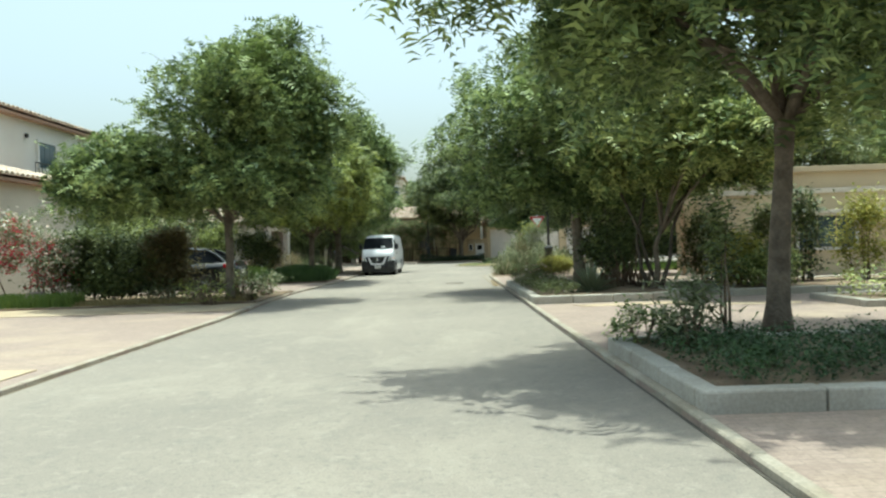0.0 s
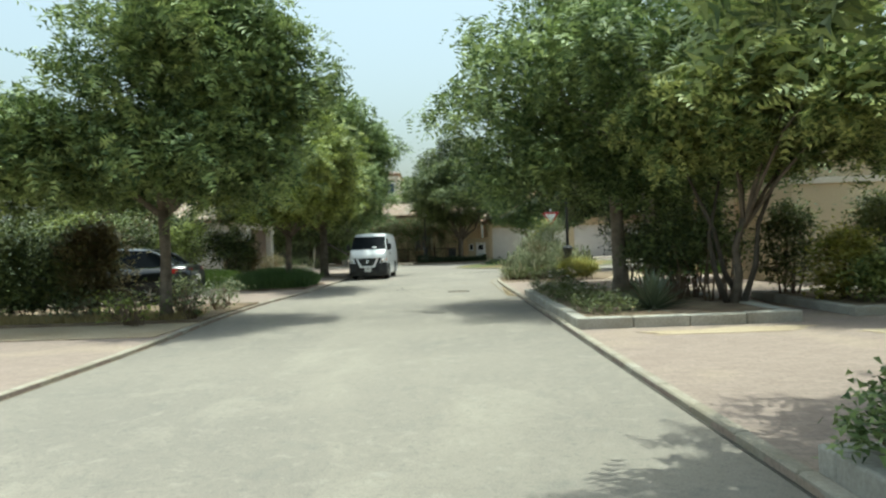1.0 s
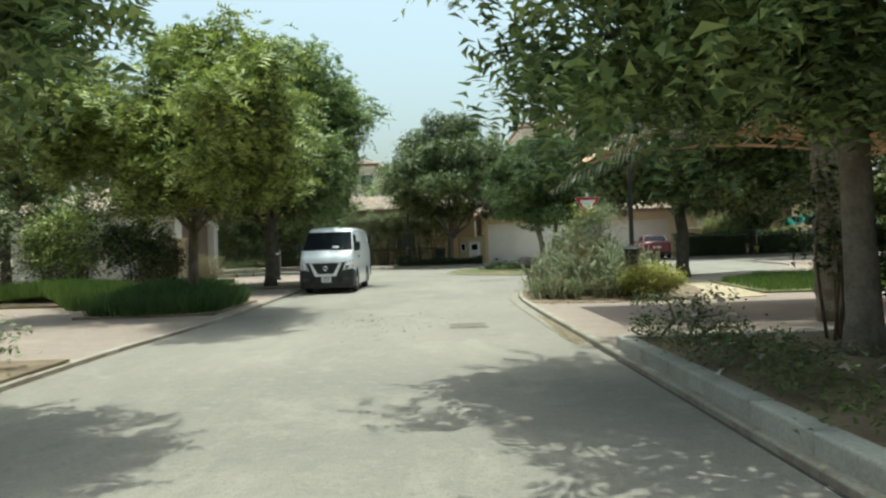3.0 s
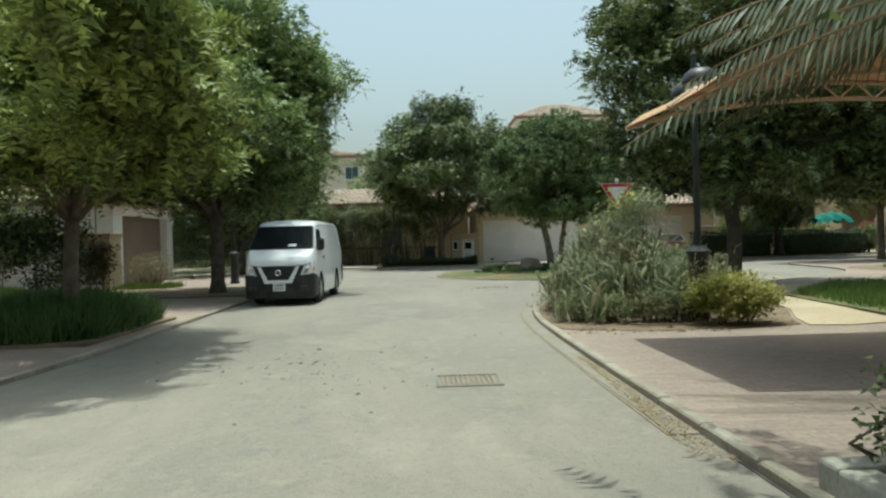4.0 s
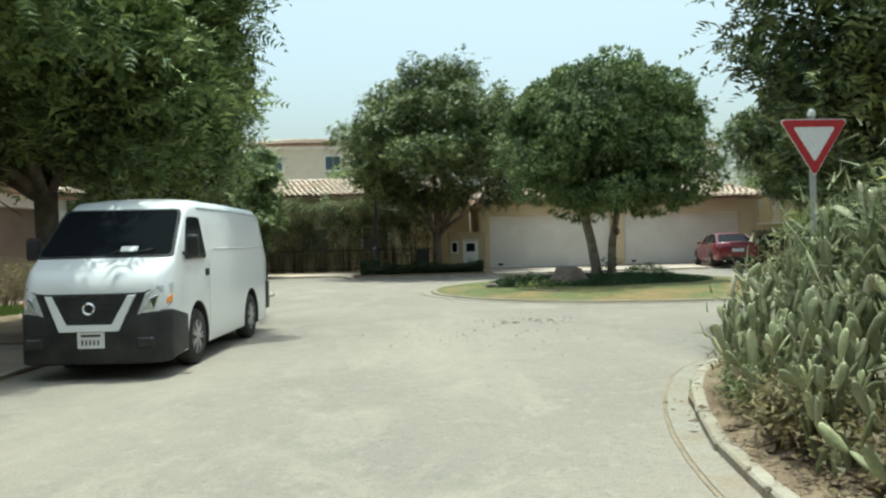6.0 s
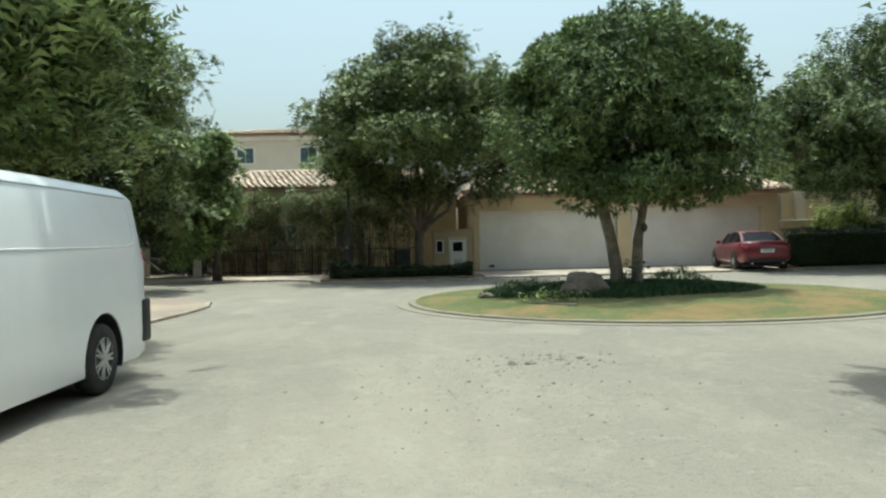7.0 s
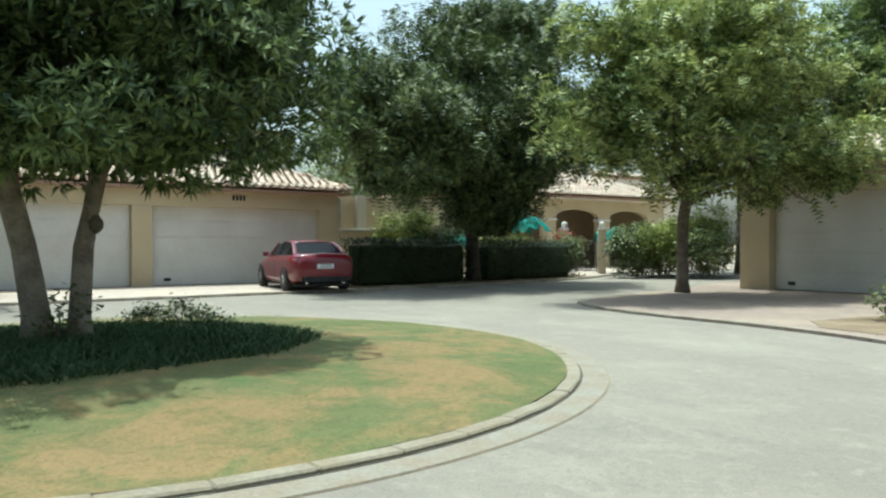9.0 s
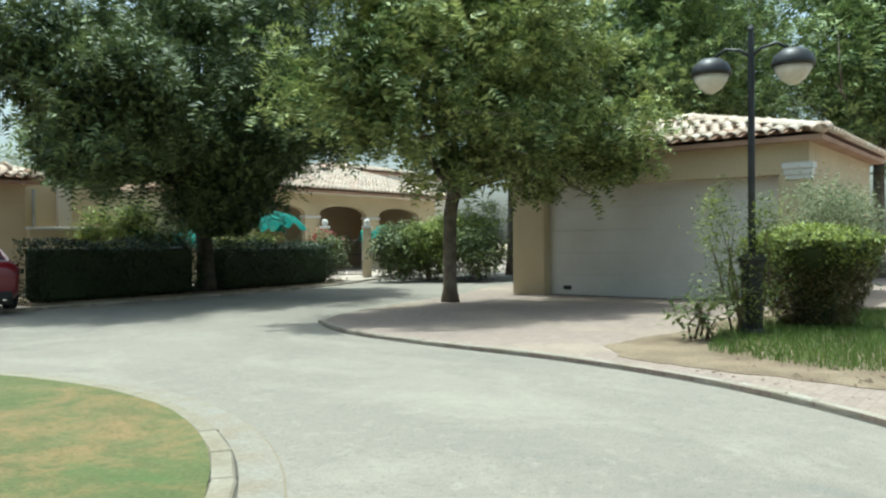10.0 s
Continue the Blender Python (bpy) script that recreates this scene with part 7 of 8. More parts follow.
for k, (x, y, w, h, lf) in enumerate(((-12.5, 36.5, 1.5, 2.8, LEAF_DARK), (-11.0, 41.0, 1.2, 2.6, LEAF_LIME), (-14.5, 33.5, 1.6, 2.4, LEAF_OLIVE), (-13.5, 41, 1.6, 3.0, LEAF_DARK), (-9.9, 46.8, 0.9, 1.4, LEAF_BROWN), (-13.2, 46, 1.5, 2.3, LEAF_DARK), (-12.9, 31.8, 0.9, 2.0, LEAF_OLIVE), (-11.6, 43.6, 1.6, 3.3, LEAF_DARK), (-9.6, 43.6, 1.2, 2.3, LEAF_DARK), (-13.8, 48.6, 1.6, 3.0, LEAF_DARK), (-14.5, 38.5, 1.6, 3.0, LEAF_OLIVE), (-12.3, 34.0, 1.3, 2.8, LEAF_LIME), (-14.2, 35.6, 1.6, 3.2, LEAF_DARK))):
    shrub("shrub", "tall loose garden shrub with yellow-green leaves" if lf is LEAF_LIME else "dense dark garden shrub in shade" if lf is LEAF_DARK else "loose olive garden shrub beside the drive", (x, y, 0.06), [(0, 0, h * 0.55, w * 0.8, w * 0.7, h * 0.42), (w * 0.4, 0, h * 0.8, w * 0.5, w * 0.5, h * 0.3), (-w * 0.4, 0.1, h * 0.7, w * 0.5, w * 0.5, h * 0.3)], lf, 60 + k, 230 if lf is LEAF_DARK else 120, 34, length=0.12, width=0.06, group="garden shrubs")
shrub("hedge", "clipped brown twiggy hedge before the garage", (-9.6, 51.6, 0.06), [(0, 0, 0.62, 0.55, 1.6, 0.55), (0, 1.0, 0.62, 0.5, 0.7, 0.55), (0, -1.0, 0.62, 0.5, 0.7, 0.55)], LEAF_BROWN, 70, 120, 34, stems=26, category="hedge", length=0.06, width=0.03)
shrub("hedge", "low clipped green hedge behind the tree", (-9.0, 57.2, 0.06), [(0, 0, 0.45, 1.2, 0.5, 0.4), (-1.2, 0, 0.45, 1.0, 0.5, 0.4)], LEAF_OLIVE, 71, 80, 40, category="hedge", length=0.06, width=0.03)
for k in range(9):
    x = -8.6 + 1.12 * k
    shrub("shrub", "dry brown bougainvillea behind the railing", (x, 71.5 - 0.17 * (x + 8), 0.06), [(0, 0, 1.6, 0.9, 0.7, 1.4), (0.3, -0.2, 2.9, 0.8, 0.6, 0.8), (-0.4, 0.1, 2.6, 0.7, 0.6, 0.9)], LEAF_GREY if k in (2, 4, 7) else LEAF_OLIVE, 80 + k, 130, 32, stems=22, petals=PETAL_RED, petal_share=0.012, length=0.12, width=0.06, group="bougainvilleas behind the railing")


def box_hedge(label, m, long, deep, high, leaf, seed, dens=1.0):
    """A clipped hedge: a skin of small leaves over a solid core coloured as inner shade."""
    rng = np.random.default_rng(seed)
    ob = thing("hedge", label, "hedge", m)
    n = int(10000 * dens * (long * high * 2 + long * deep) / 20)
    u = rng.uniform(0, 1, (n, 3)) * np.array([long, deep, high])
    f = rng.integers(0, 5, n)
    e = np.abs(rng.normal(0, 0.12, n))
    u[f == 0, 1] = e[f == 0]
    u[f == 1, 2] = high - e[f == 1]
    u[f == 2, 1] = e[f == 2]
    u[f == 3, 0] = e[f == 3] + (rng.uniform(0, 1, (f == 3).sum()) > 0.5) * (long - 2 * e[f == 3])
    bump = np.array([noise.noise(Vector((p[0] * 0.9, p[2] * 1.3, seed))) for p in u]) * 0.26
    u[:, 2] += bump * (u[:, 2] / high)
    u[:, 1] -= bump
    hang("foliage", leaves_of("foliage", blades(rng, u, 0.085, 0.038, 0.1, 1.3), leaf), ob)
    part("core", box(0.2, 0.2, 0.05, long - 0.2, deep - 0.16, high - 0.2, 0.08, 2), LEAF_SHADED, ob)
    return ob


box_hedge("tall dark hedge behind the iron gate", pose(-17.5, 73.8, 0.05, 0, 0, 0), 9.2, 1.2, 3.0, LEAF_SHADED, 93, 0.7)
box_hedge("low dark clipped ground hedge on the verge", pose(-1.9, 64.3, 0.1, 0, 0, 1), 5.0, 1.5, 0.46, LEAF_SHADED, 90, 1.6)
box_hedge("dark clipped hedge in deep tree shade", pose(15.2, 65.3, 0.06, 0, 0, 7), 4.75, 1.0, 1.46, LEAF_SHADED, 91)
box_hedge("dark clipped hedge ending by the gate", pose(20.62, 65.97, 0.06, 0, 0, 8), 5.0, 1.0, 1.42, LEAF_SHADED, 92)
for k, (x, y, h, lf) in enumerate(((19.25, 68.9, 2.5, LEAF_LIME), (20.2, 68.8, 1.9, LEAF_OLIVE), (22.9, 68.0, 1.65, LEAF_LIME), (26.2, 68.3, 1.5, LEAF_OLIVE), (30.6, 68.0, 2.2, LEAF_OLIVE), (29.0, 65.2, 2.2, LEAF_LIME), (31.0, 64.6, 2.7, LEAF_LIME), (28.2, 66.0, 1.7, LEAF_DARK), (29.8, 63.8, 1.8, LEAF_DARK), (30.4, 66.4, 2.0, LEAF_DARK), (32.6, 62.8, 2.4, LEAF_DARK), (32.4, 66.8, 2.4, LEAF_DARK))):
    shrub("shrub", "leafy garden shrub behind the gate", (x, y, 0.05), [(0, 0, h * 0.5, 1.05, 0.9, h * 0.45), (0.5, 0, h * 0.82, 0.6, 0.6, h * 0.25), (-0.5, 0.2, h * 0.7, 0.7, 0.6, h * 0.28)], lf, 100 + k, 170, 36, length=0.14, width=0.06, group="shrubs by the gate")
shrub("bougainvillea", "red-flowering bush beside the gate post", (26.9, 68.9, 0.05), [(0, 0, 1.2, 0.6, 0.6, 0.6)], LEAF_OLIVE, 115, 40, 34, petals=PETAL_RED, petal_share=0.35)

# by the lamp post in the east bed
def cone_bush(label, at, top_r, low_r, high, leaf, seed):
    rng = np.random.default_rng(seed)
    ob = thing("shrub", label, "shrub", pose(*at))
    n = 15000
    z = high * rng.uniform(0, 1, n) ** 0.75
    a = rng.uniform(0, 2 * np.pi, n)
    r = (low_r + (top_r - low_r) * (z / high) ** 0.8) * (1 - np.abs(rng.normal(0, 0.09, n)))
    cap = rng.uniform(0, 1, n) < 0.3
    r[cap] = top_r * np.sqrt(rng.uniform(0, 1, cap.sum()))
    z[cap] = high - 0.28 * (r[cap] / top_r) ** 3 - np.abs(rng.normal(0, 0.05, cap.sum()))
    z[~cap] = np.minimum(z[~cap], high - 0.22)
    r *= 1 + 0.10 * np.sin(3 * a + 1) + 0.05 * np.sin(7 * a)
    p = np.stack([r * np.cos(a), r * np.sin(a), z], 1)
    top = p[:, 2] > high * 0.6 + rng.normal(0, 0.08, n)
    hang("foliage", leaves_of("foliage", blades(rng, p[top], 0.07, 0.035, 0.0, 1.3), leaf), ob)
    hang("twig_core", leaves_of("twig_core", blades(rng, p[~top], 0.08, 0.03, 0.2, 1.3), LEAF_BROWN), ob)
    # solid filler, coloured dark for the shade between the leaves
    part("inner_growth", lathe([(0.02, 0.0), (low_r * 0.72, 0.1), (low_r * 0.82, high * 0.3), (top_r * 0.82, high * 0.76), (top_r * 0.6, high * 0.90), (0.02, high * 0.94)], 18), LEAF_SHADED, ob)
    st = []
    for k in range(18):
        t = rng.uniform(0, 2 * math.pi)
        st.append(tube([(0.15 * math.cos(t), 0.15 * math.sin(t), 0), (low_r * math.cos(t), low_r * math.sin(t), high * 0.5), (top_r * 0.8 * math.cos(t), top_r * 0.8 * math.sin(t), high * 0.9)], [0.022, 0.015, 0.008], 5))
    part("woody_base", join(*st), TWIG, ob)
    return ob


cone_bush("clipped round-topped bush widening upwards", (20.05, 50.35, 0.06), 0.95, 0.42, 1.55, LEAF_LIME, 120)
shrub("shrub", "tall thin leafy shrub round the lamp post", (18.6, 50.75, 0.08), [(0, 0, 0.8, 0.28, 0.28, 0.8), (-0.3, 0.4, 1.5, 0.25, 0.25, 0.6), (-0.2, 0.25, 0.8, 0.25, 0.25, 0.5), (0.05, -0.1, 1.5, 0.22, 0.22, 0.4)], LEAF_LIME, 121, 150, 34, stems=14, length=0.07, width=0.024, radius=0.2)
shrub("hedge", "loose grey-brown flowering hedge", (22.6, 50.6, 0.08), [(0, 0, 1.3, 1.8, 0.7, 1.0), (-1.0, 0, 1.8, 1.0, 0.7, 0.5), (1.2, 0, 1.8, 1.0, 0.7, 0.5)], LEAF_GREY, 122, 330, 36, stems=20, category="hedge", length=0.07, width=0.03)
shrub("shrub", "low leafy sprig in sandy soil", (17.6, 51.2, 0.08), [(0, 0, 0.35, 0.3, 0.3, 0.3)], LEAF_OLIVE, 123, 14, 22)
grass_patch("grass", "tufts of green grass on the sandy bed", [(16.0, 49.2), (16.6, 50.7), (18.6, 51.3), (23.5, 50.9), (23.5, 46.5), (17.2, 47.2)], 0.06, 24000, GRASS, 130, 0.10, 0.010, lean=0.8)

# planters on the east side
def leafy_cover(name, label, x0, y0, x1, y1, z, h, leaf, seed, clumps, per=26, length=0.10, width=0.055, **kw):
    lobes = []
    rng = np.random.default_rng(seed)
    nx, ny = max(1, int((x1 - x0) / 0.9)), max(1, int((y1 - y0) / 0.9))
    for i in range(nx):
        for j in range(ny):
            lobes.append(((i + 0.5) * (x1 - x0) / nx - (x1 - x0) / 2, (j + 0.5) * (y1 - y0) / ny - (y1 - y0) / 2, h * rng.uniform(0.4, 0.75), 0.6, 0.6, h * rng.uniform(0.35, 0.6)))
    return shrub(name, label, ((x0 + x1) / 2, (y0 + y1) / 2, z), lobes, leaf, seed, clumps, per, stems=0, length=length, width=width, **kw)


leafy_cover("ground_cover", "low glossy shrubs filling the raised planter", 2.42, 9.5, 7.3, 12.3, 0.17, 0.20, LEAF_COVER, 140, 760, 48, 0.045, 0.026, category="ground cover", radius=0.15)
shrub("shrub", "round leafy shrub at the planter corner", (2.4, 12.25, 0.17), [(0, 0, 0.24, 0.40, 0.34, 0.22)], LEAF_MID, 141, 40, 34, length=0.06, width=0.034, radius=0.12)
shrub("shrub", "dark upright shrub in the planter", (3.3, 12.25, 0.17), [(0, 0, 1.0, 0.15, 0.15, 0.3), (0, 0, 1.4, 0.12, 0.12, 0.22)], LEAF_DARK, 142, 30, 34, stems=3, length=0.08, width=0.035, radius=0.13)
shrub("shrub", "small grey-green tuft standing in the planter", (2.75, 11.75, 0.17), [(0, 0, 0.5, 0.2, 0.2, 0.22), (0.05, 0, 0.35, 0.16, 0.16, 0.2)], LEAF_GREY, 143, 26, 26, length=0.16, width=0.03)
leafy_cover("ground_cover", "low weedy border along the raised planter", 2.25, 20.4, 3.0, 27.1, 0.17, 0.3, LEAF_OLIVE, 144, 190, 30, 0.07, 0.024, category="ground cover", radius=0.18, petals=PETAL_PALE, petal_share=0.01)
for k, (x, y, h) in enumerate(((4.4, 22.9, 1.5), (5.0, 23.6, 1.8), (4.9, 24.8, 1.7), (4.8, 26.2, 1.4), (4.3, 26.7, 1.9), (5.05, 22.5, 1.6), (5.1, 25.6, 2.0), (4.2, 24.0, 1.2))):
    shrub("shrub", "open dark shrub with bare crooked stems", (x, y, 0.16), [(0, 0, h * 0.75, 0.55, 0.5, h * 0.35), (0.3, 0.2, h * 0.6, 0.4, 0.4, 0.3)], LEAF_DARK, 150 + k, 70, 30, stems=10, length=0.11, width=0.045, group="shrubs in the planter")

shrub("shrub", "leafy shrub with small white flowers at the planter end", (2.5, 27.15, 0.17), [(0, 0, 0.3, 0.42, 0.34, 0.32), (0.6, 0, 0.3, 0.4, 0.3, 0.3)], LEAF_DARK, 158, 46, 34, length=0.06, width=0.03, radius=0.12, petals=PETAL_PALE, petal_share=0.015)


def agave(label, at, n, length, seed, leaf):
    rng = np.random.default_rng(seed)
    ob = thing("agave", label, "agave", pose(*at))
    for k in range(n):
        a, e = 2.4 * k + rng.normal(0, 0.1), rng.uniform(0.15, 1.35)
        d = Vector((math.cos(a) * math.cos(e), math.sin(a) * math.cos(e), math.sin(e)))
        s = Vector((-math.sin(a), math.cos(a), 0))
        up = s.cross(d) * -1
        L_ = length * rng.uniform(0.8, 1.1)
        v = []
        for u, w in ((0, 0.022), (0.35, 0.029), (0.75, 0.018), (1.0, 0.002)):
            c = d * (L_ * u) + Vector((0, 0, -0.12 * u * u * L_ * (1.4 - e)))
            v += [tuple(c - s * w + up * 0.3 * w), tuple(c - up * 0.25 * w), tuple(c + s * w + up * 0.3 * w)]
        f = []
        for i in range(3):
            f += [(3 * i, 3 * i + 1, 3 * i + 4, 3 * i + 3), (3 * i + 1, 3 * i + 2, 3 * i + 5, 3 * i + 4), (3 * i + 2, 3 * i, 3 * i + 3, 3 * i + 5)]
        part("leaf", (v, f), leaf, ob)
    return ob


agave("spiky grey-green agave in the raised planter", (3.5, 21.35, 0.16), 120, 0.76, 160, LEAF_AGAVE)
leafy_cover("ground_cover", "bright green ground cover in a raised planter", 7.6, 17.1, 12.2, 18.8, 0.14, 0.5, LEAF_FRESH, 161, 120, 24, category="ground cover")
for k, (x, y, h, lf) in enumerate(((8.2, 23.0, 1.9, LEAF_OLIVE), (9.2, 23.2, 2.3, LEAF_DARK), (10.6, 23.0, 2.2, LEAF_YELLOW), (11.8, 22.6, 2.0, LEAF_GREY), (7.2, 22.4, 1.2, LEAF_YELLOW), (6.9, 23.9, 1.8, LEAF_OLIVE), (7.6, 21.4, 0.8, LEAF_FRESH))):
    shrub("shrub", "tall garden shrub before the house wall", (x, y, 0.16), [(0, 0, h * 0.5, 0.55, 0.5, h * 0.45), (0.1, 0, h * 0.8, 0.4, 0.4, h * 0.2)], lf, 165 + k, 90, 40, length=0.12, width=0.05, group="shrubs before the wall")

grass_patch("leaf_litter", "brown leaf litter drifted against the kerb", [(1.64, 28.3), (1.86, 28.0), (1.85, 32.2), (1.78, 32.4)], 0.010, 1500, LEAF_DRY, 168, 0.010, 0.013, category="leaf litter", lean=5.0)

# west beds
grass_patch("grass", "bright tuft of grass at the drive edge", [(-12.4, 23.6), (-9.6, 23.5), (-9.6, 24.4), (-12.4, 24.6)], 0.10, 5000, GRASS, 170, 0.3, 0.02)
grass_patch("grass", "dull trampled grass under the tree", [(-9.6, 23.5), (-5.0, 23.4), (-5.0, 24.6), (-9.6, 24.6)], 0.10, 3500, GRASS_DRY, 171, 0.12, 0.02)
grass_patch("ground_cover", "mounded dark green grassy cover round the tree", [(-7.4, 34.6), (-6.4, 34.35), (-5.3, 34.45), (-4.75, 34.9), (-4.65, 36.5), (-4.8, 38.0), (-6.0, 38.3), (-7.4, 38.2)], 0.09, 15000, LEAF_TURF, 172, 0.36, 0.022, category="ground cover", mound=0.26, lean=0.9)
grass_patch("grass", "long green grass mound beside the drive", [(-12.6, 38.8), (-10.3, 38.7), (-9.0, 36.9), (-8.2, 36.0), (-7.9, 37.2), (-8.3, 39.8), (-9.2, 42.0), (-12.6, 42.0)], 0.10, 16000, GRASS, 173, 0.36, 0.024, mound=0.24)
grass_patch("grass", "thin green grass on the shaded bed", [(-11.5, 48.9), (-8.2, 48.7), (-8.2, 51.0), (-11.5, 51.0)], 0.06, 4000, GRASS, 174, 0.16, 0.02)

# island planting
grass_patch("grass", "short half-dry turf on the round island", arc(IX, IY, 5.05, 5.05, 0, 350, 40), 0.07, 9000, LAWN, 180, 0.007, 0.010, mound=0.18, lean=6.0)
cover_edge = [(5.35 + (3.05 + 0.28 * noise.noise(Vector((3 * math.cos(a), 3 * math.sin(a), 7)))) * math.cos(a), 54.25 + (2.15 + 0.3 * noise.noise(Vector((3 * math.cos(a), 3 * math.sin(a), 4)))) * math.sin(a)) for a in (2 * math.pi * k / 60 for k in range(60))]
grass_patch("ground_cover", "dark trailing ground cover under the island tree", cover_edge, 0.13, 30000, LEAF_COVER, 182, 0.10, 0.024, category="ground cover", mound=0.17, lean=1.6)
shrub("shrub", "dark low mounded shrub on the island", (6.95, 55.0, 0.18), [(0, 0, 0.18, 0.7, 0.5, 0.22)], LEAF_DARK, 183, 60, 50, length=0.07, width=0.03, radius=0.12)
shrub("shrub", "dark spreading shrub on the island", (3.4, 54.4, 0.18), [(0, 0, 0.12, 0.8, 0.6, 0.14)], LEAF_DARK, 184, 60, 50, length=0.07, width=0.03, radius=0.12)
shrub("shrub", "pale green leafy weeds on the island lawn", (3.3, 51.9, 0.15), [(0, 0, 0.06, 1.0, 0.35, 0.10)], LEAF_FRESH, 185, 60, 24, length=0.07, width=0.035, stems=0, radius=0.15)
shrub("shrub", "suckers sprouting at the tree foot", (5.45, 53.8, 0.2), [(0, 0, 0.3, 0.25, 0.2, 0.3)], LEAF_OLIVE, 186, 12, 20, length=0.10, width=0.04)


def boulder(label, at, r, seed):
    bm = bmesh.new()
    bmesh.ops.create_icosphere(bm, subdivisions=4, radius=1.0)
    for v in bm.verts:
        n = v.co.normalized()
        v.co = n * (1 + 0.22 * noise.noise(n * 1.6 + Vector((seed, 0, 0))) + 0.07 * noise.noise(n * 5 + Vector((seed, 3, 0))))
        v.co = Vector((v.co.x * r[0], v.co.y * r[1], max(v.co.z, -0.4) * r[2]))
    me = bpy.data.meshes.new("boulder")
    bm.to_mesh(me)
    bm.free()
    me.materials.append(ROCK)
    me.polygons.foreach_set("use_smooth", [True] * len(me.polygons))
    ob = new("boulder", me)
    ob.matrix_world = pose(*at)
    return tagged(ob, label, "rock")


edge_bits = thing("edging", "thin half-buried concrete edging round the island planting", "edging")
for a0, a1 in ((212, 234), (318, 338)):
    run = [Vector((5.3 + 2.75 * math.cos(radians(a0 + (a1 - a0) * k / 10)), 53.4 + 2.6 * math.sin(radians(a0 + (a1 - a0) * k / 10)), 0)) for k in range(11)]
    part("edging_strip", strip(run, 0.025, -0.025, 0.08, 0.168), KERB_PALE, edge_bits)
boulder("weathered brown boulder on the grass island", (4.25, 53.0, 0.30), (0.46, 0.34, 0.40), 2)
boulder("pale rounded boulder beside the grass", (-10.9, 24.2, 0.2), (0.42, 0.3, 0.3), 5)
boulder("small flat stone on the lawn", (2.3, 53.6, 0.18), (0.16, 0.12, 0.07), 7)


# ---- prickly pear thicket ----
def pad_mesh(name, material, seed):
    bm = bmesh.new()
    bmesh.ops.create_uvsphere(bm, u_segments=7, v_segments=5, radius=1.0)
    for v in bm.verts:
        z = v.co.z
        v.co = Vector((v.co.x * 0.046 * (1 + 0.3 * z), v.co.y * 0.013, (z + 1) * 0.145))
        v.co += Vector((0.008 * noise.noise(v.co * 9 + Vector((seed, 0, 0))), 0.006 * noise.noise(v.co * 7 + Vector((0, seed, 0))), 0))
    me = bpy.data.meshes.new(name)
    bm.to_mesh(me)
    bm.free()
    me.materials.append(material)
    me.polygons.foreach_set("use_smooth", [True] * len(me.polygons))
    return me


PADS = [pad_mesh("pad", CACTUS, 1), pad_mesh("pad", CACTUS, 5), pad_mesh("pad", CACTUS_DRY, 9)]


def prickly_pear(label, at, stems, levels, seed, size=1.0):
    rng = np.random.default_rng(seed)
    ob = thing("prickly_pear", label, "cactus", pose(*at), "prickly pears")
    def grow(base, turn, tilt, level, s):
        me = PADS[2] if rng.uniform() < 0.09 else PADS[int(rng.integers(0, 2))]
        m = Matrix.Translation(base) @ pose(0, 0, 0, 0, 0, turn) @ pose(0, 0, 0, tilt[0], tilt[1], 0) @ Matrix.Diagonal((s * rng.uniform(0.85, 1.15), s, s * rng.uniform(0.9, 1.2), 1))
        hang("pad", me, ob, m=m)
        if level > 0:
            for _ in range((1 if rng.uniform() < 0.62 else 2) if level < levels else 2):
                u = rng.uniform(-0.045, 0.045)
                tip = m @ Vector((u * 0.85, 0, 0.27))
                grow(tip, turn + rng.normal(0, 60), (tilt[0] * 0.6 + rng.normal(0, 17), tilt[1] * 0.6 + u * 260 + rng.normal(0, 17)), level - 1, s * rng.uniform(0.86, 1.0))
    for _ in range(stems):
        a, r = rng.uniform(0, 2 * math.pi), rng.uniform(0, 0.35)
        grow(Vector((r * math.cos(a), r * math.sin(a), -0.02)), rng.uniform(0, 360), (rng.normal(0, 16), rng.normal(0, 16)), levels, size * rng.uniform(0.9, 1.15))
    return ob


rows_of = [(2.5, 37.3, 3, 0.85), (2.7, 38.4, 3, 0.9), (3.1, 39.6, 3, 0.95), (3.25, 40.2, 2, 0.9)]
rngc = np.random.default_rng(77)
for gx in range(7):
    for gy in range(9):
        x, y = 2.45 + 0.45 * gx + rngc.uniform(-0.18, 0.18), 35.3 + 0.5 * gy + rngc.uniform(-0.22, 0.22)
        edge = np.interp(y, (35.5, 37.6, 39.3, 40.8), (1.95, 2.1, 2.5, 3.2)) + 0.3
        if x < edge or y < 35.6 and 3.2 < x:
            continue
        tall = 2 + int(0.8 + 3.8 * math.exp(-((x - 3.7) / 1.0) ** 2 - ((y - 38.0) / 1.7) ** 2))
        rows_of.append((x, y, tall, rngc.uniform(0.8, 1.25)))
for k, (x, y, lv, s) in enumerate(rows_of):
    prickly_pear("grey-green prickly pear cactus in a dense thicket", (x, y, 0.062), 4 if lv > 2 else 3, lv, 200 + k, s * 0.74)
rngb = np.random.default_rng(91)
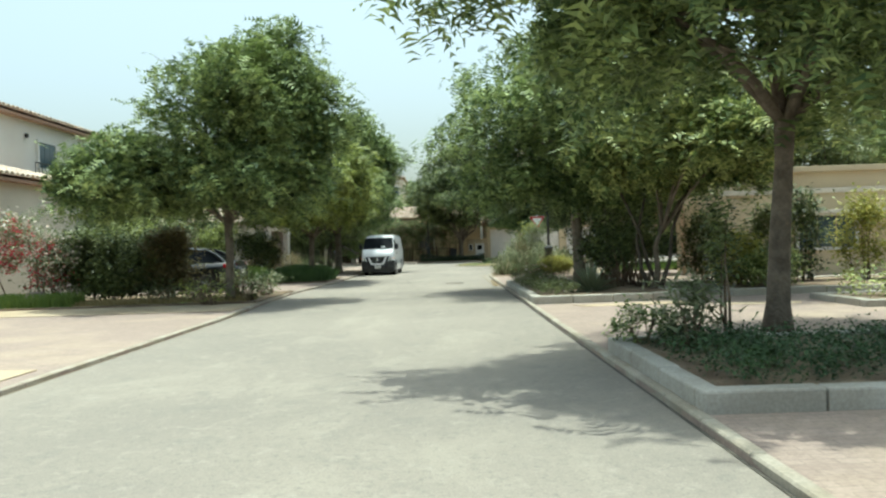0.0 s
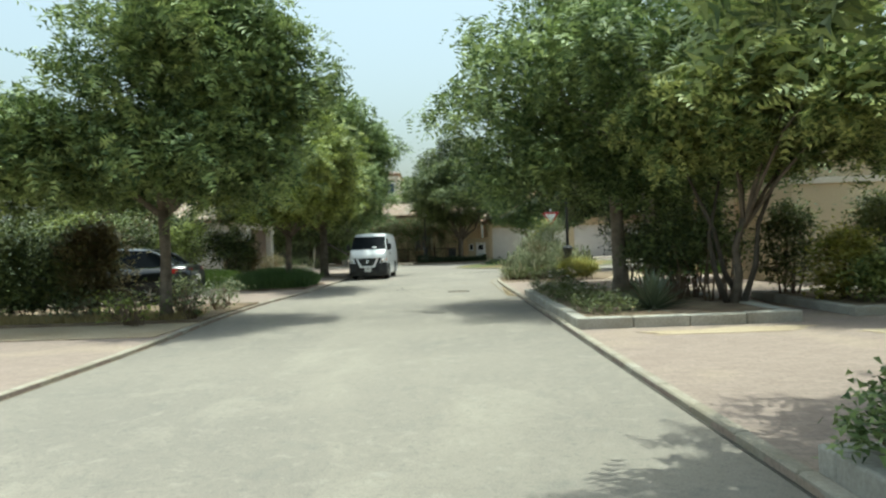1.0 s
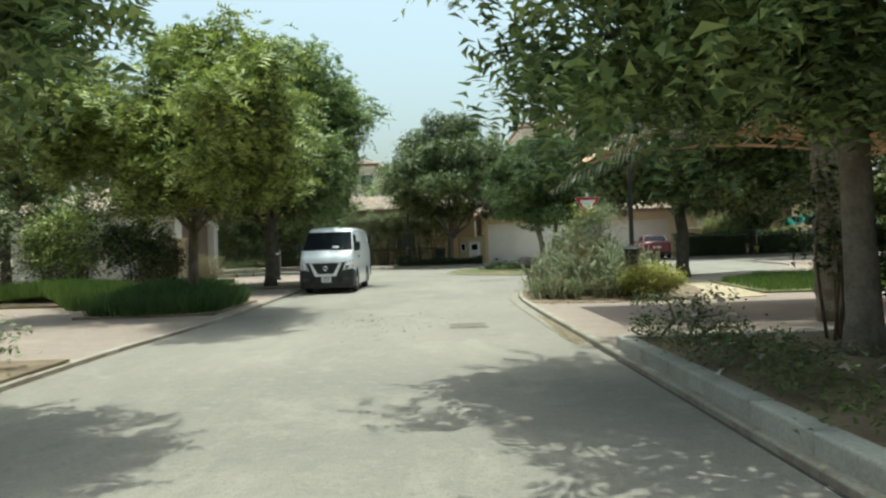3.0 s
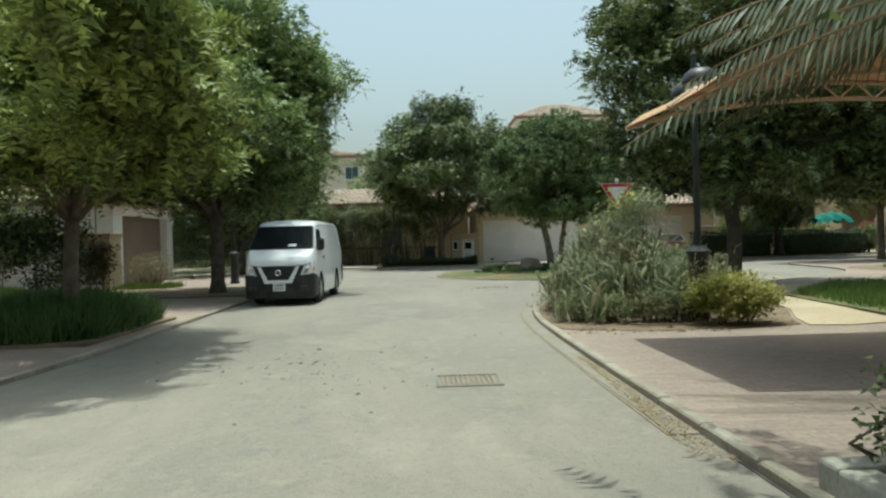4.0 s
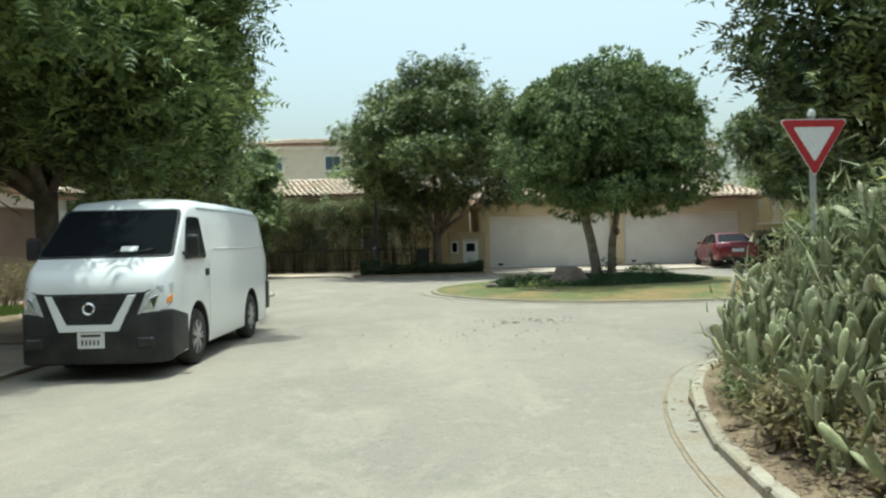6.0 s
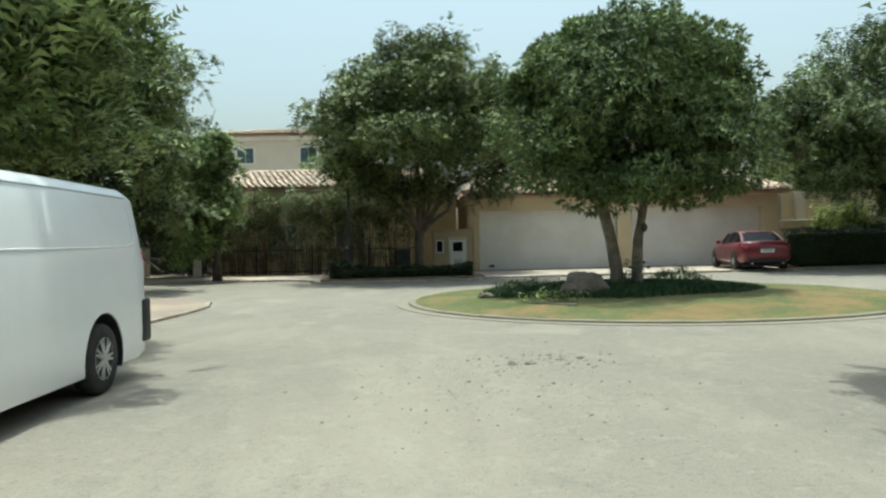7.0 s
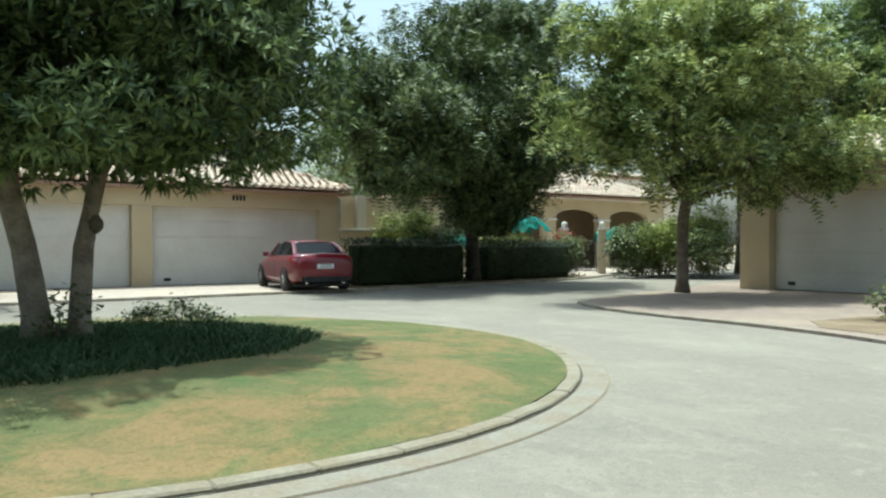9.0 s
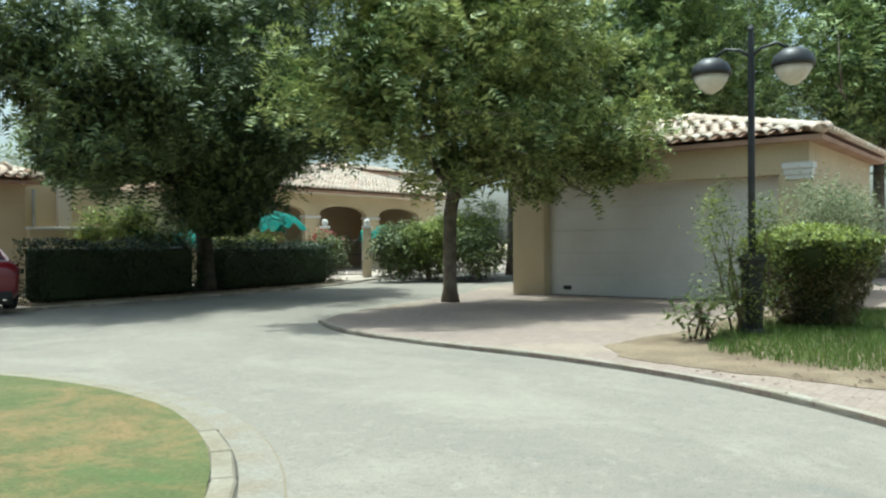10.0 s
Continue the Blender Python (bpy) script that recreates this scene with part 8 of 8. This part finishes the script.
for k in range(22):
    y = 35.5 + 0.22 * k + rngb.uniform(-0.2, 0.2)
    x = float(np.interp(y, (35.5, 37.6, 39.3, 40.8), (2.35, 2.45, 2.9, 3.7))) + rngb.uniform(0, 2.2)
    h = 0.55 + 1.0 * math.exp(-((x - 3.8) / 1.0) ** 2 - ((y - 38.0) / 1.8) ** 2) + rngb.uniform(0, 0.3)
    shrub("shrub", "wiry grey-green bush growing through the cactus" if k % 4 else "dry brown bush among the cactus", (x, y, 0.06), [(0, 0, h * 0.62, 0.32, 0.32, h * 0.45)], LEAF_GREY if k % 4 else LEAF_BROWN, 240 + k, 20, 30, stems=10, length=0.19, width=0.015, droop=-0.9, group="bushes among the cactus")
shrub("shrub", "tall spiky shrub with yellow-green shoots", (3.9, 38.0, 0.09), [(0, 0, 1.5, 0.5, 0.5, 0.5), (0.3, 0, 1.9, 0.4, 0.4, 0.25)], LEAF_GREY, 221, 60, 34, length=0.24, width=0.014)
shrub("shrub", "bright yellow-green leafy shoots", (3.9, 37.9, 0.09), [(0, 0, 1.95, 0.25, 0.2, 0.18), (-0.45, 0, 1.75, 0.15, 0.15, 0.15)], LEAF_YELLOW, 222, 8, 14, length=0.16, width=0.06, stems=4)
shrub("shrub", "rounded yellow-leaved bush at the bed edge", (4.5, 34.62, 0.08), [(-0.1, 0, 0.36, 0.5, 0.4, 0.36), (0.3, 0.15, 0.35, 0.45, 0.4, 0.34)], LEAF_YELLOW, 223, 200, 44, length=0.055, width=0.028, radius=0.16)
shrub("shrub", "low grey-green twiggy bush below the cactus", (4.05, 35.0, 0.08), [(0, 0, 0.32, 0.5, 0.4, 0.3), (-0.4, 0.1, 0.28, 0.35, 0.3, 0.25)], LEAF_OLIVE, 224, 50, 36, length=0.06, width=0.03)
for k, (x, y) in enumerate(((2.45, 35.7), (2.5, 37.6), (2.75, 38.5), (3.0, 39.3), (3.0, 35.3), (3.5, 35.2))):
    shrub("shrub", "dry brown-green tuft at the foot of the cactus", (x, y, 0.075), [(0, 0, 0.2, 0.32, 0.36, 0.2)], LEAF_BROWN if k % 2 else LEAF_OLIVE, 260 + k, 40, 40, stems=10, length=0.11, width=0.014, radius=0.16, group="tufts under the cactus")
shrub("shrub", "low twiggy bush at the kerb corner", (2.55, 36.6, 0.08), [(0, 0, 0.22, 0.3, 0.5, 0.2)], LEAF_BROWN, 225, 30, 30, length=0.06, width=0.025)
hose = [(3.0, 34.6, 0.11), (3.4, 34.42, 0.115), (3.8, 34.4, 0.11), (4.1, 34.55, 0.115), (4.1, 34.8, 0.11)]
solid("irrigation_hose", tube([tuple(p) for p in smooth_line(hose, 0.08)], 0.012, 6), TWIG, "brown drip-irrigation hose lying on the soil", "hose")
grass_patch("grass", "green lawn blades beside the footpath", [(7.3, 35.3), (12, 34.8), (15.8, 37.2), (15.8, 42.8), (10.1, 42.2), (7.8, 39.4)], 0.09, 14000, GRASS, 230, 0.14, 0.02)
